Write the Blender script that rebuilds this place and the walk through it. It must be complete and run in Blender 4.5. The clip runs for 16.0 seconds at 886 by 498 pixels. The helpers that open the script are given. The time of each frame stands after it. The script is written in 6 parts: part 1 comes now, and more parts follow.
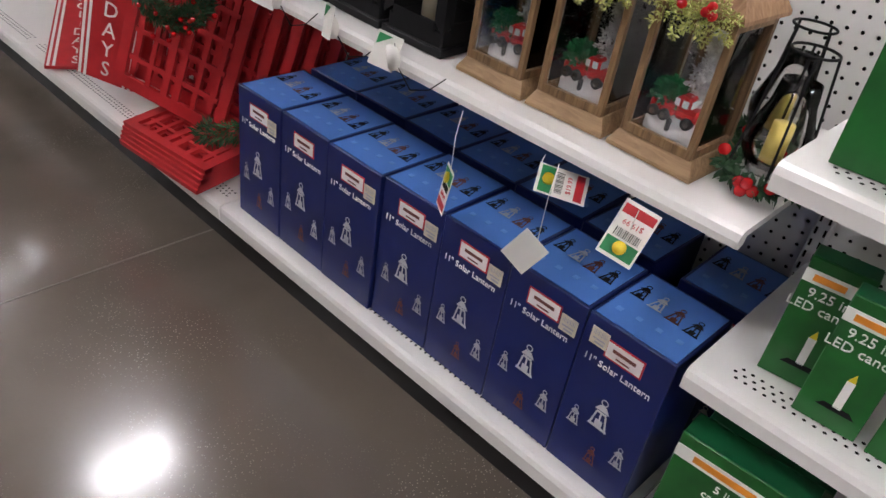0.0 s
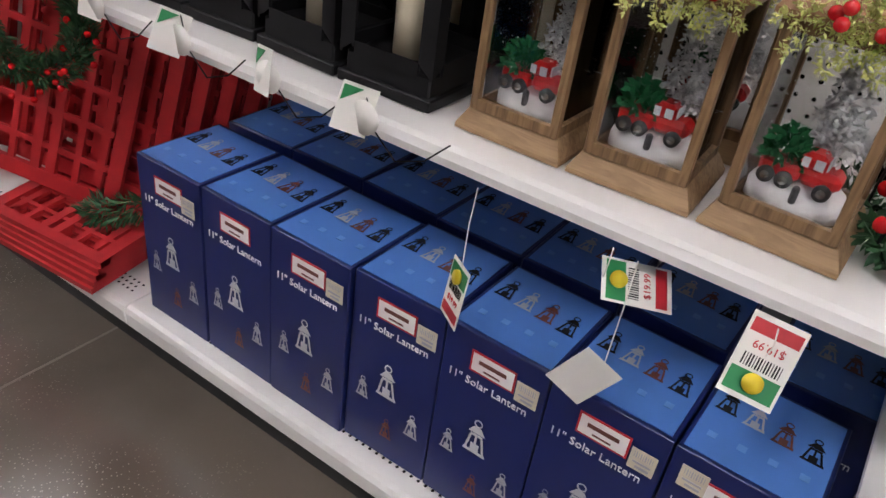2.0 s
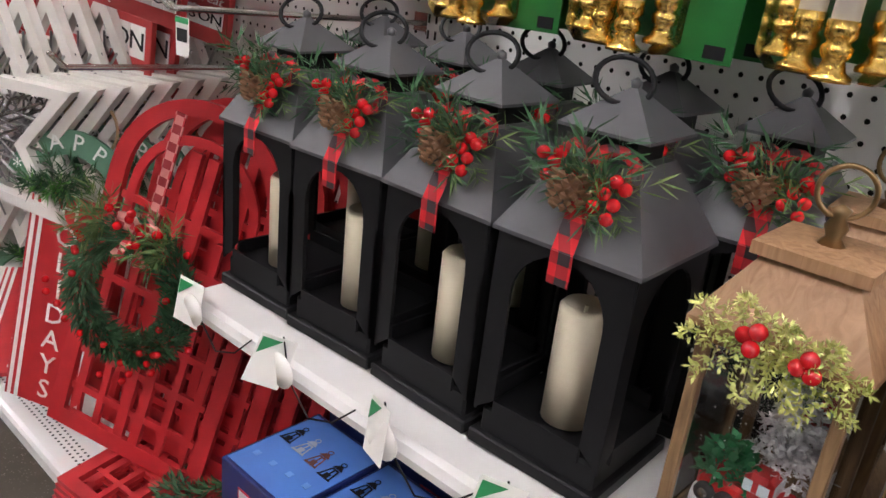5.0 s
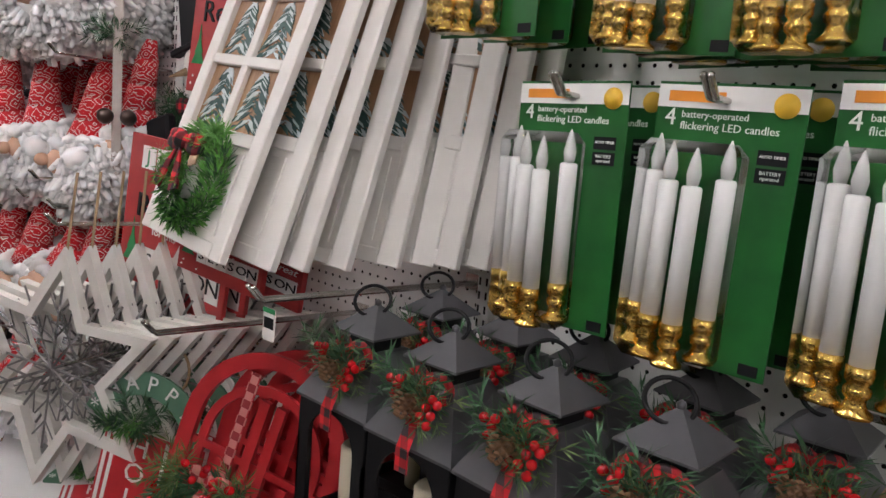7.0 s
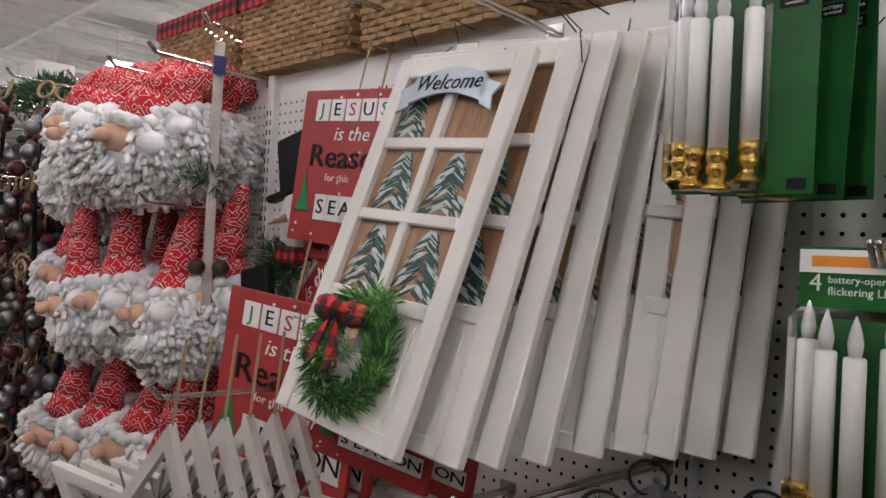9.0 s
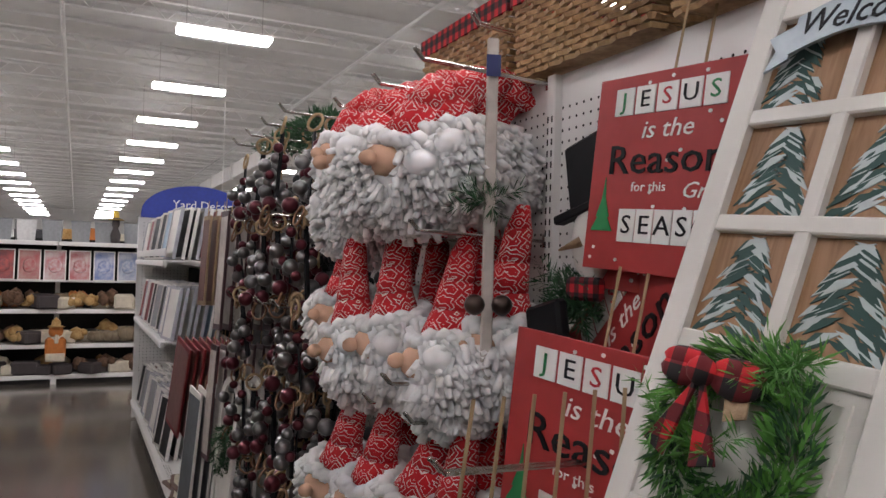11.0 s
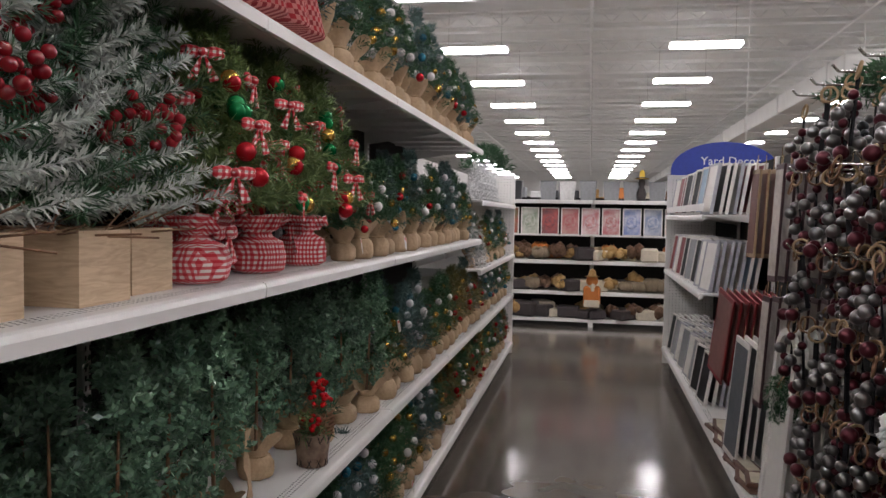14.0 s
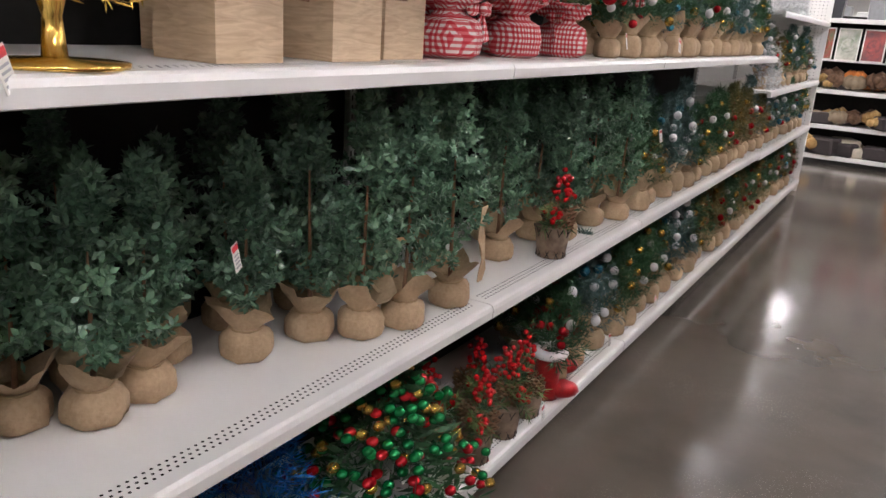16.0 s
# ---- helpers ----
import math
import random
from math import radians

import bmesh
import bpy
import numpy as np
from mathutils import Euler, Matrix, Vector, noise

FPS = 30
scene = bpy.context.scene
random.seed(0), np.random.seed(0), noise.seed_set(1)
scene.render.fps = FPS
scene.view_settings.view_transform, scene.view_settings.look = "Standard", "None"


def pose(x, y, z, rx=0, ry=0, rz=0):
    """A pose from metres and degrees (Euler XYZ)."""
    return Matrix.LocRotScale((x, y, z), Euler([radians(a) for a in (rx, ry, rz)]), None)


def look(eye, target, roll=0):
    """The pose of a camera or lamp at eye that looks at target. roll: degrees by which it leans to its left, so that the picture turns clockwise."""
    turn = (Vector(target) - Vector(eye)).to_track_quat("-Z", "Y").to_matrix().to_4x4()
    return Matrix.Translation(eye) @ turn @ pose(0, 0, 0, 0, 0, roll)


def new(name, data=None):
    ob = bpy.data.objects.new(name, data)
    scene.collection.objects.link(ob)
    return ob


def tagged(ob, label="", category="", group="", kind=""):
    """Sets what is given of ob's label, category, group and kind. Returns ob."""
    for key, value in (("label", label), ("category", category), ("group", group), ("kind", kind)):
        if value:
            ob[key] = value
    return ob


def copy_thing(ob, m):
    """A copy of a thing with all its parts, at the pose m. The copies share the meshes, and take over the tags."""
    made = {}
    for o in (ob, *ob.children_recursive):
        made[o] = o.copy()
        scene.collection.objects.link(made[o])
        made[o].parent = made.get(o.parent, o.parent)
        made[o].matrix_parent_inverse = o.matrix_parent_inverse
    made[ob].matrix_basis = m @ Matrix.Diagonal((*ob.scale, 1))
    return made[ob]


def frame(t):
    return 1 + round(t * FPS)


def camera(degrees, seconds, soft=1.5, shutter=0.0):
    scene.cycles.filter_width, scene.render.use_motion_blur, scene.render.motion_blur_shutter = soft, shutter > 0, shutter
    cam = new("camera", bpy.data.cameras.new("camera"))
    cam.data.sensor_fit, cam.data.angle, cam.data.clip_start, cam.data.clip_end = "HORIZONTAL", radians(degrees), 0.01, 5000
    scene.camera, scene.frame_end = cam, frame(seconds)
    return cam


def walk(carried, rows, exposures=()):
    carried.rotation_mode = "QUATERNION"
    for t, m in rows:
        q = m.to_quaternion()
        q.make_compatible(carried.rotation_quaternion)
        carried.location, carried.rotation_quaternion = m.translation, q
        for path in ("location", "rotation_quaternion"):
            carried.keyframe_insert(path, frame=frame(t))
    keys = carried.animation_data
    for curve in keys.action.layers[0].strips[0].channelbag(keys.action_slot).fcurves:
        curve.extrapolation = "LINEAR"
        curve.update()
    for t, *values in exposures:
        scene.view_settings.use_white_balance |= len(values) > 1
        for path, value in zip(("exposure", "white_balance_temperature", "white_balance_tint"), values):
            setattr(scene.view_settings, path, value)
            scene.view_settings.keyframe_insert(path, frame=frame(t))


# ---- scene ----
cam = camera(60.6, 16.0)
PATH = [
    (0, (0.05, 0.145, 1.266), (1.338, 1.181, 0.14), 9.7),
    (0.5, (0.085, 0.25, 1.242), (1.419, 1.24, 0.128), 10.5),
    (1, (0.12, 0.369, 1.226), (1.528, 1.276, 0.133), 11.3),
    (1.5, (0.185, 0.442, 1.193), (1.623, 1.311, 0.109), 9.7),
    (2, (0.258, 0.494, 1.167), (1.705, 1.355, 0.087), 8.4),
    (2.5, (0.33, 0.536, 1.16), (1.782, 1.391, 0.083), 8.4),
    (3, (0.4, 0.587, 1.178), (1.853, 1.452, 0.109), 8.3),
    (3.5, (0.44, 0.643, 1.189), (1.894, 1.573, 0.18), 7.7),
    (4, (0.449, 0.698, 1.209), (1.861, 1.757, 0.267), 6.0),
    (4.5, (0.45, 0.724, 1.229), (1.858, 1.87, 0.391), 6.0),
    (5, (0.45, 0.731, 1.259), (1.871, 1.943, 0.544), 6.5),
    (5.2, (0.444, 0.73, 1.268), (1.873, 1.968, 0.616), 6.7),
    (7.3, (0.35, 0.73, 1.441), (1.766, 2.124, 1.208), 4.3),
    (7.5, (0.336, 0.74, 1.452), (1.746, 2.147, 1.268), 3.9),
    (8, (0.31, 0.804, 1.469), (1.726, 2.213, 1.37), 3.8),
    (8.2, (0.292, 0.85, 1.469), (1.726, 2.244, 1.412), 3.9),
    (10.3, (0.393, 1.329, 1.475), (1.569, 2.945, 1.537), 2.0),
    (10.5, (0.415, 1.355, 1.47), (1.51, 3.028, 1.531), 1.8),
    (11, (0.44, 1.406, 1.462), (1.31, 3.206, 1.513), 1.5),
    (11.5, (0.434, 1.416, 1.457), (1.078, 3.309, 1.497), 1.0),
    (12, (0.406, 1.417, 1.45), (0.83, 3.372, 1.471), 0.2),
    (12.5, (0.351, 1.409, 1.444), (0.53, 3.401, 1.437), -0.0),
    (13, (0.283, 1.368, 1.448), (0.241, 3.367, 1.417), 0.0),
    (13.5, (0.235, 1.313, 1.447), (0.013, 3.3, 1.391), 0.4),
    (14, (0.218, 1.254, 1.441), (-0.162, 3.216, 1.35), 1.0),
    (14.5, (0.222, 1.199, 1.427), (-0.28, 3.131, 1.305), 2.1),
    (15, (0.236, 1.18, 1.394), (-0.397, 3.052, 1.084), 3.2),
    (15.5, (0.251, 1.204, 1.368), (-0.541, 2.976, 0.887), 4.0),
    (16, (0.299, 1.291, 1.359), (-0.692, 2.929, 0.781), 3.8),
]
EXPOSURE = [(0, 0.4), (2.5, 0.58), (4, 0.9), (5, 0.95), (7.5, 0.15), (10.5, -0.3), (12.5, -0.5), (14, -0.35), (15, 0.0), (16, 0.35)]
walk(cam, [(t, look(eye, target, roll)) for t, eye, target, roll in PATH], EXPOSURE)

world = bpy.data.worlds.new("store_air")
scene.world = world
world.use_nodes = True
world.node_tree.nodes["Background"].inputs[0].default_value = (1, 0.97, 0.93, 1)
world.node_tree.nodes["Background"].inputs[1].default_value = 0.05
LAMP_STRENGTH = 48.0

# ---- materials ----
MATS = {}


def mat(name, color, rough=0.5, metal=0.0, vary=0.12, scale=30.0, bump=0.0, color2=None, emit=0.0, alpha=None, sheen=0.0, random_tint=0.0, spec=0.5):
    """A surface with noise at two scales between color and color2, a little relief and uneven gloss."""
    if name in MATS:
        return MATS[name]
    m = bpy.data.materials.new(name)
    m.use_nodes = True
    nt = m.node_tree
    n, l = nt.nodes, nt.links
    p = n["Principled BSDF"]
    co = n.new("ShaderNodeTexCoord")
    a = n.new("ShaderNodeTexNoise")
    a.inputs["Scale"].default_value = scale
    a.inputs["Detail"].default_value = 5
    b = n.new("ShaderNodeTexNoise")
    b.inputs["Scale"].default_value = scale * 0.13
    l.new(co.outputs["Object"], a.inputs["Vector"])
    l.new(co.outputs["Object"], b.inputs["Vector"])
    add = n.new("ShaderNodeMath")
    add.operation = "ADD"
    l.new(a.outputs["Fac"], add.inputs[0])
    l.new(b.outputs["Fac"], add.inputs[1])
    half = n.new("ShaderNodeMapRange")
    half.inputs[1].default_value, half.inputs[2].default_value = 0.75, 1.25
    l.new(add.outputs[0], half.inputs[0])
    mix = n.new("ShaderNodeMix")
    mix.data_type = "RGBA"
    c2 = color2 or tuple(max(0.0, c * (1 - vary * 2)) for c in color)
    mix.inputs[6].default_value, mix.inputs[7].default_value = (*color, 1), (*c2, 1)
    l.new(half.outputs[0], mix.inputs[0])
    out = mix.outputs[2]
    if random_tint:
        info = n.new("ShaderNodeObjectInfo")
        hsv = n.new("ShaderNodeHueSaturation")
        r = n.new("ShaderNodeMapRange")
        r.inputs[3].default_value, r.inputs[4].default_value = 1 - random_tint, 1 + random_tint
        l.new(info.outputs["Random"], r.inputs[0])
        l.new(r.outputs[0], hsv.inputs["Value"])
        l.new(out, hsv.inputs["Color"])
        out = hsv.outputs[0]
    l.new(out, p.inputs["Base Color"])
    rr = n.new("ShaderNodeMapRange")
    rr.inputs[3].default_value, rr.inputs[4].default_value = max(0.02, rough - 0.08), min(1, rough + 0.08)
    l.new(b.outputs["Fac"], rr.inputs[0])
    l.new(rr.outputs[0], p.inputs["Roughness"])
    p.inputs["Metallic"].default_value = metal
    p.inputs["Specular IOR Level"].default_value = spec
    p.inputs["Sheen Weight"].default_value = sheen
    if emit:
        p.inputs["Emission Color"].default_value = (*color, 1)
        p.inputs["Emission Strength"].default_value = emit
    if bump:
        bp = n.new("ShaderNodeBump")
        bp.inputs["Strength"].default_value = bump
        bp.inputs["Distance"].default_value = 0.004
        l.new(a.outputs["Fac"], bp.inputs["Height"])
        l.new(bp.outputs[0], p.inputs["Normal"])
    MATS[name] = m
    return m


def checked(name, ca, cb, cc, size, rough=0.85):
    """Woven gingham: two stripe directions that darken each other."""
    if name in MATS:
        return MATS[name]
    m = bpy.data.materials.new(name)
    m.use_nodes = True
    n, l = m.node_tree.nodes, m.node_tree.links
    p = n["Principled BSDF"]
    p.inputs["Roughness"].default_value = rough
    co = n.new("ShaderNodeTexCoord")
    sep = n.new("ShaderNodeSeparateXYZ")
    l.new(co.outputs["Object"], sep.inputs[0])
    bands = []
    xy = n.new("ShaderNodeMath")
    xy.operation = "ADD"
    l.new(sep.outputs[0], xy.inputs[0])
    l.new(sep.outputs[1], xy.inputs[1])
    for s in (xy.outputs[0], sep.outputs[2]):
        mul = n.new("ShaderNodeMath")
        mul.operation = "MULTIPLY"
        mul.inputs[1].default_value = 1 / size
        l.new(s, mul.inputs[0])
        fr = n.new("ShaderNodeMath")
        fr.operation = "FRACT"
        l.new(mul.outputs[0], fr.inputs[0])
        gt = n.new("ShaderNodeMath")
        gt.operation = "GREATER_THAN"
        gt.inputs[1].default_value = 0.5
        l.new(fr.outputs[0], gt.inputs[0])
        bands.append(gt.outputs[0])
    m1 = n.new("ShaderNodeMix")
    m1.data_type = "RGBA"
    m1.inputs[6].default_value, m1.inputs[7].default_value = (*ca, 1), (*cb, 1)
    l.new(bands[0], m1.inputs[0])
    m2 = n.new("ShaderNodeMix")
    m2.data_type = "RGBA"
    m2.inputs[6].default_value, m2.inputs[7].default_value = (*cb, 1), (*cc, 1)
    l.new(bands[0], m2.inputs[0])
    m3 = n.new("ShaderNodeMix")
    m3.data_type = "RGBA"
    l.new(m1.outputs[2], m3.inputs[6])
    l.new(m2.outputs[2], m3.inputs[7])
    l.new(bands[1], m3.inputs[0])
    l.new(m3.outputs[2], p.inputs["Base Color"])
    MATS[name] = m
    return m


def wood(name, ca, cb, scale=18.0, rough=0.6, stretch=(1, 1, 0.08)):
    if name in MATS:
        return MATS[name]
    m = bpy.data.materials.new(name)
    m.use_nodes = True
    n, l = m.node_tree.nodes, m.node_tree.links
    p = n["Principled BSDF"]
    p.inputs["Roughness"].default_value = rough
    co = n.new("ShaderNodeTexCoord")
    mp = n.new("ShaderNodeMapping")
    mp.inputs["Scale"].default_value = stretch
    l.new(co.outputs["Object"], mp.inputs[0])
    t = n.new("ShaderNodeTexNoise")
    t.inputs["Scale"].default_value = scale * 6
    t.inputs["Detail"].default_value = 6
    t.inputs["Distortion"].default_value = 1.2
    l.new(mp.outputs[0], t.inputs["Vector"])
    r = n.new("ShaderNodeMapRange")
    r.inputs[1].default_value, r.inputs[2].default_value = 0.35, 0.68
    l.new(t.outputs["Fac"], r.inputs[0])
    mix = n.new("ShaderNodeMix")
    mix.data_type = "RGBA"
    mix.inputs[6].default_value, mix.inputs[7].default_value = (*ca, 1), (*cb, 1)
    l.new(r.outputs[0], mix.inputs[0])
    l.new(mix.outputs[2], p.inputs["Base Color"])
    bp = n.new("ShaderNodeBump")
    bp.inputs["Strength"].default_value = 0.25
    bp.inputs["Distance"].default_value = 0.002
    l.new(t.outputs["Fac"], bp.inputs["Height"])
    l.new(bp.outputs[0], p.inputs["Normal"])
    MATS[name] = m
    return m


def glassy(name, color=(1, 1, 1), rough=0.02, clear=0.88):
    """Thin clear sheet: mostly see-through, with a glossy face."""
    if name in MATS:
        return MATS[name]
    m = bpy.data.materials.new(name)
    m.use_nodes = True
    n, l = m.node_tree.nodes, m.node_tree.links
    n.remove(n["Principled BSDF"])
    tr, gl, mx, fr = n.new("ShaderNodeBsdfTransparent"), n.new("ShaderNodeBsdfGlossy"), n.new("ShaderNodeMixShader"), n.new("ShaderNodeFresnel")
    tr.inputs[0].default_value = (*[c * 0.96 for c in color], 1)
    gl.inputs["Roughness"].default_value = rough
    fr.inputs[0].default_value = 1.45
    l.new(fr.outputs[0], mx.inputs[0])
    l.new(tr.outputs[0], mx.inputs[1])
    l.new(gl.outputs[0], mx.inputs[2])
    l.new(mx.outputs[0], n["Material Output"].inputs[0])
    MATS[name] = m
    return m


def concrete():
    m = bpy.data.materials.new("polished_concrete")
    m.use_nodes = True
    n, l = m.node_tree.nodes, m.node_tree.links
    p = n["Principled BSDF"]
    co = n.new("ShaderNodeTexCoord")

    def tex(scale, detail, lo, hi):
        t = n.new("ShaderNodeTexNoise")
        t.inputs["Scale"].default_value, t.inputs["Detail"].default_value = scale, detail
        l.new(co.outputs["Object"], t.inputs["Vector"])
        r = n.new("ShaderNodeMapRange")
        r.inputs[1].default_value, r.inputs[2].default_value = lo, hi
        l.new(t.outputs["Fac"], r.inputs[0])
        return r.outputs[0]

    def blend(f, a, b):
        x = n.new("ShaderNodeMix")
        x.data_type = "RGBA"
        l.new(f, x.inputs[0])
        for s, v in ((6, a), (7, b)):
            if isinstance(v, tuple):
                x.inputs[s].default_value = (*v, 1)
            else:
                l.new(v, x.inputs[s])
        return x.outputs[2]

    big = blend(tex(1.3, 4, 0.35, 0.65), (0.14, 0.116, 0.093), (0.092, 0.078, 0.064))
    mid = blend(tex(4, 8, 0.35, 0.85), big, (0.15, 0.126, 0.102))
    v = n.new("ShaderNodeTexVoronoi")
    v.inputs["Scale"].default_value = 130
    l.new(co.outputs["Object"], v.inputs["Vector"])
    r = n.new("ShaderNodeMapRange")
    r.inputs[1].default_value, r.inputs[2].default_value = 0.24, 0.14
    l.new(v.outputs["Distance"], r.inputs[0])
    gate = n.new("ShaderNodeMath")
    gate.operation = "MULTIPLY"
    l.new(r.outputs[0], gate.inputs[0])
    l.new(tex(2.2, 4, 0.5, 0.68), gate.inputs[1])
    l.new(blend(gate.outputs[0], mid, (0.38, 0.33, 0.27)), p.inputs["Base Color"])
    rr = n.new("ShaderNodeMapRange")
    rr.inputs[3].default_value, rr.inputs[4].default_value = 0.15, 0.23
    l.new(tex(3, 5, 0.3, 0.7), rr.inputs[0])
    l.new(rr.outputs[0], p.inputs["Roughness"])
    bp = n.new("ShaderNodeBump")
    bp.inputs["Strength"].default_value, bp.inputs["Distance"].default_value = 0.06, 0.002
    l.new(tex(14, 5, 0, 1), bp.inputs["Height"])
    l.new(bp.outputs[0], p.inputs["Normal"])
    p.inputs["Coat Weight"].default_value = 0.5
    p.inputs["Coat Roughness"].default_value = 0.12
    return m


WHITE_METAL = mat("cream_enamel", (0.78, 0.765, 0.74), 0.35, vary=0.03, scale=6)
WHITE_CEIL = mat("white_deck", (0.62, 0.61, 0.585), 0.7, vary=0.05, scale=3)
BLACKK = mat("black_plastic", (0.012, 0.012, 0.013), 0.5)
DARK = mat("dark_hole", (0.012, 0.011, 0.01), 0.9, spec=0.1)
GREYPANEL = mat("grey_enamel", (0.42, 0.42, 0.41), 0.45, vary=0.05)
CHROME = mat("chrome_wire", (0.6, 0.58, 0.55), 0.25, metal=1.0)
NAVY = mat("navy_card", (0.008, 0.017, 0.11), 0.38, vary=0.08, scale=8)
SKYBLUE = mat("sky_blue_card", (0.09, 0.23, 0.62), 0.38, vary=0.08, scale=7)
REDINK = mat("red_ink", (0.55, 0.02, 0.03), 0.45)
WHITEINK = mat("white_ink", (0.8, 0.79, 0.76), 0.5, vary=0.03)
BEIGEINK = mat("beige_label", (0.66, 0.6, 0.46), 0.55)
GREYINK = mat("grey_ink", (0.42, 0.42, 0.45), 0.5)
BLACKINK = mat("black_ink", (0.01, 0.01, 0.012), 0.55, spec=0.2)
BROWNINK = mat("brown_ink", (0.16, 0.05, 0.035), 0.5)
PAPER = mat("white_paper", (0.78, 0.76, 0.71), 0.6, vary=0.03)
GREENINK = mat("green_ink", (0.02, 0.25, 0.08), 0.5)
GREENCARD = mat("green_card", (0.018, 0.14, 0.028), 0.3, color2=(0.008, 0.06, 0.015), scale=12)
DGREENCARD = mat("dark_green_card", (0.008, 0.1, 0.035), 0.35)
ORANGE = mat("orange_ink", (0.85, 0.3, 0.03), 0.5)
YELLOW = mat("yellow_ink", (0.8, 0.6, 0.03), 0.5)
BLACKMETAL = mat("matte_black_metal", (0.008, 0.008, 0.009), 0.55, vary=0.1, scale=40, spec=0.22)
# lantern roof and cap: ceiling lamps' reflection on black metal, painted in as grey
LITROOF = mat("lamplit_metal", (0.075, 0.075, 0.08), 0.38, vary=0.1, scale=30)
CANDLE = mat("ivory_wax", (0.78, 0.7, 0.52), 0.55, vary=0.04)
REDPAINT = mat("red_paint", (0.5, 0.022, 0.028), 0.5, vary=0.12, scale=25, bump=0.15)
DKRED = mat("dark_red_wood", (0.2, 0.012, 0.015), 0.55)
BERRY = mat("red_berry", (0.55, 0.01, 0.015), 0.16)
DBERRY = mat("crimson_berry", (0.28, 0.008, 0.016), 0.2)
PINE = mat("pine_green", (0.04, 0.12, 0.045), 0.6, color2=(0.014, 0.055, 0.022), scale=60)
PINEL = mat("light_pine", (0.17, 0.24, 0.07), 0.6, color2=(0.06, 0.12, 0.035), scale=60)
BOXWOOD = mat("boxwood_leaf", (0.19, 0.32, 0.2), 0.32, color2=(0.035, 0.09, 0.055), scale=75, random_tint=0.25)
FERN = mat("bright_fern", (0.14, 0.36, 0.06), 0.5, color2=(0.05, 0.18, 0.03), scale=40)
SNOWLEAF = mat("flocked_needle", (0.74, 0.77, 0.73), 0.8, color2=(0.28, 0.33, 0.28), scale=14)
FROST = mat("frosted_white", (0.85, 0.85, 0.85), 0.7, color2=(0.45, 0.46, 0.46), scale=90)
GLITTER = mat("green_gold_glitter", (0.66, 0.66, 0.24), 0.35, metal=0.35, color2=(0.34, 0.4, 0.1), scale=220)
CONE = mat("pine_cone", (0.28, 0.15, 0.08), 0.7, color2=(0.09, 0.04, 0.02), scale=40)
BURLAP = mat("burlap", (0.47, 0.34, 0.21), 0.9, color2=(0.36, 0.25, 0.15), scale=120, bump=0.5, random_tint=0.12)
SNOW = mat("glitter_snow", (0.8, 0.79, 0.78), 0.5, vary=0.06, scale=120, bump=0.5)
TRUCK = mat("truck_red", (0.58, 0.015, 0.015), 0.3)
RUST = wood("distressed_wood", (0.25, 0.15, 0.07), (0.1, 0.055, 0.025))
OAK = wood("light_wood", (0.34, 0.22, 0.115), (0.22, 0.135, 0.07), stretch=(0.12, 1, 1))
CRATEW = wood("crate_wood", (0.6, 0.45, 0.3), (0.42, 0.3, 0.19), scale=7, stretch=(0.3, 0.3, 2.0))
WOODF = wood("brown_panel_wood", (0.38, 0.22, 0.12), (0.25, 0.13, 0.06))
WPAINT = mat("white_painted_wood", (0.72, 0.69, 0.64), 0.55, vary=0.06, scale=12, bump=0.1)
WPAINTSIDE = mat("whitewashed_edge", (0.55, 0.5, 0.45), 0.7, color2=(0.4, 0.35, 0.31), scale=30)
GINGHAM = checked("red_gingham", (0.75, 0.7, 0.66), (0.6, 0.12, 0.13), (0.5, 0.012, 0.025), 0.014)
BUFFALO = checked("buffalo_plaid", (0.52, 0.012, 0.02), (0.12, 0.006, 0.01), (0.012, 0.01, 0.011), 0.036)
RIBBON = checked("plaid_ribbon", (0.6, 0.012, 0.02), (0.3, 0.01, 0.015), (0.03, 0.02, 0.022), 0.024)
PLAID = checked("red_plaid", (0.42, 0.02, 0.03), (0.55, 0.2, 0.18), (0.25, 0.02, 0.025), 0.03)
GLASS = glassy("clear_glass")
PLASTIC = glassy("clear_blister", rough=0.12)
GOLD = mat("gold_foil", (0.9, 0.6, 0.16), 0.22, metal=1.0)
BRASS = mat("old_brass", (0.3, 0.2, 0.1), 0.35, metal=1.0)
COPPER = wood("copper_brown_wood", (0.36, 0.21, 0.11), (0.24, 0.13, 0.06))
WICKER = mat("wicker", (0.48, 0.32, 0.16), 0.6, color2=(0.25, 0.14, 0.06), scale=60, bump=0.4, random_tint=0.15)
FLEECE = mat("white_fleece", (0.9, 0.86, 0.84), 0.95, vary=0.03, scale=60, bump=0.5, sheen=0.4)
FLEECE.node_tree.nodes["Principled BSDF"].inputs["Subsurface Weight"].default_value = 0.7
FLEECE.node_tree.nodes["Principled BSDF"].inputs["Subsurface Radius"].default_value = (0.02, 0.018, 0.017)
FLEECE.node_tree.nodes["Principled BSDF"].inputs["Subsurface Scale"].default_value = 1.0
SKIN = mat("peach_felt", (0.68, 0.42, 0.29), 0.9, vary=0.06)
SILVER = mat("brushed_silver", (0.3, 0.29, 0.29), 0.28, metal=1.0)
DKBELL = mat("dark_burgundy_metal", (0.11, 0.02, 0.03), 0.3, metal=0.6)
ROPE = mat("jute_rope", (0.4, 0.28, 0.16), 0.9)
TAN = wood("tan_slat", (0.38, 0.26, 0.15), (0.24, 0.15, 0.08))
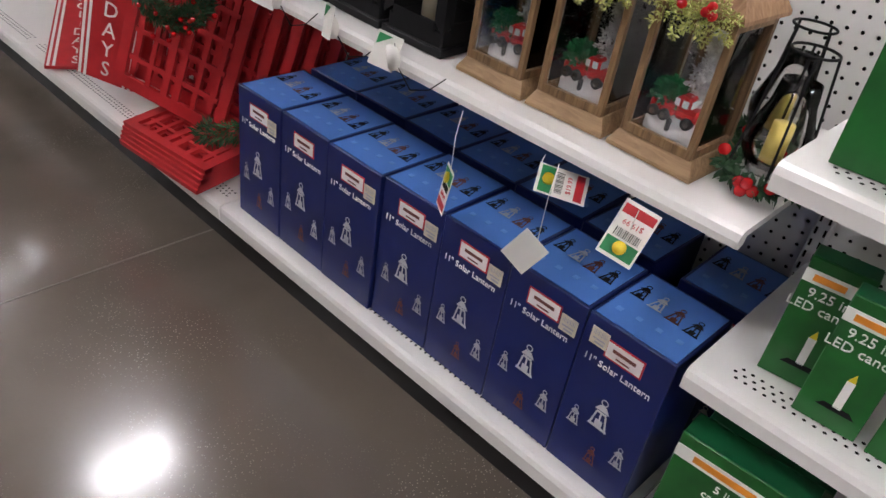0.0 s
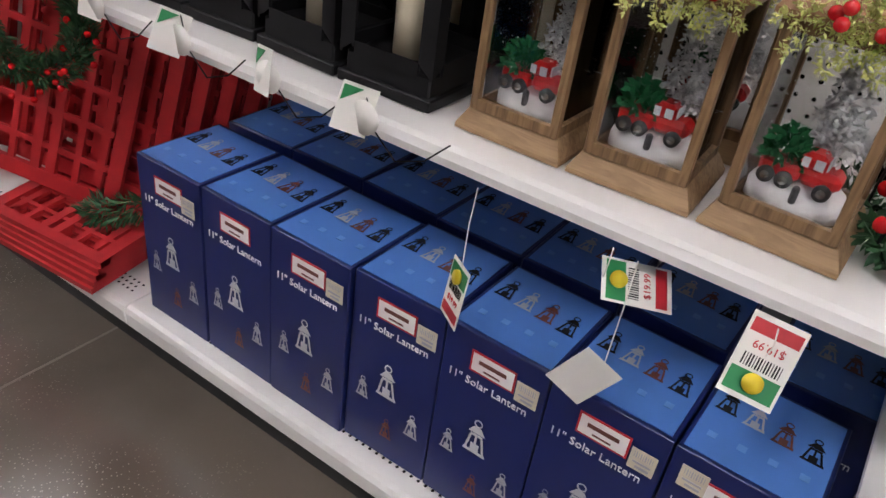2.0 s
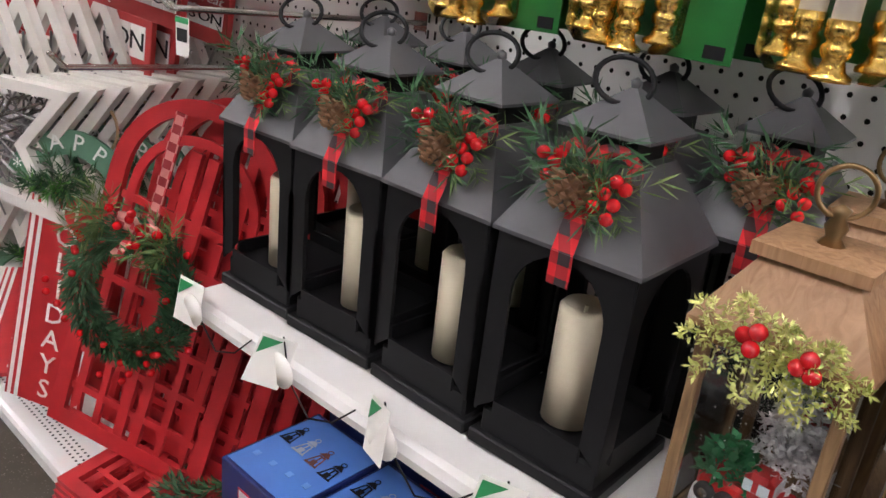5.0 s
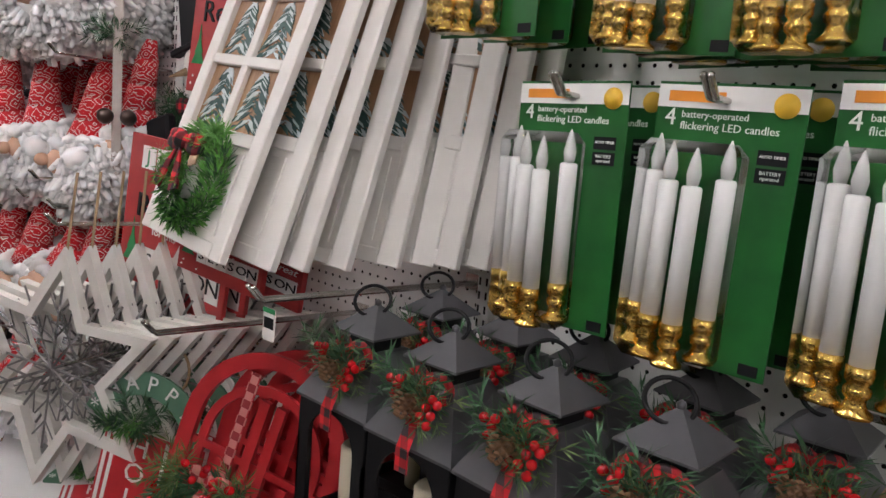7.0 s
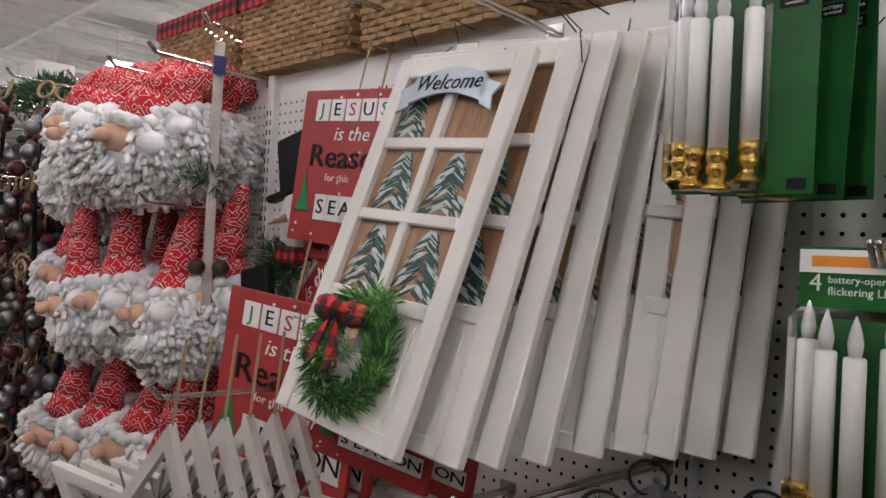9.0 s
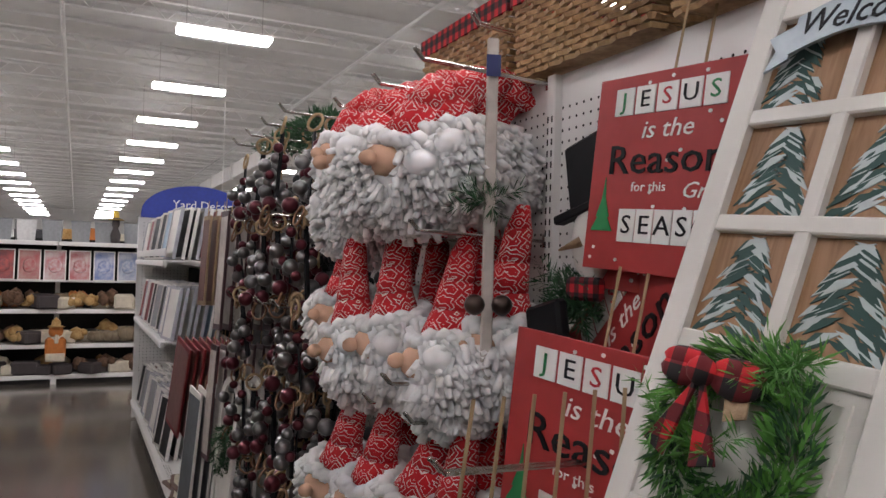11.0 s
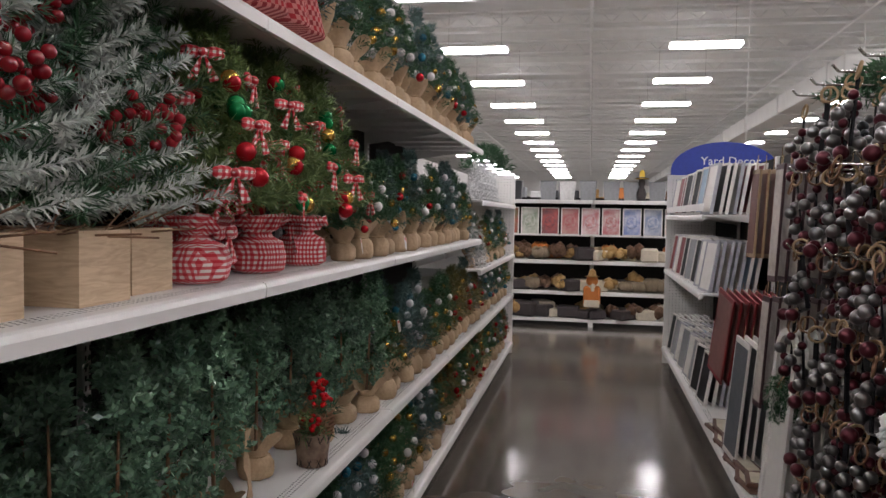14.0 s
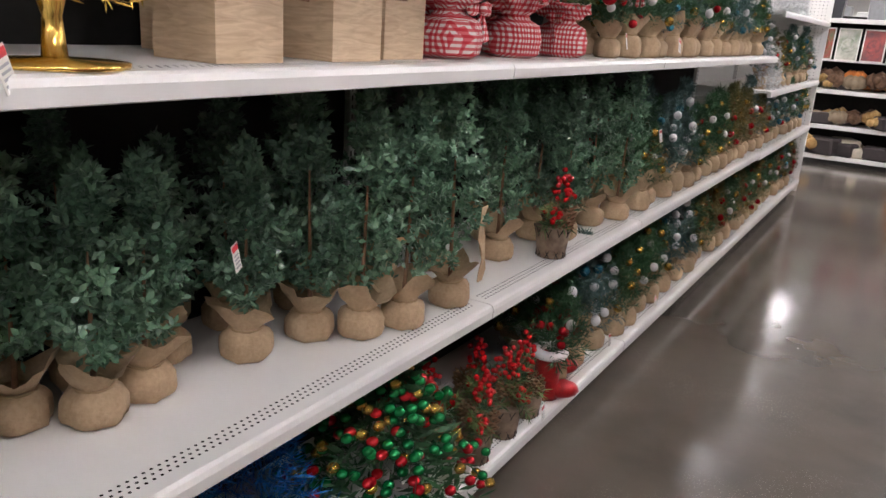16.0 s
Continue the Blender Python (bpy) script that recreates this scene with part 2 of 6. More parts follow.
BLUETINSEL = mat("blue_tinsel", (0.02, 0.2, 0.55), 0.3, metal=0.7, color2=(0.0, 0.05, 0.2), scale=200)
BALL_G, BALL_R, BALL_Y = mat("green_ball", (0.005, 0.22, 0.06), 0.15, metal=0.6), mat("red_ball", (0.5, 0.01, 0.02), 0.15, metal=0.5), mat("gold_ball", (0.6, 0.38, 0.08), 0.22, metal=0.8)
BALL_W, BALL_B = mat("pearl_ball", (0.7, 0.68, 0.68), 0.2), mat("teal_ball", (0.05, 0.25, 0.35), 0.2, metal=0.5)
STEELB = mat("blue_sign", (0.015, 0.04, 0.32), 0.45)
RUBBER = mat("black_rubber", (0.015, 0.015, 0.015), 0.6)
TARTREE = mat("painted_spruce", (0.07, 0.14, 0.13), 0.7, color2=(0.5, 0.55, 0.55), scale=90)


def knit():
    """Red knit cloth with rows of small white snowflake marks."""
    m = mat("red_nordic_knit", (0.58, 0.012, 0.02), 0.9, vary=0.1, scale=80)
    n, l = m.node_tree.nodes, m.node_tree.links
    p = n["Principled BSDF"]
    src = p.inputs["Base Color"].links[0].from_socket
    co = n.new("ShaderNodeTexCoord")
    w = n.new("ShaderNodeTexVoronoi")
    w.inputs["Scale"].default_value = 46
    w.feature = "F1"
    w.distance = "MANHATTAN"
    w.inputs["Randomness"].default_value = 0.8
    l.new(co.outputs["Object"], w.inputs["Vector"])
    g = n.new("ShaderNodeMath")
    g.operation = "PINGPONG"
    g.inputs[1].default_value = 0.2
    l.new(w.outputs["Distance"], g.inputs[0])
    h = n.new("ShaderNodeMath")
    h.operation = "GREATER_THAN"
    h.inputs[1].default_value = 0.163
    l.new(g.outputs[0], h.inputs[0])
    mx = n.new("ShaderNodeMix")
    mx.data_type = "RGBA"
    l.new(h.outputs[0], mx.inputs[0])
    l.new(src, mx.inputs[6])
    mx.inputs[7].default_value = (0.75, 0.68, 0.64, 1)
    l.new(mx.outputs[2], p.inputs["Base Color"])
    return m


KNIT = knit()


# ---- mesh helpers ----
def box(bm, c, s, m=None, bev=0.0, mi=0):
    g = bmesh.ops.create_cube(bm, size=1.0, matrix=(m or Matrix()) @ Matrix.Translation(c) @ Matrix.Diagonal((*s, 1)))
    vs = g["verts"]
    fs = list({f for v in vs for f in v.link_faces})
    for f in fs:
        f.material_index = mi
    if bev:
        bmesh.ops.bevel(bm, geom=list({e for v in vs for e in v.link_edges}), offset=bev, segments=1, affect="EDGES", material=-1)
    return bm


def rod(bm, a, b, r0, r1=None, n=8, mi=0):
    a, b = Vector(a), Vector(b)
    d = b - a
    q = d.to_track_quat("Z", "Y").to_matrix().to_4x4()
    g = bmesh.ops.create_cone(bm, cap_ends=True, segments=n, radius1=max(r0, 1e-5), radius2=max(r0 if r1 is None else r1, 1e-5), depth=d.length, matrix=Matrix.Translation((a + b) / 2) @ q)
    for f in {f for v in g["verts"] for f in v.link_faces}:
        f.material_index = mi
        f.smooth = n > 8
    return bm


def ball(bm, c, r, sub=2, s=(1, 1, 1), mi=0, m=None):
    g = bmesh.ops.create_icosphere(bm, subdivisions=sub, radius=r, matrix=(m or Matrix()) @ Matrix.Translation(c) @ Matrix.Diagonal((*s, 1)))
    for f in {f for v in g["verts"] for f in v.link_faces}:
        f.material_index = mi
        f.smooth = True
    return bm


def lathe(bm, prof, n=20, m=None, mi=0, smooth=True):
    m = m or Matrix()
    rings = [[bm.verts.new(m @ Vector((r * math.cos(2 * math.pi * k / n), r * math.sin(2 * math.pi * k / n), z))) for k in range(n)] for r, z in prof]
    for a, b in zip(rings, rings[1:]):
        for k in range(n):
            f = bm.faces.new((a[k], a[(k + 1) % n], b[(k + 1) % n], b[k]))
            f.material_index, f.smooth = mi, smooth
    for ring, flip in ((rings[0], True), (rings[-1], False)):
        f = bm.faces.new(ring[::-1] if flip else ring)
        f.material_index = mi
    return bm


def torus(bm, R, r, m=None, n=24, k=6, mi=0, arc=1.0):
    m = m or Matrix()
    cnt = n if arc >= 1 else n + 1
    rings = []
    for i in range(cnt):
        a = 2 * math.pi * arc * i / n
        rings.append([bm.verts.new(m @ Vector(((R + r * math.cos(2 * math.pi * j / k)) * math.cos(a), (R + r * math.cos(2 * math.pi * j / k)) * math.sin(a), r * math.sin(2 * math.pi * j / k)))) for j in range(k)])
    for i in range(cnt if arc >= 1 else cnt - 1):
        a, b = rings[i], rings[(i + 1) % cnt]
        for j in range(k):
            f = bm.faces.new((a[j], b[j], b[(j + 1) % k], a[(j + 1) % k]))
            f.material_index, f.smooth = mi, True
    return bm


def slab(bm, pts, y0, y1, m=None, mi=0):
    """A polygon of (x, z) points, given thickness from y0 to y1."""
    m = m or Matrix()
    a = [bm.verts.new(m @ Vector((x, y0, z))) for x, z in pts]
    b = [bm.verts.new(m @ Vector((x, y1, z))) for x, z in pts]
    n = len(pts)
    fs = [bm.faces.new(a), bm.faces.new(b[::-1])] + [bm.faces.new((a[(i + 1) % n], a[i], b[i], b[(i + 1) % n])) for i in range(n)]
    for f in fs:
        f.material_index = mi
    return bm


def ring_slab(bm, outer, inner, y0, y1, m=None, mi=0, closed=True):
    """The band between two outlines with as many points, given thickness."""
    m = m or Matrix()
    n = len(outer)
    o0, o1 = [[bm.verts.new(m @ Vector((x, y, z))) for x, z in outer] for y in (y0, y1)]
    i0, i1 = [[bm.verts.new(m @ Vector((x, y, z))) for x, z in inner] for y in (y0, y1)]
    for k in range(n if closed else n - 1):
        j = (k + 1) % n
        for q in ((o0[k], o0[j], i0[j], i0[k]), (o1[j], o1[k], i1[k], i1[j]), (o0[j], o0[k], o1[k], o1[j]), (i0[k], i0[j], i1[j], i1[k])):
            bm.faces.new(q).material_index = mi
    return bm


def arch_pts(w, h, n=12, x=0.0, z=0.0):
    """A door outline with a round head: from the foot at the left over the top to the foot at the right."""
    r = w / 2
    return [(x - r, z)] + [(x - r * math.cos(math.pi * k / n), z + h - r + r * math.sin(math.pi * k / n)) for k in range(n + 1)] + [(x + r, z)]


def link(name, me, material, parent=None, label="", at=None):
    ob = new(name, me)
    if not me.materials:
        for mm in material if isinstance(material, (list, tuple)) else [material]:
            me.materials.append(mm)
    if parent is not None:
        ob.parent = parent
    if at is not None:
        ob.matrix_basis = at
    if label:
        tagged(ob, label)
    return ob


def part(name, bm, material, parent=None, label="", at=None):
    """Links a bmesh as one mesh object under a thing or under a part."""
    me = bpy.data.meshes.new(name)
    bmesh.ops.recalc_face_normals(bm, faces=bm.faces)
    bm.to_mesh(me)
    bm.free()
    return link(name, me, material, parent, label, at)


def thing(name, label, category, group="", at=None, kind=""):
    ob = new(name)
    ob.empty_display_size = 0.05
    if at is not None:
        ob.matrix_basis = at
    return tagged(ob, label, category, group, kind)


def nb():
    return bmesh.new()


TEXTS = {}


def words(name, s, size, material, parent, at, align="CENTER", depth=0.0006, shear=0.0):
    """Raised lettering in the built-in font; it stands in the plane y = 0 and reads from the front (-y)."""
    key = (s, size, align, material.name, shear)
    if key not in TEXTS:
        cu = bpy.data.curves.new("lettering", "FONT")
        cu.body, cu.size, cu.align_x, cu.align_y, cu.extrude, cu.shear = s, size, align, "CENTER", depth, shear
        cu.resolution_u = 2
        ob = new("lettering", cu)
        ob.data.materials.append(material)
        bpy.context.view_layer.update()
        me = bpy.data.meshes.new_from_object(ob.evaluated_get(bpy.context.evaluated_depsgraph_get()))
        bpy.data.objects.remove(ob)
        me.transform(pose(0, 0, 0, 90))
        if not me.materials:
            me.materials.append(material)
        TEXTS[key] = me
    return link(name, TEXTS[key], material, parent, "", at)


def leaves(name, points, size, seed, width=0.4, aim=None, jitter=0.9, fold=True):
    """A mesh of many small pointed leaves at the points; aim gives each leaf's main direction."""
    rng = np.random.default_rng(seed)
    pts = np.asarray(points, float)
    n = len(pts)
    d = rng.normal(size=(n, 3)) * jitter
    if aim is not None:
        d = d + np.asarray(aim, float)
    d /= np.linalg.norm(d, axis=1)[:, None] + 1e-9
    side = np.cross(d, rng.normal(size=(n, 3)))
    side /= np.linalg.norm(side, axis=1)[:, None] + 1e-9
    ln = (size * rng.uniform(0.65, 1.25, n))[:, None]
    v = np.stack([pts, pts + d * ln * 0.5 + side * ln * width * 0.5, pts + d * ln, pts + d * ln * 0.5 - side * ln * width * 0.5], 1).reshape(-1, 3)
    f = np.arange(4 * n).reshape(-1, 4)
    me = bpy.data.meshes.new(name)
    me.from_pydata(v.tolist(), [], f.tolist())
    return me


def cone_points(n, h, r, seed, power=1.0, base=0.0, shell=0.45, lumps=5.0):
    """Points in a tapering, uneven crown, with outward directions."""
    rng = np.random.default_rng(seed)
    z = h * (1 - np.sqrt(rng.uniform(0, 1, n))) if power > 0.9 else h * rng.uniform(0, 1, n)
    a = rng.uniform(0, 2 * math.pi, n)
    prof = r * (1 - z / h) ** power * (1 + 0.28 * np.sin(a * lumps + z * 60 / max(h, 0.1)) * np.cos(z * 37 + a * 2)) + 0.006
    q = prof * rng.uniform(shell, 1, n)
    p = np.stack([q * np.cos(a), q * np.sin(a), base + z], 1)
    d = np.stack([np.cos(a), np.sin(a), np.full(n, 0.5)], 1)
    return p, d


def branch_points(branches, per, seed, droop=0.0):
    """Needles along straight twigs: branches are (start, end) pairs."""
    rng = np.random.default_rng(seed)
    P, D = [], []
    for a, b in branches:
        a, b = np.array(a, float), np.array(b, float)
        t = rng.uniform(0.1, 1, per)[:, None]
        P.append(a + (b - a) * t)
        u = (b - a) / (np.linalg.norm(b - a) + 1e-9)
        o = rng.normal(size=(per, 3))
        o -= (o @ u)[:, None] * u
        o /= np.linalg.norm(o, axis=1)[:, None] + 1e-9
        D.append(u * 0.8 + o)
    return np.concatenate(P), np.concatenate(D)


RIGHT = pose(0, 0, 0, 0, 0, -90)
LEFT = pose(0, 0, 0, 0, 0, 90)


def on_right(x, y, z, turn=0.0, tip=0.0, lean=0.0):
    """A pose with the thing's front (-y) to the aisle on the right-hand run of shelves."""
    return pose(x, y, z, 0, 0, -90) @ pose(0, 0, 0, tip, lean, turn)


def on_left(x, y, z, turn=0.0, tip=0.0, lean=0.0):
    return pose(x, y, z, 0, 0, 90) @ pose(0, 0, 0, tip, lean, turn)


# ---- the hall ----
def plain(name, c, s, material, label, category, kind="structure"):
    return tagged(part(name, box(nb(), c, s), material), label, category, kind=kind)


plain("floor", (0, 25, -0.05), (44, 84, 0.1), concrete(), "polished brown grey concrete shop floor", "floor")
plain("ceiling", (0, 25, 5.35), (44, 84, 0.1), WHITE_CEIL, "white ribbed metal roof deck", "ceiling")
plain("wall_west", (-22.1, 25, 2.65), (0.2, 84, 5.5), WHITE_CEIL, "white painted shop wall", "wall")
plain("wall_east", (22.1, 25, 2.65), (0.2, 84, 5.5), WHITE_CEIL, "white painted shop wall", "wall")
plain("wall_south", (0, -17.1, 2.65), (44.4, 0.2, 5.5), WHITE_CEIL, "white painted shop wall", "wall")
plain("wall_north", (0, 67.1, 2.65), (44.4, 0.2, 5.5), WHITE_CEIL, "white painted shop wall", "wall")
b = nb()
box(b, (0.0, 1.76, 0.0006), (44, 0.006, 0.0012))
box(b, (0.0, 7.9, 0.0006), (44, 0.006, 0.0012))
tagged(part("trim", b, mat("joint_filler", (0.17, 0.14, 0.11), 0.5)), "pale saw-cut joint in the concrete floor", "floor joint", kind="structure")

# roof joists across the hall, ribs of the deck, pipes along it
b = nb()
for k in range(-6, 44):
    y = 1.2 * k + 0.4
    box(b, (0, y, 5.27), (44, 0.035, 0.05))
tagged(part("trim", b, WHITE_CEIL), "white ribs of the metal roof deck", "roof rib", kind="structure")
joist = thing("roof_joist", "white open-web steel roof joist under the deck", "joist", "roof joists", pose(0, 3.4, 4.95))
b = nb()
box(b, (0, 0, 0.25), (44, 0.05, 0.03))
part("top_chord", b, WHITE_CEIL, joist)
part("bottom_chord", box(nb(), (0, 0, 0), (44, 0.04, 0.025)), WHITE_CEIL, joist)
b = nb()
for k in range(-44, 44):
    x = k * 0.5
    rod(b, (x, 0, 0), (x + 0.25, 0, 0.25), 0.008, n=4)
    rod(b, (x + 0.25, 0, 0.25), (x + 0.5, 0, 0), 0.008, n=4)
part("web", b, WHITE_CEIL, joist)
for k in range(1, 26):
    copy_thing(joist, pose(0, 3.4 + 2.4 * k, 4.95))
for x in (-4.2, 0.15, 4.6):
    part_ = part("ceiling_pipe", rod(nb(), (x, -10, 4.9), (x, 66, 4.9), 0.03, n=8), WHITE_CEIL)
    tagged(part_, "thin white sprinkler pipe along the ceiling", "pipe", "ceiling pipes", "structure")
duct = thing("air_duct", "white boxed air duct under the ceiling", "duct", at=pose(5.05, 16.4, 4.3))
part("body", box(nb(), (0, 25, 0), (0.7, 50, 0.45), bev=0.02), WHITE_CEIL, duct)
b = nb()
for k in range(12):
    box(b, (0, 1 + 4 * k, 0), (0.76, 0.05, 0.5))
part("flange", b, WHITE_CEIL, duct)
for k in range(12):
    part("strap", box(nb(), (0.3, 1 + 4 * k, 0.6), (0.02, 0.03, 0.8)), WHITE_CEIL, duct)
wire = part("hanging_cable", rod(nb(), (2.0, 10.8, 2.0), (2.0, 10.8, 5.3), 0.006, n=6), WHITE_CEIL)
tagged(wire, "thin white cable hanging from the ceiling", "cable")

PANEL = mat("lamp_diffuser", (1.0, 0.955, 0.995), 0.6, vary=0.0, emit=LAMP_STRENGTH)
lamp = thing("ceiling_light", "lit white rectangular ceiling light panel on wires", "ceiling light", "ceiling lights", pose(2.15, 11.9, 4.5))
part("frame", box(nb(), (0, 0, 0.075), (1.26, 0.34, 0.03), bev=0.01), WHITE_CEIL, lamp)
part("diffuser", box(nb(), (0, 0, 0.03), (1.22, 0.32, 0.06), bev=0.01), PANEL, lamp)
b = nb()
for x in (-0.5, 0.5):
    rod(b, (x, 0, 0.07), (x, 0, 0.8), 0.004, n=4)
part("wire", b, CHROME, lamp)
for i, x in enumerate((-10.3, -6.15, -2.0, 2.15, 6.3, 10.45)):
    for k in range(-6, 15):
        if (i, k) != (3, 0) and (abs(x) < 8 or -2 < k < 5):
            copy_thing(lamp, pose(x, 11.9 + 3.6 * k, 4.5))


# ---- shelving ----
def dots(name, pts, r, m, parent, axis="x", n=6):
    """Small dark round holes, laid just proud of a surface."""
    vs, fs = [], []
    for p in pts:
        base = len(vs)
        for k in range(n):
            c, s = r * math.cos(2 * math.pi * k / n), r * math.sin(2 * math.pi * k / n)
            vs.append((p[0], p[1] + c, p[2] + s) if axis == "x" else (p[0] + c, p[1] + s, p[2]))
        fs.append(tuple(range(base, base + n)))
    me = bpy.data.meshes.new(name)
    me.from_pydata(vs, [], fs)
    ob = link(name, me, m, parent)
    return tagged(ob, kind="stuff")


def shelf_part(parent, side, y0, y1, z, front, back, name="shelf", lip=0.037, holes=True):
    """A steel shelf board with a rolled front lip and a perforated front strip. side: +1 faces -x."""
    b = nb()
    s = side
    box(b, ((front + back) / 2, (y0 + y1) / 2, z - 0.006), (abs(back - front), y1 - y0 - 0.004, 0.012))
    prof = [(0, 0), (-0.008, -0.004), (-0.012, -0.014), (-0.01, -lip), (0.0, -lip - 0.003), (0.012, -lip), (0.012, -0.01)]
    ys = (y0 + 0.002, y1 - 0.002)
    rings = [[b.verts.new((front + s * dx, y, z + dz)) for dx, dz in prof] for y in ys]
    n = len(prof)
    for k in range(n):
        b.faces.new((rings[0][k], rings[0][(k + 1) % n], rings[1][(k + 1) % n], rings[1][k]))
    b.faces.new(rings[0])
    b.faces.new(rings[1][::-1])
    for k in range(1, 4):
        box(b, ((front + back) / 2, y0 + (y1 - y0) * k / 4, z - 0.02), (abs(back - front) - 0.03, 0.02, 0.018))
    ob = part(name, b, WHITE_METAL, parent)
    if holes:
        pts = []
        m = int((y1 - y0 - 0.06) / 0.0145)
        for row in range(3):
            for k in range(m):
                pts.append((front + s * (0.03 + 0.013 * row), y0 + 0.03 + 0.0145 * k + (0.007 if row % 2 else 0), z + 0.0012))
        dots("perforation", pts, 0.0032, DARK, ob, axis="z")
    return ob


def bay(side, y0, y1, front, back, height, shelves, deck, kick, pegs=False, panel=WHITE_METAL):
    s = side
    t = thing("shelving_bay", "cream enamelled steel shop shelving bay with pegboard back" if pegs else "cream enamelled steel shop shelving bay", "shelving", "shelving along the aisle", pose(0, 0, 0))
    bp = part("back_panel", box(nb(), (back + s * 0.012, (y0 + y1) / 2, height / 2 + 0.05), (0.022, y1 - y0 - 0.03, height - 0.1)), panel, t)
    if pegs:
        pts = [(back - s * 0.0006, y0 + 0.03 + 0.0254 * j, 0.3 + 0.0254 * k) for j in range(int((y1 - y0 - 0.05) / 0.0254) + 1) for k in range(int((height - 0.34) / 0.0254))]
        dots("peg_hole", pts, 0.0036, DARK, bp)
    up = part("upright", box(nb(), (back + s * 0.005, y1, height / 2), (0.05, 0.03, height), bev=0.003), WHITE_METAL, t)
    b = nb()
    for k in range(int((height - 0.3) / 0.0254)):
        for dy in (-0.008, 0.008):
            box(b, (back - s * 0.0205, y1 + dy, 0.25 + 0.0254 * k), (0.001, 0.004, 0.014))
    tagged(part("slot", b, DARK, up), kind="stuff")
    shelf_part(t, s, y0, y1, deck, front, back, "base_deck", lip=0.045)
    part("kick_plate", box(nb(), (kick + s * 0.01, (y0 + y1) / 2, (deck - 0.05) / 2), (0.02, y1 - y0, deck - 0.05)), BLACKK, t)
    for z in shelves:
        shelf_part(t, s, y0, y1, z, front, back, lip=0.025 if z == 0.795 else 0.037, holes=z != 0.795)
        b = nb()
        for yy in (y0 + 0.02, y1 - 0.02):
            slab(b, [(front + s * 0.04, z - 0.012), (back, z - 0.012), (back, z - 0.075)], yy - 0.0015, yy + 0.0015)
        part("bracket", b, WHITE_METAL, t)
    return t


RF, RB = 0.945, 1.40
# near-black backs: the shade behind packed stock is put into the panel colour
SHADED_BACK = mat("shaded_back_panel", (0.02, 0.019, 0.018), 0.8, spec=0.15)
for i, (shelves, h, pegs) in enumerate([((0.9, 0.565), 1.95, True), ((0.795,), 1.93, True), ((), 1.9, True), ((), 1.9, True), ((), 1.85, False), ((), 1.85, False), ((1.47, 0.95), 1.85, False), ((1.47, 0.95), 1.85, False)]):
    y0 = -0.84 + 1.22 * i
    bay(1, y0, y0 + 1.22, RF, RB, h, shelves, 0.19, 1.01, pegs, WHITE_METAL if i < 4 else SHADED_BACK)
bay(1, -2.06, -0.84, RF, RB, 1.95, (1.3, 0.9, 0.565), 0.19, 1.065)
LF, LB = -0.55, -1.04
for i in range(7):
    y0 = -0.71 + 1.22 * i - 0.0
    end = i >= 6
    bay(-1, y0, y0 + 1.22, LF, LB, 1.86 if end else 2.13, (1.55, 1.05, 0.64) if end else (0.655, 1.272, 1.905), 0.14, -0.62, False, WHITE_METAL if end else SHADED_BACK)
bay(-1, 7.83, 9.05, LF, LB, 1.86, (1.55, 1.05, 0.64), 0.14, -0.62, False)
for s, x, y in ((1, 0.945, 8.94), (-1, -0.55, 9.07)):
    e = thing("end_panel", "pale perforated steel end panel of the shelving", "panel", "shelving ends", pose(0, 0, 0))
    pl = part("panel", box(nb(), (x + s * 0.25, y, 0.94), (0.5, 0.02, 1.84), bev=0.003), WHITE_METAL, e)
    b = nb()
    for j in range(14):
        for k in range(60):
            box(b, (x + s * (0.05 + 0.031 * j), y - 0.0105, 0.1 + 0.029 * k), (0.006, 0.001, 0.006))
    tagged(part("peg_hole", b, DARK, pl), kind="stuff")

# the cross run of shelving at the aisle's far end
cross = thing("shelving_bay", "cream steel shelving run across the aisle end", "shelving", "shelving across the aisle end")
CY = 11.3
# back coloured near black for the shade deep in the shelves
part("back_panel", box(nb(), (0.25, CY + 0.5, 0.85), (8, 0.02, 1.7)), SHADED_BACK, cross)
for z in (1.66, 0.87, 0.465, 0.11):
    for k in range(-3, 4):
        x0 = 0.25 + 1.22 * k
        b = nb()
        box(b, (x0 + 0.61, CY + 0.25, z - 0.008), (1.2, 0.5, 0.016))
        box(b, (x0 + 0.61, CY, z - 0.025), (1.2, 0.015, 0.05), bev=0.004)
        part("shelf", b, WHITE_METAL, cross)
for k in range(-3, 5):
    part("upright", box(nb(), (0.25 + 1.22 * k, CY + 0.0, 0.05), (0.06, 0.03, 0.1)), WHITE_METAL, cross)
    part("upright", box(nb(), (0.25 + 1.22 * k, CY + 0.47, 0.85), (0.05, 0.03, 1.7)), WHITE_METAL, cross)
part("kick_plate", box(nb(), (0.25, CY + 0.09, 0.03), (8, 0.02, 0.06)), BLACKK, cross)


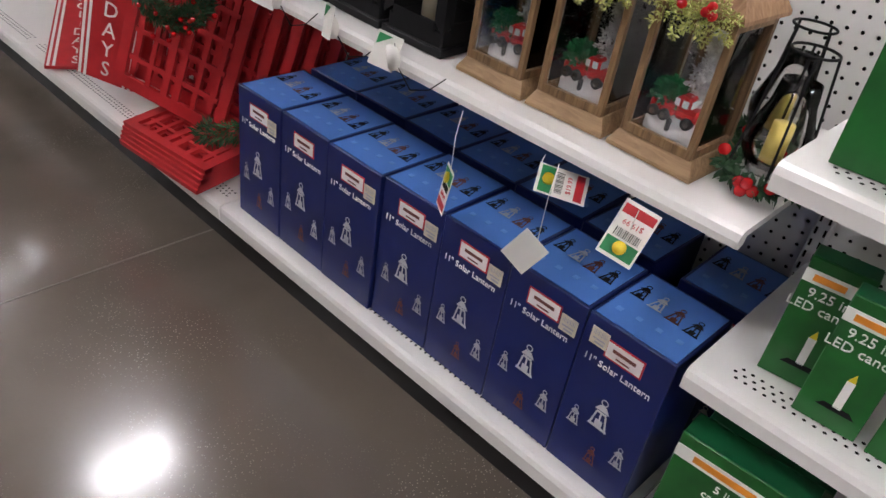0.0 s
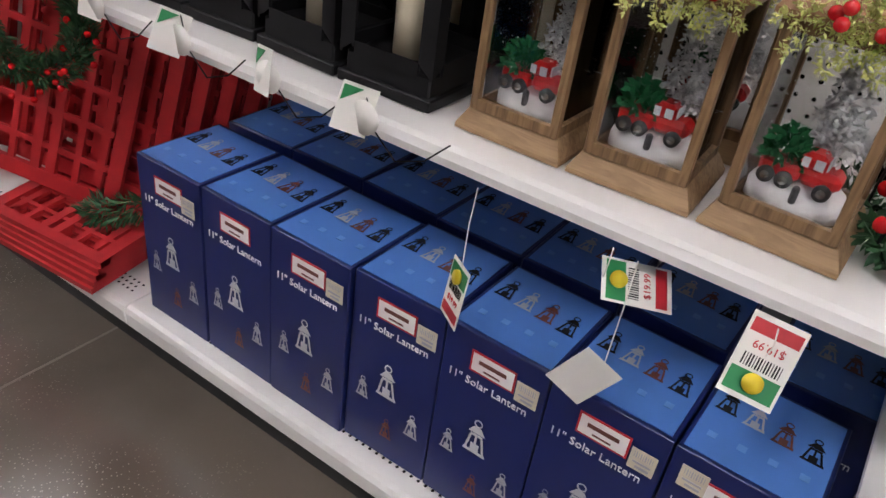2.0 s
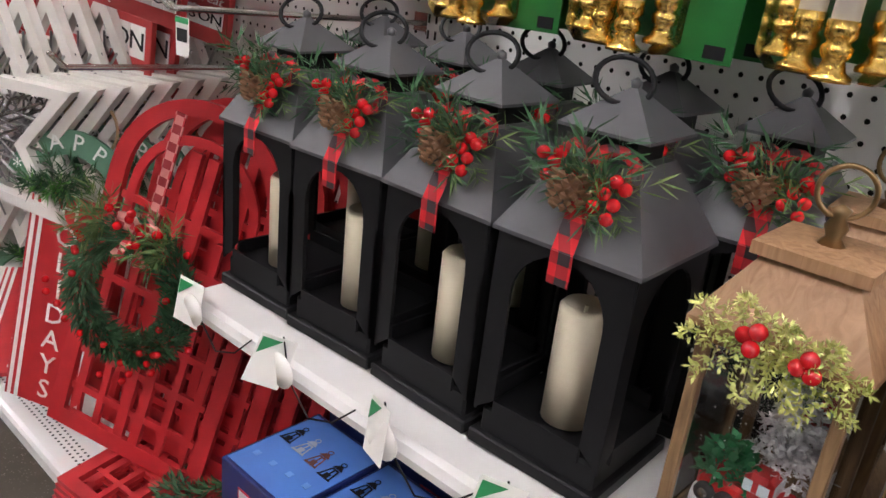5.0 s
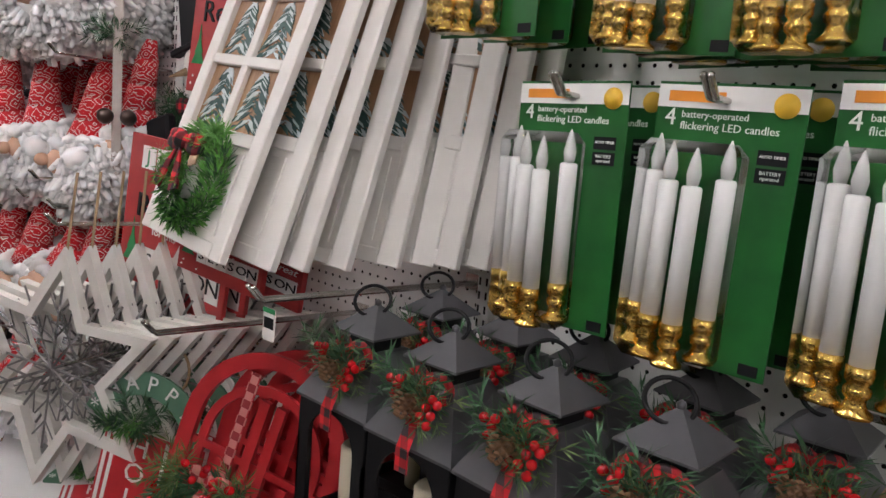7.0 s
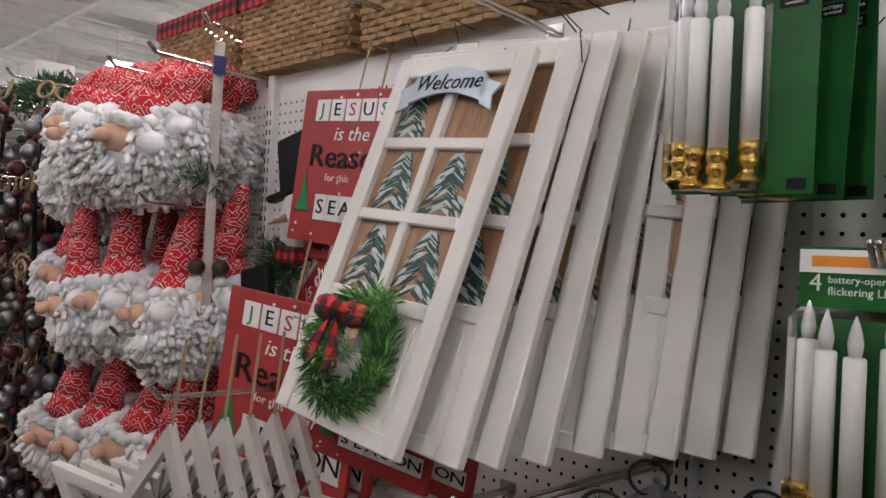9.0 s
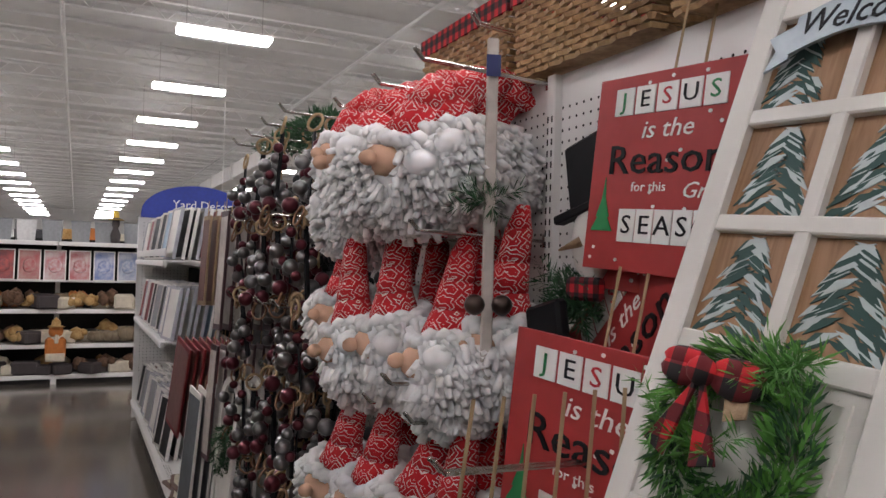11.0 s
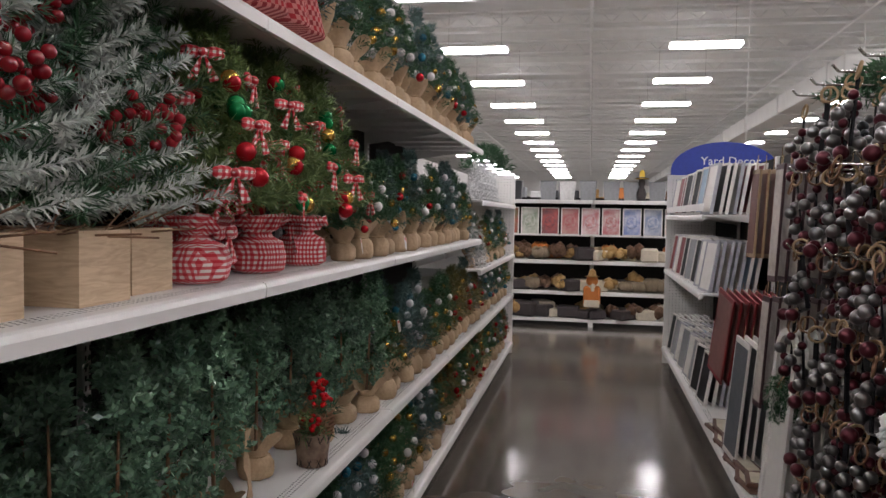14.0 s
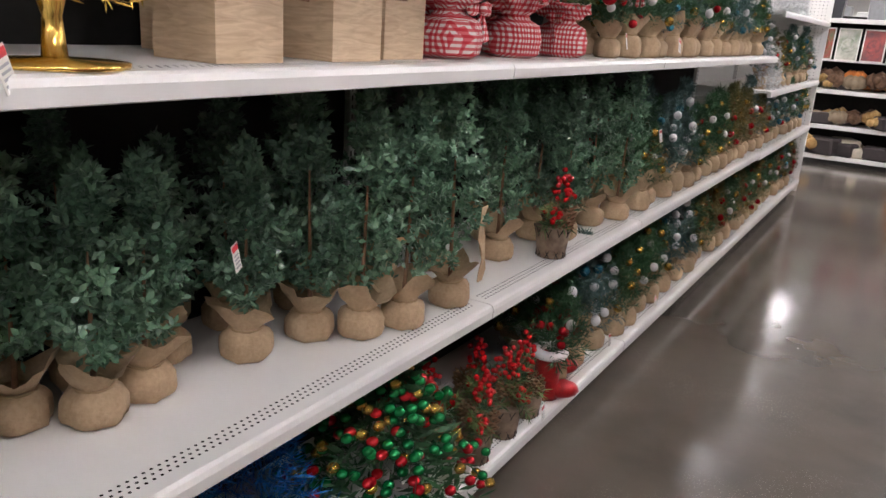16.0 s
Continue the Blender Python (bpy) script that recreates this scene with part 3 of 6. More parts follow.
# ---- stock on the right-hand shelves ----
def lantern_print(parent, x, z, s, body, y=-0.0012, m=None, name="lantern_print"):
    """A small flat picture of a lantern: ring, cap, tapered cage and foot."""
    b = nb()
    m = m or Matrix()
    q = m @ Matrix.Translation((x, y, z)) @ Matrix.Diagonal((s, 1, s, 1))
    slab(b, [(-0.2, 0.55), (0.2, 0.55), (0.08, 0.72), (-0.08, 0.72)], -0.0004, 0, q)
    slab(b, [(-0.14, 0.47), (0.14, 0.47), (0.14, 0.53), (-0.14, 0.53)], -0.0004, 0, q)
    for k in (-1, 0, 1):
        slab(b, [(k * 0.21 - 0.025, 0.06), (k * 0.21 + 0.025, 0.06), (k * 0.13 + 0.025, 0.47), (k * 0.13 - 0.025, 0.47)], -0.0004, 0, q)
    slab(b, [(-0.27, 0), (0.27, 0), (0.25, 0.07), (-0.25, 0.07)], -0.0004, 0, q)
    slab(b, [(-0.1, 0.07), (0.1, 0.07), (0.1, 0.26), (-0.1, 0.26)], -0.0003, 0, q)
    out = [(0.1 * math.cos(a * math.pi / 6), 0.82 + 0.1 * math.sin(a * math.pi / 6)) for a in range(12)]
    ring_slab(b, out, [(x0 * 0.7, 0.82 + (z0 - 0.82) * 0.7) for x0, z0 in out], -0.0004, 0, q)
    return part(name, b, body, parent)


BW, BD, BH = 0.164, 0.185, 0.338


def carton():
    t = thing("lantern_box", "navy blue cardboard box printed with white solar lanterns", "box", "stacked lantern boxes")
    part("body", box(nb(), (0, BD / 2, BH / 2), (BW, BD, BH), bev=0.0015), NAVY, t)
    b = nb()
    box(b, (0, BD / 2, BH + 0.0006), (BW - 0.012, BD - 0.014, 0.0012))
    part("lid", b, SKYBLUE, t, "sky blue printed lid")
    lg = part("logo_plate", box(nb(), (0.0, -0.0008, BH - 0.045), (0.072, 0.0012, 0.036)), REDINK, t, "red and white logo plate")
    part("border", box(nb(), (0.0, -0.0014, BH - 0.045), (0.066, 0.0008, 0.03)), WHITEINK, lg)
    b = nb()
    box(b, (0.0, -0.002, BH - 0.042), (0.044, 0.0008, 0.0065))
    box(b, (0.0, -0.002, BH - 0.054), (0.026, 0.0008, 0.003))
    part("lettering_bar", b, BROWNINK, lg)
    words("lettering", '11" Solar Lantern', 0.0185, WHITEINK, t, pose(-0.004, -0.0008, BH - 0.083))
    lantern_print(t, -0.004, 0.13, 0.072, mat("pale_print", (0.55, 0.55, 0.57), 0.5))
    lantern_print(t, -0.05, 0.105, 0.046, GREYINK)
    lantern_print(t, 0.05, 0.08, 0.05, GREYINK)
    lantern_print(t, 0.003, 0.046, 0.044, BROWNINK)
    up = pose(0, 0, BH + 0.0012, -90, 0, 0)
    for k, c in enumerate((BLACKINK, GREYINK, BROWNINK, BLACKINK)):
        lantern_print(t, -0.055 + 0.036 * k, 0.095 - 0.004 * k, 0.052, c, y=-0.0008, m=up)
        b = nb()
        box(b, (-0.055 + 0.036 * k, 0.045 + 0.003 * k, BH + 0.0015), (0.011, 0.011, 0.0006))
        part("check_square", b, mat("pale_blue_ink", (0.16, 0.33, 0.7), 0.5), t)
    return t


def sticker(x, z, m):
    t = thing("price_sticker", "beige price sticker on the blue box", "sticker", "price stickers", m)
    part("paper", box(nb(), (x, -0.003, z), (0.034, 0.0006, 0.034)), BEIGEINK, t)
    b = nb()
    for k in range(9):
        box(b, (x - 0.012 + 0.003 * k, -0.0035, z + 0.008), (0.0014 if k % 2 else 0.0008, 0.0004, 0.01))
    box(b, (x, -0.0035, z - 0.004), (0.024, 0.0004, 0.003))
    box(b, (x + 0.002, -0.0035, z - 0.011), (0.018, 0.0004, 0.004))
    part("print", b, GREYINK, t)


first = carton()
first.matrix_basis = on_right(0.972, 1.482, 0.191)
rng = random.Random(4)
spots = [(0.972 + rng.uniform(-0.004, 0.006), 1.482 - 0.1668 * k, rng.uniform(-1.2, 1.2)) for k in range(7)]
for k, (x, y, a) in enumerate(spots):
    m = on_right(x, y, 0.191, a)
    if k:
        copy_thing(first, m)
    if k != 1:
        sticker(0.056 if k != 6 else -0.05, BH - 0.052 if k != 6 else BH - 0.035, m)
for k in range(8):
    copy_thing(first, on_right(1.178 + rng.uniform(0, 0.01), 1.5 - 0.166 * k - (0.02 if k < 6 else 0.07), 0.191, rng.uniform(-2, 2)))


def cone_scales(b, c, r, mi=0, seed=1):
    """A pine cone: rings of overlapping scales round an egg."""
    rg = random.Random(seed)
    for i in range(6):
        z = -0.8 + 0.3 * i
        rr = r * math.sqrt(max(0.08, 1 - (z * 0.8) ** 2))
        for k in range(9):
            a = 2 * math.pi * (k + 0.5 * (i % 2)) / 9
            d = Vector((math.cos(a), math.sin(a), 0.45)).normalized()
            p = Vector(c) + Vector((rr * math.cos(a) * 0.75, rr * math.sin(a) * 0.75, r * z))
            rod(b, p, p + d * r * 0.42 * rg.uniform(0.85, 1.1), r * 0.2, r * 0.06, n=4, mi=mi)
    ball(b, c, r * 0.7, 1, mi=mi)
    return b


def sprig(parent, at, seed=1, length=0.06, n=16, needles=26, material=None, name="pine_sprig"):
    rg = random.Random(seed)
    br = [((0, 0, 0), (rg.uniform(-1, 1) * length, rg.uniform(-0.6, 0.1) * length, rg.uniform(-0.5, 0.8) * length)) for _ in range(n)]
    P, D = branch_points(br, needles, seed)
    return link(name, leaves(name, P, length * 0.42, seed, width=0.09, aim=D * 1.6, jitter=0.5), material or PINE, parent, "", at)


def berries(parent, at, pts, r, material=None, name="berry"):
    me = None
    for p in pts:
        if me is None:
            o = part(name, ball(nb(), (0, 0, 0), r, 2), material or BERRY, parent, "", at @ Matrix.Translation(p))
            me = o.data
        else:
            link(name, me, material or BERRY, parent, "", at @ Matrix.Translation(p))


LW = 0.146


def black_lantern():
    t = thing("black_lantern", "matte black metal lantern with ivory candle and pine cone trim", "lantern", "black lanterns on the shelf")
    w = LW
    b = nb()
    box(b, (0, w / 2, 0.008), (w + 0.004, w + 0.004, 0.016), bev=0.002)
    box(b, (0, w / 2, 0.028), (w - 0.012, w - 0.012, 0.03), bev=0.003)
    part("base", b, BLACKMETAL, t)
    h0, h1 = 0.04, 0.238
    inner = arch_pts(0.1, 0.168, 14, 0, h0 + 0.018)
    n = len(inner)
    outer = []
    for x, z in inner:
        outer.append((-w / 2 if x < -0.001 and z < h1 - 0.055 else (w / 2 if x > 0.001 and z < h1 - 0.055 else x * w / 0.1), h0 if z < h0 + 0.02 else (z if z < h1 - 0.055 else h1)))
    outer[0], outer[-1] = (-w / 2, h0), (w / 2, h0)
    for k in range(4):
        b = nb()
        m = pose(0, w / 2, 0, 0, 0, 90 * k) @ Matrix.Translation((0, -w / 2, 0))
        ring_slab(b, outer, inner, 0, 0.004, m, closed=False)
        box(b, (0, 0.002, h0 + 0.009), (0.1, 0.004, 0.018), m)
        part("arched_side", b, BLACKMETAL, t)
    b = nb()
    m = pose(0, w / 2, 0, 0, 0, 45)
    e = w / 2 + 0.004
    lathe(b, [(e * 1.414, h1 - 0.004), (e * 1.414, h1), (0.036 * 1.414, h1 + 0.075), (0.028 * 1.414, h1 + 0.076)], 4, m, smooth=False)
    part("roof", b, LITROOF, t)
    b = nb()
    lathe(b, [(0.026 * 1.4, h1 + 0.07), (0.026 * 1.4, h1 + 0.1)], 4, m, smooth=False)
    part("vent", b, BLACKMETAL, t)
    b = nb()
    lathe(b, [(0.046 * 1.4, h1 + 0.098), (0.046 * 1.4, h1 + 0.101), (0.006, h1 + 0.135), (0.004, h1 + 0.136)], 4, m, smooth=False)
    ball(b, (0, w / 2, h1 + 0.139), 0.006, 1)
    part("cap", b, LITROOF, t)
    part("ring_handle", torus(nb(), 0.026, 0.0028, pose(-0.012, w / 2, h1 + 0.14, 35, 30, 0)), BLACKMETAL, t)
    c = part("candle", lathe(nb(), [(0.026, 0.036), (0.026, 0.157), (0.022, 0.162), (0.015, 0.152), (0.003, 0.149)], 20, pose(0.004, w * 0.36, 0.01)), CANDLE, t, "ivory flameless pillar candle")
    part("wick", rod(nb(), (0.004, w * 0.36, 0.158), (0.004, w * 0.36, 0.17), 0.002, n=5), CANDLE, c)
    b = nb()
    fr = Vector((0.0, 0.028, h1 + 0.068))
    lo = Vector((0.006, -0.012, h1 - 0.0))
    for k in range(8):
        p, q = fr.lerp(lo, k / 8), fr.lerp(lo, (k + 1) / 8)
        w0 = 0.011
        vs = [b.verts.new(v) for v in ((p.x - w0, p.y - 0.003, p.z), (p.x + w0, p.y - 0.003, p.z), (q.x + w0, q.y - 0.003, q.z), (q.x - w0, q.y - 0.003, q.z))]
        b.faces.new(vs)
    box(b, (0.006, -0.0145, h1 - 0.014), (0.022, 0.0012, 0.03))
    part("ribbon", b, RIBBON, t, "red and black plaid ribbon")
    b = nb()
    for s in (-1, 1):
        torus(b, 0.014, 0.006, pose(0.02 * s, 0.025, h1 + 0.074, 60, 20 * s, 0) @ Matrix.Diagonal((1.3, 1, 0.5, 1)), 14, 5)
    part("bow", b, RIBBON, t)
    part("pine_cone", cone_scales(nb(), (-0.008, 0.004, h1 + 0.052), 0.019), CONE, t)
    sprig(t, pose(0.0, 0.012, h1 + 0.055), 3, 0.07, 12, 26)
    sprig(t, pose(0.03, 0.008, h1 + 0.048), 5, 0.05, 8, 22, PINEL)
    berries(t, pose(0.028, -0.002, h1 + 0.058), [(0.0, 0, 0), (0.012, -0.004, -0.006), (0.008, 0.002, 0.012), (0.018, 0.0, 0.008), (-0.006, -0.004, -0.012), (0.01, -0.008, -0.018), (-0.052, 0, 0.014), (-0.06, 0.004, 0.0), (-0.046, -0.002, 0.024), (-0.064, 0, 0.02)], 0.0062)
    return t


lan = black_lantern()
lan.matrix_basis = on_right(0.99, 1.053, 0.797, 1)
for k in range(1, 4):
    copy_thing(lan, on_right(0.99 + 0.002 * k, 1.053 + 0.157 * k, 0.797, (-2, 2, 1)[k - 1]))
for k in range(5):
    copy_thing(lan, on_right(1.165, 0.96 + 0.15 * k, 0.797, (4, -3, 6, -4, 2)[k]))


TW = 0.118


def truck_lantern():
    t = thing("snow_globe_lantern", "brown wooden glass lantern holding a red truck in snow", "lantern", "wooden truck lanterns")
    w = TW
    b = nb()
    lathe(b, [(0.0715 * 1.414, 0), (0.0715 * 1.414, 0.006), (0.061 * 1.414, 0.026), (0.059 * 1.414, 0.028)], 4, pose(0, 0.07, 0, 0, 0, 45), smooth=False)
    part("base", b, OAK, t, "flared light brown wooden base")
    for sx in (-1, 1):
        for sy in (0, 1):
            part("post", box(nb(), (sx * (w / 2 - 0.005), 0.011 + sy * (w - 0.01), 0.122), (0.0105, 0.0105, 0.19), bev=0.001), RUST, t)
    b = nb()
    for z in (0.034, 0.213):
        box(b, (0, 0.011, z), (w, 0.01, 0.013))
        box(b, (0, 0.001 + w, z), (w, 0.01, 0.013))
        for sx in (-1, 1):
            box(b, (sx * (w / 2 - 0.005), 0.006 + w / 2, z), (0.01, w, 0.0128))
    part("rail", b, RUST, t)
    for k in range(4):
        g = part("glass_pane", box(nb(), (0, -w / 2 + 0.007, 0.124), (w - 0.022, 0.0016, 0.166), pose(0, 0.006 + w / 2, 0, 0, 0, 90 * k)), GLASS, t)
        g.visible_shadow = False
    b = nb()
    m = pose(0, 0.066, 0, 0, 0, 45)
    lathe(b, [(0.068 * 1.414, 0.219), (0.068 * 1.414, 0.225), (0.036 * 1.414, 0.278), (0.03 * 1.414, 0.28)], 4, m, smooth=False)
    lathe(b, [(0.043 * 1.414, 0.28), (0.043 * 1.414, 0.29), (0.02, 0.292)], 4, m, smooth=False)
    part("roof", b, COPPER, t, "copper brown wooden roof")
    b = nb()
    lathe(b, [(0.012, 0.29), (0.006, 0.298), (0.009, 0.306), (0.005, 0.314), (0.008, 0.32), (0.001, 0.324)], 10, pose(0, 0.066, 0))
    torus(b, 0.02, 0.0022, pose(0, 0.066, 0.333, 90, 0, 20))
    part("finial", b, BRASS, t)
    b = nb()
    lathe(b, [(0.05, 0.03), (0.05, 0.044), (0.046, 0.052), (0.034, 0.058), (0.012, 0.061)], 18, pose(0, 0.062, 0) @ Matrix.Diagonal((1, 0.88, 1, 1)))
    part("snow_mound", b, SNOW, t)
    tr = part("toy_truck", box(box(box(nb(), (0.018, 0.05, 0.072), (0.04, 0.034, 0.019), bev=0.006), (-0.02, 0.05, 0.071), (0.04, 0.034, 0.016), bev=0.003), (0.008, 0.05, 0.086), (0.026, 0.03, 0.02), bev=0.006), TRUCK, t, "glossy red toy pickup truck")
    b = nb()
    box(b, (0.014, 0.0335, 0.0875), (0.009, 0.0012, 0.01))
    box(b, (0.001, 0.0335, 0.0875), (0.007, 0.0012, 0.01))
    box(b, (0.0215, 0.05, 0.0875), (0.0015, 0.022, 0.011))
    part("window", b, mat("pale_window", (0.6, 0.68, 0.72), 0.3), tr)
    for x in (-0.03, -0.012, 0.025):
        wh = part("wheel", rod(nb(), (x, 0.028, 0.063), (x, 0.038, 0.063), 0.0085, n=14), RUBBER, tr)
        part("hub_cap", rod(nb(), (x, 0.0268, 0.063), (x, 0.0285, 0.063), 0.0045, n=10), CHROME, wh)
    part("key_post", box(nb(), (0.004, 0.021, 0.056), (0.007, 0.007, 0.019), bev=0.002), mat("dark_stone", (0.05, 0.05, 0.055), 0.7), t)
    P, D = cone_points(260, 0.034, 0.02, 5)
    link("bush", leaves("bush", P, 0.014, 6, 0.5, D), mat("felt_green", (0.01, 0.16, 0.05), 0.7), t, "", pose(-0.022, 0.05, 0.077))
    rg = random.Random(8)
    br = []
    for k in range(42):
        z = rg.uniform(0.1, 0.2)
        a = rg.uniform(0, 2 * math.pi)
        r = 0.048 * (1 - (z - 0.08) / 0.16)
        br.append(((0, 0, z), (r * math.cos(a), r * math.sin(a), z - 0.032)))
    P, D = branch_points(br, 34, 3)
    link("snowy_tree", leaves("snowy_tree", P, 0.0095, 4, 0.4, D, 0.8), FROST, t, "frosted silver fir tree", pose(0.012, 0.086, 0.0))
    rg2 = np.random.default_rng(3)
    P = np.stack([rg2.uniform(-0.045, 0.045, 220), rg2.uniform(0.015, 0.115, 220), rg2.uniform(0.06, 0.205, 220)], 1)
    tagged(link("glitter_fleck", leaves("glitter_fleck", P, 0.0022, 3, 0.9), SNOW, t), kind="stuff")
    for c, n, r, sd in (((-0.014, -0.012, 0.234), 8, 0.05, 3), ((0.03, -0.009, 0.228), 7, 0.042, 7)):
        br = []
        for k in range(n):
            a = 2 * math.pi * k / n + 0.3 * sd
            d = Vector((math.cos(a), -0.25, math.sin(a) * 0.8 - 0.2))
            side = Vector((-math.sin(a), 0, math.cos(a)))
            br.append((Vector((0, 0, 0)), d * r))
            for q in (0.25, 0.45, 0.65, 0.82):
                for e in (-1, 1):
                    br.append((d * r * q, d * r * (q + 0.2) + side * e * r * 0.3 * (1.1 - q)))
        P, D = branch_points(br, 14, sd)
        link("glitter_spray", leaves("glitter_spray", P, 0.0065, sd, 0.35, D, 0.6), GLITTER, t, "", Matrix.Translation(c))
    berries(t, pose(0.0, -0.022, 0.235), [(-0.016, 0, 0), (-0.006, -0.003, 0.007), (-0.008, -0.004, -0.007), (0.024, 0, -0.008), (0.03, 0.001, 0.0), (0.034, 0, -0.01)], 0.0068)
    return t


tl = truck_lantern()
tl.matrix_basis = on_right(0.988, 0.866, 0.797, -1)
for k in range(1, 3):
    copy_thing(tl, on_right(0.99, 0.866 - 0.1525 * k, 0.797, (2, -2)[k - 1]))
for k in range(2):
    copy_thing(tl, on_right(1.16, 0.86 - 0.16 * k, 0.797, 4))

# hurricane candle with holly, beside the truck lanterns
hc = thing("candle_holder", "glass hurricane candle holder in black wire with holly ring", "candle holder", at=on_right(1.02, 0.425, 0.797))
b = nb()
lathe(b, [(0.032, 0.03), (0.044, 0.06), (0.046, 0.08), (0.03, 0.13), (0.026, 0.16), (0.024, 0.16), (0.028, 0.13), (0.043, 0.08), (0.041, 0.06), (0.03, 0.031)], 20, pose(0, 0.05, 0))
g = part("glass_chimney", b, GLASS, hc)
g.visible_shadow = False
part("candle", lathe(nb(), [(0.015, 0.03), (0.015, 0.1), (0.002, 0.101)], 14, pose(0, 0.05, 0)), mat("yellow_wax", (0.8, 0.62, 0.15), 0.5), hc)
b = nb()
for k in range(4):
    a = k * math.pi / 2 + 0.4
    rod(b, (0.05 * math.cos(a), 0.05 + 0.05 * math.sin(a), 0.02), (0.03 * math.cos(a), 0.05 + 0.03 * math.sin(a), 0.2), 0.002, n=5)
torus(b, 0.03, 0.002, pose(0, 0.05, 0.2))
torus(b, 0.05, 0.003, pose(0, 0.05, 0.02))
part("wire_frame", b, BLACKMETAL, hc)
P, D = branch_points([((0.045 * math.cos(k * 0.5), 0.045 * math.sin(k * 0.5), 0), (0.06 * math.cos(k * 0.5 + 0.5), 0.06 * math.sin(k * 0.5 + 0.5), 0.012)) for k in range(13)], 30, 2)
link("holly_ring", leaves("holly_ring", P, 0.02, 2, 0.4, D), PINE, hc, "", pose(0, 0.05, 0.016))
berries(hc, pose(0, 0.0, 0.02), [(-0.01, -0.008, 0.004), (0.002, -0.012, 0.008), (0.012, -0.01, 0.0), (-0.002, -0.014, -0.004), (0.03, 0, 0.01), (-0.05, 0.01, 0.03)], 0.009)
copy_thing(hc, on_right(1.15, 0.44, 0.797, 40))


# price tags that hang from the shelf lip
def hang_tag(m, drop, turn, front=True, dot=True, green=True):
    t = thing("price_tag", "white card price tag hanging on a string", "price tag", "hanging price tags", m)
    b = nb()
    pts = [Vector((0, 0, 0)), Vector((0.003, -0.012, -drop * 0.4)), Vector((0.0, -0.006, -drop))]
    for p, q in zip(pts, pts[1:]):
        rod(b, p, q, 0.0008, n=4)
    part("string", b, PAPER, t)
    q = pose(0, -0.006, -drop) @ turn
    c = part("card", box(nb(), (0, 0, -0.038), (0.052, 0.001, 0.08)), PAPER, t, "", q)
    if front:
        part("red_band", box(nb(), (0.0, -0.0009, -0.066), (0.046, 0.0006, 0.013)), REDINK, c)
        words("lettering", "$19.99", 0.011, REDINK, c, pose(0, -0.0008, -0.05))
        part("green_border", box(nb(), (0, -0.0008, -0.014), (0.046, 0.0006, 0.022)), GREENINK, c)
        if dot:
            part("yellow_dot", rod(nb(), (0, -0.0005, -0.016), (0, -0.006, -0.016), 0.0095, n=16), YELLOW, c)
        b = nb()
        for k in range(14):
            box(b, (-0.018 + 0.0027 * k, -0.0008, -0.034), (0.0014 if k % 3 else 0.0007, 0.0005, 0.012))
        part("barcode", b, BLACKINK, c)
    return t


hang_tag(on_right(0.93, 0.86, 0.765), 0.105, pose(0, 0, 0, -8, -4, -36))
hang_tag(on_right(0.925, 0.66, 0.765), 0.135, pose(0, 0, 0, 8, 30, 12), front=False)
hang_tag(on_right(0.93, 0.69, 0.765), 0.035, pose(0, 0, 0, 0, 0, 48) @ pose(0, 0, 0, -58, 0, 0) @ pose(0, 0, 0, 0, -75, 0))
hang_tag(on_right(0.915, 0.515, 0.765), 0.03, pose(0, 0, 0, -30, 0, 20) @ pose(0, 0, 0, 0, 192, 0) @ Matrix.Translation((0, 0, 0.045)) @ Matrix.Diagonal((1.05, 1, 1.05, 1)))
for y, a in ((1.03, 35), (1.19, -20), (1.36, 60), (1.55, 10)):
    t = thing("price_tag", "white paper swing tag tied to a black lantern", "price tag", "swing tags", on_right(0.925, y, 0.835))
    part("card", box(nb(), (0, 0, -0.03), (0.045, 0.001, 0.06), pose(0, -0.004, 0, -10, a * 0.4, a)), PAPER, t)
    part("disc_card", rod(nb(), (0.012, -0.012, -0.035), (0.012, -0.011, -0.035), 0.022, n=16), PAPER, t)
    part("green_corner", slab(nb(), [(-0.02, -0.004), (0.004, -0.004), (-0.02, -0.024)], -0.0022, -0.0012, pose(0, -0.004, 0, -10, a * 0.4, a)), GREENINK, t)
    b = nb()
    pts = [Vector((0, 0, 0)), Vector((0.02, -0.006, -0.045)), Vector((0.06, -0.008, -0.075)), Vector((0.1, -0.006, -0.06)), Vector((0.13, -0.002, -0.03))]
    for p, q in zip(pts, pts[1:]):
        rod(b, p, q, 0.0011, n=5)
    part("cord", b, BLACKMETAL, t)


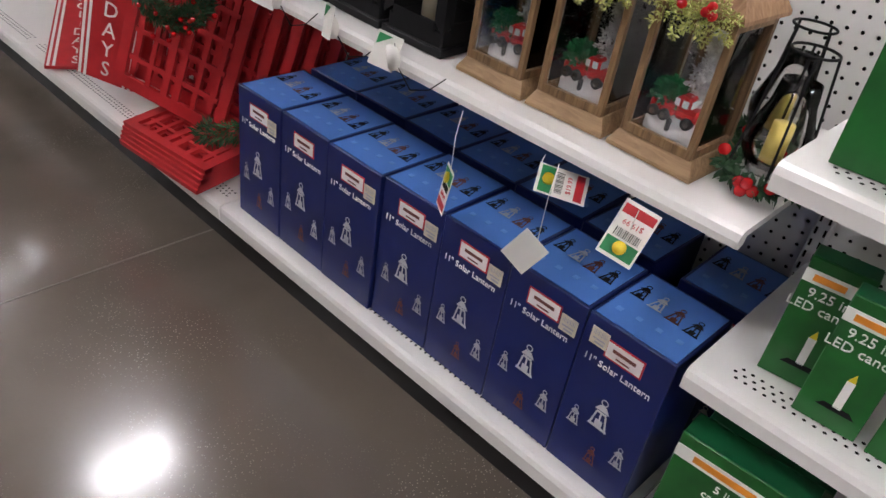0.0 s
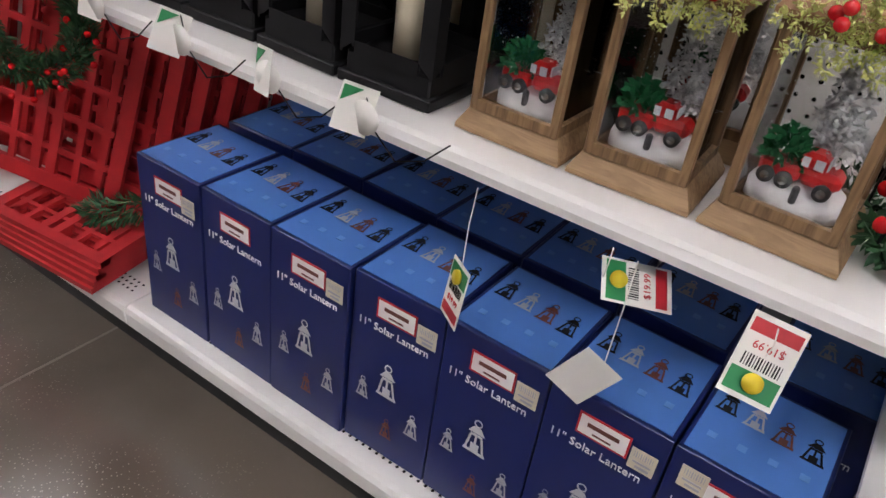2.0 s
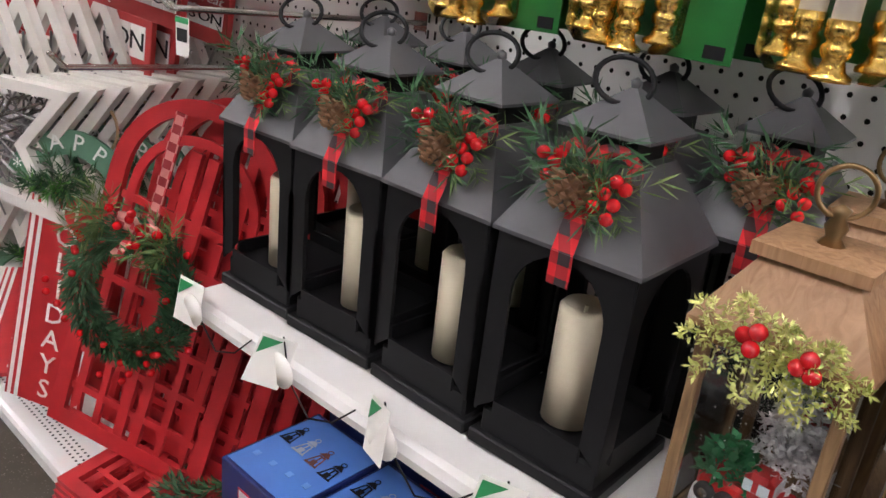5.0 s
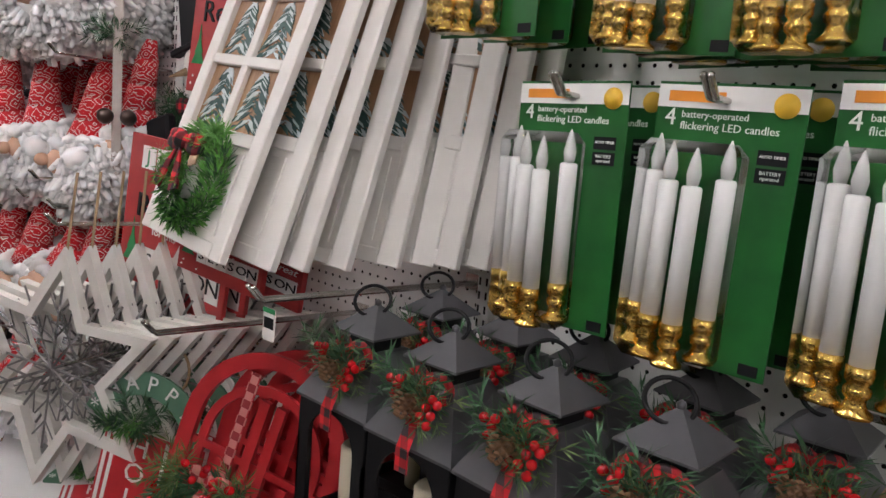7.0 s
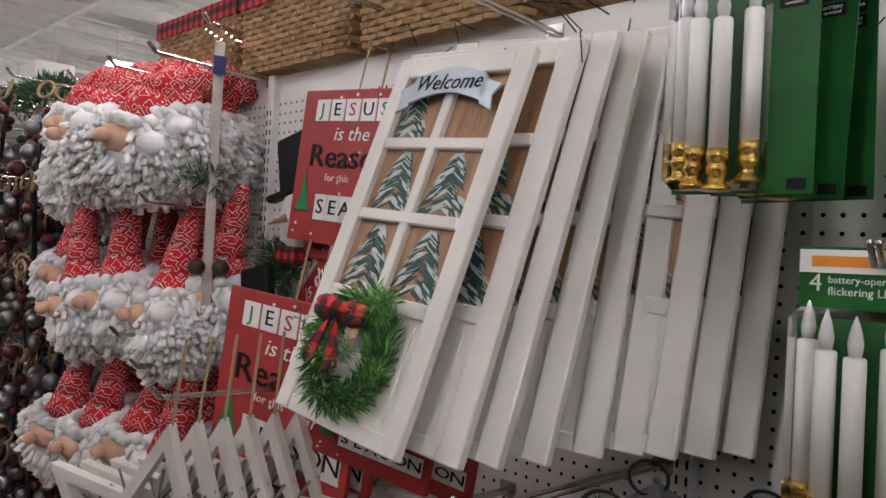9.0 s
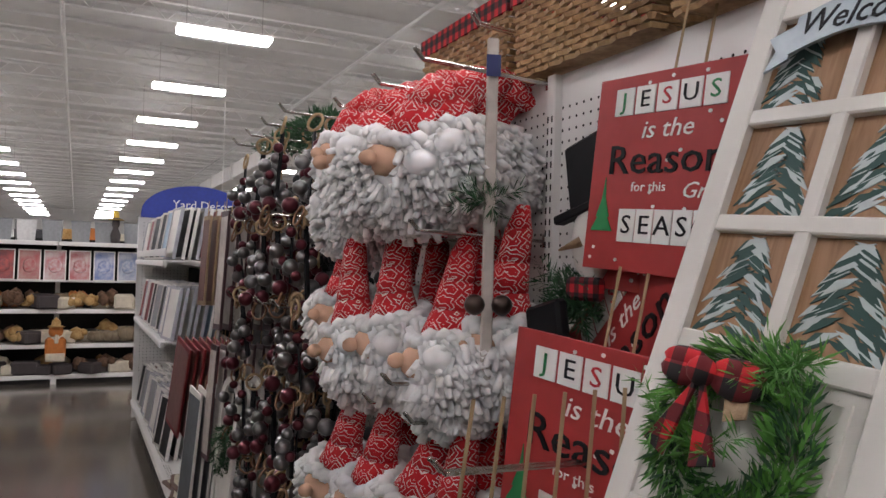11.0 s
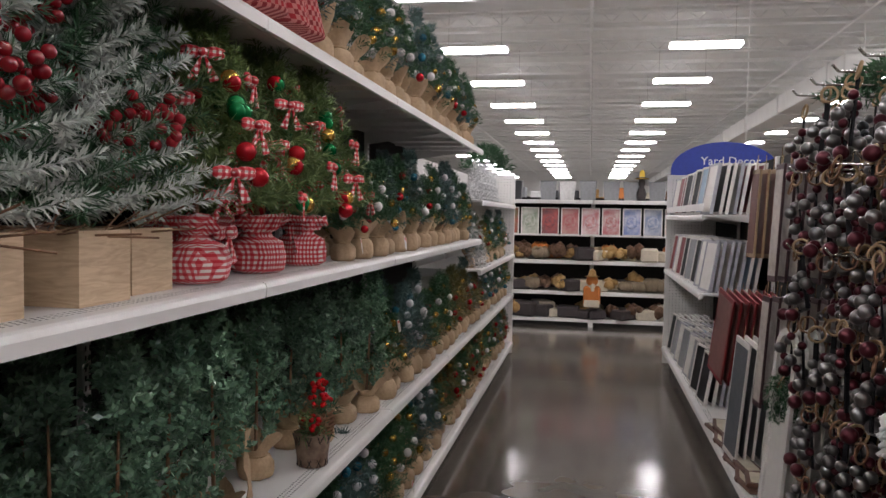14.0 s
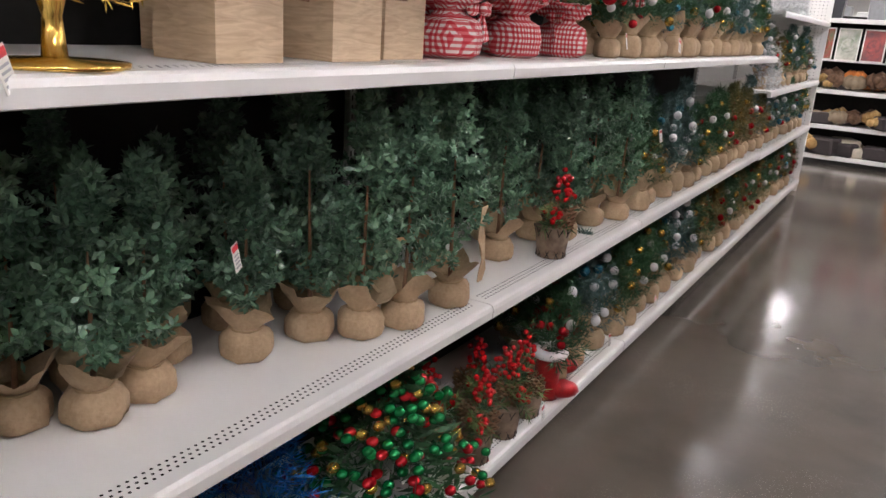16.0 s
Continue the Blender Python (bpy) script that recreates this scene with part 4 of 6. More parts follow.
# ---- red window frames and holiday signs in the next bay ----
def red_arch():
    t = thing("arched_window_frame", "red wooden arched window frame decoration", "window decoration", "red arched window frames")
    w, h = 0.3, 0.62
    o, i = arch_pts(w, h, 16), arch_pts(w - 0.055, h - 0.055, 16, 0, 0.03)
    b = nb()
    ring_slab(b, o, i, 0, 0.014, closed=False)
    box(b, (0, 0.007, 0.015), (w, 0.0138, 0.03))
    part("outer_frame", b, REDPAINT, t)
    b = nb()
    o2, i2 = arch_pts(w - 0.075, h - 0.085, 16, 0, 0.03), arch_pts(w - 0.105, h - 0.12, 16, 0, 0.05)
    ring_slab(b, o2, i2, 0.003, 0.012, closed=False)
    part("inner_frame", b, REDPAINT, t)
    for x in (-0.008, 0.008):
        part("mullion", box(nb(), (x * 1.9, 0.007, 0.28), (0.018, 0.012, 0.52)), REDPAINT, t)
    for sx in (-1, 1):
        part("mullion", box(nb(), (sx * 0.062, 0.007, 0.22), (0.012, 0.009, 0.4)), REDPAINT, t)
    for z in (0.08, 0.15, 0.22, 0.29, 0.36, 0.43):
        part("crossbar", box(nb(), (0, 0.007, z), (w - 0.06, 0.0085, 0.012)), REDPAINT, t)
    return t


def wreath(parent, at, R, r, seed, material, n=1500, ln=0.03):
    rg = np.random.default_rng(seed)
    a = rg.uniform(0, 2 * math.pi, n)
    c = rg.uniform(0, 2 * math.pi, n)
    q = r * np.sqrt(rg.uniform(0, 1, n))
    P = np.stack([(R + q * np.cos(c)) * np.cos(a), q * np.sin(c) * 0.7, (R + q * np.cos(c)) * np.sin(a)], 1)
    D = np.stack([np.cos(c) * np.cos(a) - np.sin(a) * 1.2, np.sin(c) - 0.4, np.cos(c) * np.sin(a) + np.cos(a) * 1.2], 1)
    return link("greenery", leaves("greenery", P, ln, seed, 0.16, D, 0.5), material, parent, "", at)


def bow(parent, at, s, material, name="bow"):
    b = nb()
    for sx in (-1, 1):
        for k in range(2):
            ball(b, (sx * 0.55 * s, 0, 0.14 * s * (1 if k else -0.4)), 0.5 * s, 2, (1.0, 0.3, 0.5 - 0.1 * k))
        slab(b, [(0, 0), (sx * 0.75 * s, -1.25 * s), (sx * 0.3 * s, -1.4 * s)], -0.01, -0.006)
    ball(b, (0, -0.15 * s, 0), 0.24 * s, 2)
    return part(name, b, material, parent, "", at)


ra = red_arch()
ra.matrix_basis = on_right(0.99, 1.95, 0.30, 25, -8, 13) @ Matrix.Diagonal((1.15, 1, 1.15, 1))
for k in range(1, 6):
    copy_thing(ra, on_right(1.01 + 0.05 * k, 1.93 - 0.03 * k, 0.30 + 0.002 * k, 25 - 2 * k, -8, 11))
wr = thing("red_berry_wreath", "green pine wreath with red berries and plaid bow", "wreath", at=on_right(0.985, 1.845, 0.69, 25, -8, 13) @ Matrix.Diagonal((0.98, 1.0, 0.98, 1)))
wreath(wr, pose(0, -0.014, 0), 0.1, 0.026, 3, PINE, 5200, 0.022)
rg = random.Random(3)
berries(wr, pose(0, -0.04, 0), [((0.11 + rg.uniform(-0.03, 0.045)) * math.cos(a), rg.uniform(-0.01, 0.01), (0.11 + rg.uniform(-0.03, 0.045)) * math.sin(a)) for a in [rg.uniform(2.4, 7.2) for _ in range(26)]], 0.0065)
bow(wr, pose(0, -0.035, 0.125), 0.045, PLAID)
berries(wr, pose(0, -0.055, 0.12), [(rg.uniform(-0.05, 0.05), 0, rg.uniform(-0.02, 0.05)) for _ in range(10)], 0.0075)
part("strap", box(nb(), (0, -0.006, 0.22), (0.02, 0.002, 0.2)), PLAID, wr, "red plaid hanging strap")
for s in (-1, 1):
    sprig(wr, pose(s * 0.06, -0.035, 0.11), 7, 0.07, 7, 40, PINEL)
for k in range(5):
    copy_thing(ra, on_right(0.895 + 0.004 * k, 1.84 - 0.003 * k, 0.208 + 0.0145 * k, 5 + 0.4 * k) @ pose(0, 0, 0, -84, 0, 0) @ Matrix.Diagonal((1, 1, 0.7, 1)))
sg = thing("red_berry_wreath", "second pine wreath lying behind the red frames", "wreath", at=pose(1.12, 1.78, 0.3, 0, 0, 10))
wreath(sg, pose(0, 0, 0, 70), 0.1, 0.03, 13, PINE, 1400, 0.03)

hs = thing("holiday_sign", "red striped wooden sign with green arch lettered happy holidays", "sign", "happy holidays signs", on_right(0.96, 2.25, 0.27, 30, -8, 8) @ Matrix.Diagonal((1.2, 1, 1.18, 1)))
part("board", box(nb(), (0, 0.006, 0.2), (0.15, 0.012, 0.4), bev=0.001), REDPAINT, hs)
for x in (-0.066, -0.052, 0.052, 0.066):
    part("stripe", box(nb(), (x, -0.0008, 0.2), (0.007, 0.001, 0.398)), WHITEINK, hs)
for k, ch in enumerate("HOLIDAYS"):
    words("lettering", ch, 0.052, WHITEINK, hs, pose(0, -0.001, 0.375 - 0.049 * k))
o = [(0.125 * math.cos(math.pi * (0.94 - 0.88 * k / 14)), 0.39 + 0.125 * math.sin(math.pi * (0.94 - 0.88 * k / 14))) for k in range(15)]
i = [(x * 0.66, 0.39 + (z - 0.39) * 0.66) for x, z in o]
ar = part("arch_board", ring_slab(nb(), o, i, -0.008, 0.0, closed=False), mat("sage_paint", (0.1, 0.22, 0.14), 0.6), hs, "sage green arched board")
for k, ch in enumerate("*HAPPY*"):
    a = math.pi * (0.88 - 0.76 * k / 6)
    words("lettering", ch, 0.04, WHITEINK, ar, pose(0.104 * math.cos(a), -0.0092, 0.39 + 0.104 * math.sin(a), 0, 90 - math.degrees(a), 0))
sprig(hs, pose(-0.02, -0.015, 0.42), 4, 0.07, 12, 40, PINE)
sprig(hs, pose(-0.03, -0.02, 0.40), 6, 0.05, 7, 40, FERN)
part("rope", torus(nb(), 0.05, 0.003, pose(0, 0.02, 0.52, 90)), ROPE, hs)
for k in range(1, 5):
    copy_thing(hs, on_right(1.0 + 0.045 * k, 2.26 - 0.005 * k, 0.27, 30, -8, 8))
hs2 = copy_thing(hs, pose(0.99, 2.52, 0.21, 0, 0, -60) @ pose(0, 0, 0, -80, 0, 30))


# ---- white star frames on a hook ----
def star_frame():
    t = thing("star_frame", "white wooden star frame with silver snowflake wire", "star decoration", "white star frames")
    out = [((0.19 if k % 2 == 0 else 0.1) * math.sin(k * math.pi / 6), (0.19 if k % 2 == 0 else 0.1) * math.cos(k * math.pi / 6)) for k in range(12)]
    part("frame", ring_slab(nb(), out, [(x * 0.82, z * 0.82) for x, z in out], -0.012, 0.012), WPAINT, t)
    b = nb()
    for k in range(6):
        a = k * math.pi / 6
        rod(b, (-0.13 * math.sin(a), 0, -0.13 * math.cos(a)), (0.13 * math.sin(a), 0, 0.13 * math.cos(a)), 0.0022, n=4)
        for s in (-1, 1):
            for q in (0.05, 0.085):
                c0 = Vector((s * q * math.sin(a), 0, s * q * math.cos(a)))
                for e in (-0.6, 0.6):
                    rod(b, c0, c0 + Vector((s * 0.035 * math.sin(a + e), 0, s * 0.035 * math.cos(a + e))), 0.0016, n=4)
    part("snowflake", b, SILVER, t, "silver glitter snowflake wire")
    part("rope", rod(nb(), (0, 0, 0.18), (0, 0.0, 0.3), 0.0025, n=5), ROPE, t)
    return t


sf = star_frame()
sf.matrix_basis = on_right(0.93, 2.42, 0.845, 30, 0, 8) @ Matrix.Diagonal((1.45, 1, 1.45, 1))
for k in range(1, 9):
    copy_thing(sf, on_right(0.93 + 0.046 * k, 2.42 - 0.022 * k, 0.845 + 0.003 * k, 30 - 1.5 * k, 0, 8 - k))


def hook(x0, x1, y, z, pair=0.016):
    t = thing("peg_hook", "chrome steel peg hook in the pegboard", "hook", "peg hooks", pose(0, y, z))
    for s in (-1, 1):
        b = nb()
        rod(b, (x1, s * pair / 2, -0.012), (x0, s * pair / 2, 0), 0.0035, n=8)
        rod(b, (x0, s * pair / 2, 0), (x0 - 0.018, s * pair / 2, 0.02), 0.0035, n=8)
        ball(b, (x0 - 0.018, s * pair / 2, 0.02), 0.0045, 1)
        part("wire", b, CHROME, t)
    part("plate", box(nb(), (x1 - 0.002, 0, -0.01), (0.004, pair + 0.02, 0.03)), CHROME, t)
    return t


hook(0.93, 1.4, 2.4, 1.165)
hook(0.94, 1.4, 1.95, 1.04)
hook(0.95, 1.4, 1.64, 1.165)
hook(1.0, 1.4, 2.35, 1.995)
hook(1.26, 1.4, 2.94, 2.03)
hook(1.05, 1.4, 1.9, 1.88)
hook(1.06, 1.4, 2.93, 1.21)
tg = thing("sign_tag", "small framed paper sign clipped on a hook end", "sign", at=on_right(0.955, 1.626, 1.156))
part("card", box(nb(), (0, 0, -0.024), (0.03, 0.001, 0.048)), PAPER, tg)
part("green_border", box(nb(), (0, -0.0008, -0.004), (0.03, 0.0006, 0.007)), GREENINK, tg)
part("dark_plate", box(nb(), (0, -0.0008, -0.022), (0.024, 0.0006, 0.016)), BLACKINK, tg)


# ---- white door panels with a wreath ----
def door_panel(name="door_panel"):
    t = thing(name, "white painted wooden door decoration with snowy spruce panes and green wreath", "door decoration", "white door decorations")
    w, h = 0.235, 0.59
    d = 0.016
    zr = [(0.203, 0.312), (0.33, 0.432), (0.45, 0.555)]
    zs = [(0.0, 0.025), (0.18, 0.203), (0.312, 0.33), (0.432, 0.45), (0.555, 0.59)]
    for sx in (-1, 1):
        part("stile", box(nb(), (sx * (w / 2 - 0.0135), d / 2, h / 2), (0.027, d, h), bev=0.002), WPAINT, t)
    for z0, z1 in zs:
        part("rail", box(nb(), (0, d / 2, (z0 + z1) / 2), (w - 0.054, d - 0.002, z1 - z0), bev=0.002), WPAINT, t)
    part("mullion", box(nb(), (0, d / 2, 0.379), (0.016, d - 0.003, 0.352), bev=0.002), WPAINT, t)
    part("lower_panel", box(nb(), (0, d / 2 + 0.003, 0.102), (w - 0.05, d - 0.008, 0.16)), WPAINT, t)
    b = nb()
    o = [(-0.078, 0.035), (0.078, 0.035), (0.078, 0.17), (-0.078, 0.17)]
    ring_slab(b, o, [(x * 0.93, 0.1025 + (z - 0.1025) * 0.95) for x, z in o], -0.002 + 0.006, 0.008)
    part("moulding", b, WPAINT, t)
    bk = part("backing", box(nb(), (0, d - 0.002, 0.379), (w - 0.05, 0.004, 0.358)), WOODF, t, "brown wooden backing")
    for ri, (z0, z1) in enumerate(zr):
        for sx in (-1, 1):
            rg = np.random.default_rng(40 + ri * 2 + sx)
            if ri == 2:
                cx, sc = (-0.06 if sx < 0 else 0.2), 0.5
                if sx > 0:
                    continue
            else:
                cx, sc = sx * 0.048, (1.0 if ri == 0 else 0.8)
            b = nb()
            for k in range(90):
                f = (k / 90)
                zz = z0 + 0.004 + (z1 - z0 - 0.012) * f
                hw = 0.036 * sc * (1 - f) + 0.003
                xx = cx + rg.uniform(-hw, hw)
                xx = min(max(xx, sx * 0.048 - 0.036), sx * 0.048 + 0.036)
                s = 1 if xx > cx else -1
                slab(b, [(xx, zz), (xx + s * 0.014, zz - 0.009), (xx + s * 0.006, zz + 0.004), (xx - s * 0.009, zz + 0.007)], d - 0.0052 - 0.00001 * k, d - 0.0042, mi=0 if k % 5 < 3 else 1)
            part("painted_spruce", b, [mat("spruce_paint", (0.035, 0.085, 0.075), 0.7), mat("spruce_snow", (0.55, 0.62, 0.62), 0.7)], bk)
    return t


dp = door_panel()
DM = on_right(0.965, 1.935, 1.2, -2, -18, 4)
dp.matrix_basis = DM @ Matrix.Diagonal((1.28, 1, 1.03, 1))
for k in range(1, 9):
    door_turn = (0, 1, -1, 3, 16, 18, 6, 3, 2)[k]
    copy_thing(dp, on_right(0.965 + 0.042 * k, 1.935 - 0.036 * k, 1.195 + 0.003 * k, door_turn, -18 + 1.4 * k, 4 - 0.3 * k) @ Matrix.Diagonal((1.2, 1, 1.02, 1)))
wd = thing("door_wreath", "bright green fern wreath with buffalo plaid bow on the white door", "wreath", at=DM @ pose(0, -0.012, 0.115))
wreath(wd, pose(0, 0, 0), 0.072, 0.02, 21, FERN, 1300, 0.024)
wreath(wd, pose(0, 0, 0), 0.072, 0.018, 22, PINE, 900, 0.022)
bow(wd, pose(-0.018, -0.026, 0.05), 0.062, BUFFALO)
part("burlap_tail", slab(nb(), [(0.0, 0.06), (0.03, 0.065), (0.036, 0.02), (0.012, 0.012)], -0.024, -0.022), BURLAP, wd)
for s, k in ((0.06, 3), (-0.06, 5), (0.0, 8), (0.05, 9)):
    sprig(wd, pose(s, -0.012, 0.07 - 0.1 * (k % 3) * 0.4), k, 0.05, 6, 34, FERN)
bn = thing("welcome_banner", "grey metal ribbon banner lettered welcome on the white door", "banner", at=DM @ pose(0, -0.004, 0.545) @ Matrix.Diagonal((1.15, 1, 1.15, 1)))
o = [(-0.07 + 0.14 * k / 12, 0.016 + 0.014 * math.sin(math.pi * k / 12)) for k in range(13)]
part("plate", ring_slab(nb(), o, [(x, z - 0.038) for x, z in o], -0.004, 0, closed=False), mat("galvanised", (0.4, 0.45, 0.48), 0.4, metal=0.5, color2=(0.3, 0.34, 0.37), scale=40), bn)
for s in (-1, 1):
    part("tail", slab(nb(), [(s * 0.07, 0.01), (s * 0.1, 0.0), (s * 0.088, -0.015), (s * 0.095, -0.036), (s * 0.07, -0.026)], -0.002, 0.001), MATS["galvanised"], bn)
words("lettering", "Welcome", 0.033, BLACKINK, bn, pose(0, -0.0045, 0.006), shear=0.25)


# ---- battery candle packs on green cards ----
def candle_pack():
    t = thing("candle_pack", "green carded pack of four white battery candles with gold bases", "candle pack", "carded candle packs")
    part("card", box(nb(), (0, 0.0, 0.15), (0.158, 0.002, 0.3)), GREENCARD, t)
    part("header", box(nb(), (0, -0.0016, 0.285), (0.157, 0.0008, 0.024)), WHITEINK, t)
    part("logo_bar", box(nb(), (-0.035, -0.0024, 0.285), (0.062, 0.0008, 0.011)), ORANGE, t)
    part("yellow_dot", rod(nb(), (0.058, -0.001, 0.28), (0.058, -0.003, 0.28), 0.0125, n=20), mat("amber_ink", (0.85, 0.52, 0.04), 0.5), t)
    words("lettering", "4", 0.026, WHITEINK, t, pose(-0.062, -0.0012, 0.262))
    words("lettering", "battery-operated", 0.0105, WHITEINK, t, pose(-0.05, -0.0012, 0.266), "LEFT")
    words("lettering", "flickering LED candles", 0.0118, WHITEINK, t, pose(-0.05, -0.0012, 0.254), "LEFT")
    part("black_plate", box(nb(), (0.052, -0.0016, 0.228), (0.03, 0.0008, 0.015)), BLACKINK, t)
    part("black_plate", box(nb(), (0.052, -0.0016, 0.21), (0.03, 0.0008, 0.015)), BLACKINK, t)
    words("lettering", "AUTO TIMER", 0.0045, WHITEINK, t, pose(0.052, -0.0022, 0.229))
    words("lettering", "BATTERY\noperated", 0.0052, WHITEINK, t, pose(0.052, -0.0022, 0.21))
    part("barcode", box(nb(), (0.062, -0.0016, 0.01), (0.02, 0.0008, 0.012)), BLACKINK, t)
    for x, y, z in ((-0.062, -0.016, 0.012), (-0.04, -0.03, 0.004), (-0.012, -0.034, 0.0), (0.016, -0.018, 0.01)):
        c = part("candle", lathe(nb(), [(0.0105, 0.045), (0.0105, 0.19), (0.009, 0.192), (0.003, 0.193)], 16, pose(x, y, z)), mat("white_wax", (0.8, 0.79, 0.76), 0.4, vary=0.02), t)
        part("bulb", lathe(nb(), [(0.006, 0.193), (0.0078, 0.205), (0.005, 0.22), (0.0008, 0.232)], 12, pose(x, y, z)), mat("frosted_bulb", (0.72, 0.72, 0.7), 0.12), c)
        part("gold_base", lathe(nb(), [(0.0165, 0.0), (0.0165, 0.004), (0.011, 0.008), (0.0085, 0.016), (0.012, 0.02), (0.0125, 0.026), (0.009, 0.03), (0.0125, 0.034), (0.0125, 0.046), (0.01, 0.047)], 16, pose(x, y, z)), GOLD, c)
    b = nb()
    box(b, (-0.02, -0.027, 0.12), (0.108, 0.05, 0.236), bev=0.012)
    g = part("blister", b, PLASTIC, t, "clear plastic blister")
    g.visible_shadow = False
    return t


cp = candle_pack()
cp.matrix_basis = on_right(1.14, 1.088, 1.195, 3, 0, 1)
packs = []
for y, z in ((1.275, 1.195), (0.90, 1.2), (0.72, 1.2), (1.43, 1.55), (1.165, 1.525), (1.0, 1.52), (0.84, 1.52), (0.66, 1.52)):
    packs.append((1.14, y, z, rng.uniform(-4, 5)))
for y, z in ((1.088, 1.195), (1.275, 1.195), (0.90, 1.2), (1.43, 1.55), (1.165, 1.525), (1.0, 1.52)):
    for k in (1, 2):
        packs.append((1.14 + 0.065 * k, y - 0.012 * k, z + 0.002, rng.uniform(-6, 6)))
for x, y, z, a in packs:
    copy_thing(cp, on_right(x, y, z, a, 0, rng.uniform(-2, 2)))
for y, z in ((1.088, 1.478), (1.275, 1.478), (0.9, 1.483), (1.43, 1.833), (1.165, 1.808), (1.0, 1.803)):
    hook(1.11, 1.4, y, z, 0.008)


# ---- green candle boxes in the next bay ----
def green_box(m, w, d, h, lines, candle=True):
    t = thing("candle_box", "green printed cardboard box of electric candles", "box", "green candle boxes", m)
    part("body", box(nb(), (0, d / 2, h / 2), (w, d, h), bev=0.0012), GREENCARD, t)
    part("lid", box(nb(), (0, d / 2, h + 0.0006), (w - 0.004, d - 0.004, 0.0012)), DGREENCARD, t)
    part("white_band", box(nb(), (0, -0.0008, h * 0.86), (w, 0.001, h * 0.1)), WHITEINK, t)
    part("logo_bar", box(nb(), (-w * 0.1, -0.0016, h * 0.86), (w * 0.5, 0.001, h * 0.05)), ORANGE, t)
    for k, s in enumerate(lines):
        words("lettering", s, 0.021 if k < 2 else 0.012, WHITEINK, t, pose(0, -0.0012, h * 0.74 - 0.021 * k))
    if candle:
        part("candle_print", box(nb(), (0.005, -0.0012, h * 0.3), (0.011, 0.0008, h * 0.24)), WHITEINK, t)
        part("flame_print", slab(nb(), [(0.0, h * 0.42), (0.01, h * 0.42), (0.007, h * 0.49)], -0.0016, -0.0008), YELLOW, t)
        part("stand_print", slab(nb(), [(-0.02, h * 0.15), (0.03, h * 0.15), (0.022, h * 0.19), (-0.012, h * 0.19)], -0.0016, -0.0008), BLACKINK, t)
    return t


green_box(on_right(0.985, 0.2, 0.567, 4), 0.085, 0.04, 0.2, ["9.25 in", "LED candle"])
green_box(on_right(1.03, 0.27, 0.567, 8), 0.085, 0.04, 0.2, ["9.25 in", "LED candle"])
green_box(on_right(0.985, 0.1, 0.567, 0), 0.085, 0.04, 0.2, ["9.25 in", "LED candle"])
green_box(on_right(0.96, 0.25, 0.192, 3), 0.2, 0.06, 0.25, ["5 light", "candolier"], False)
green_box(on_right(1.03, 0.24, 0.192, 3), 0.2, 0.06, 0.24, ["5 light", "candolier"], False)
green_box(on_right(0.97, 0.03, 0.192, 0), 0.2, 0.06, 0.25, ["5 light", "candolier"], False)
green_box(on_right(1.0, 0.24, 0.902, 5), 0.2, 0.06, 0.25, ["", ""], False)
green_box(on_right(1.0, 0.02, 0.902, -3), 0.2, 0.06, 0.25, ["", ""], False)


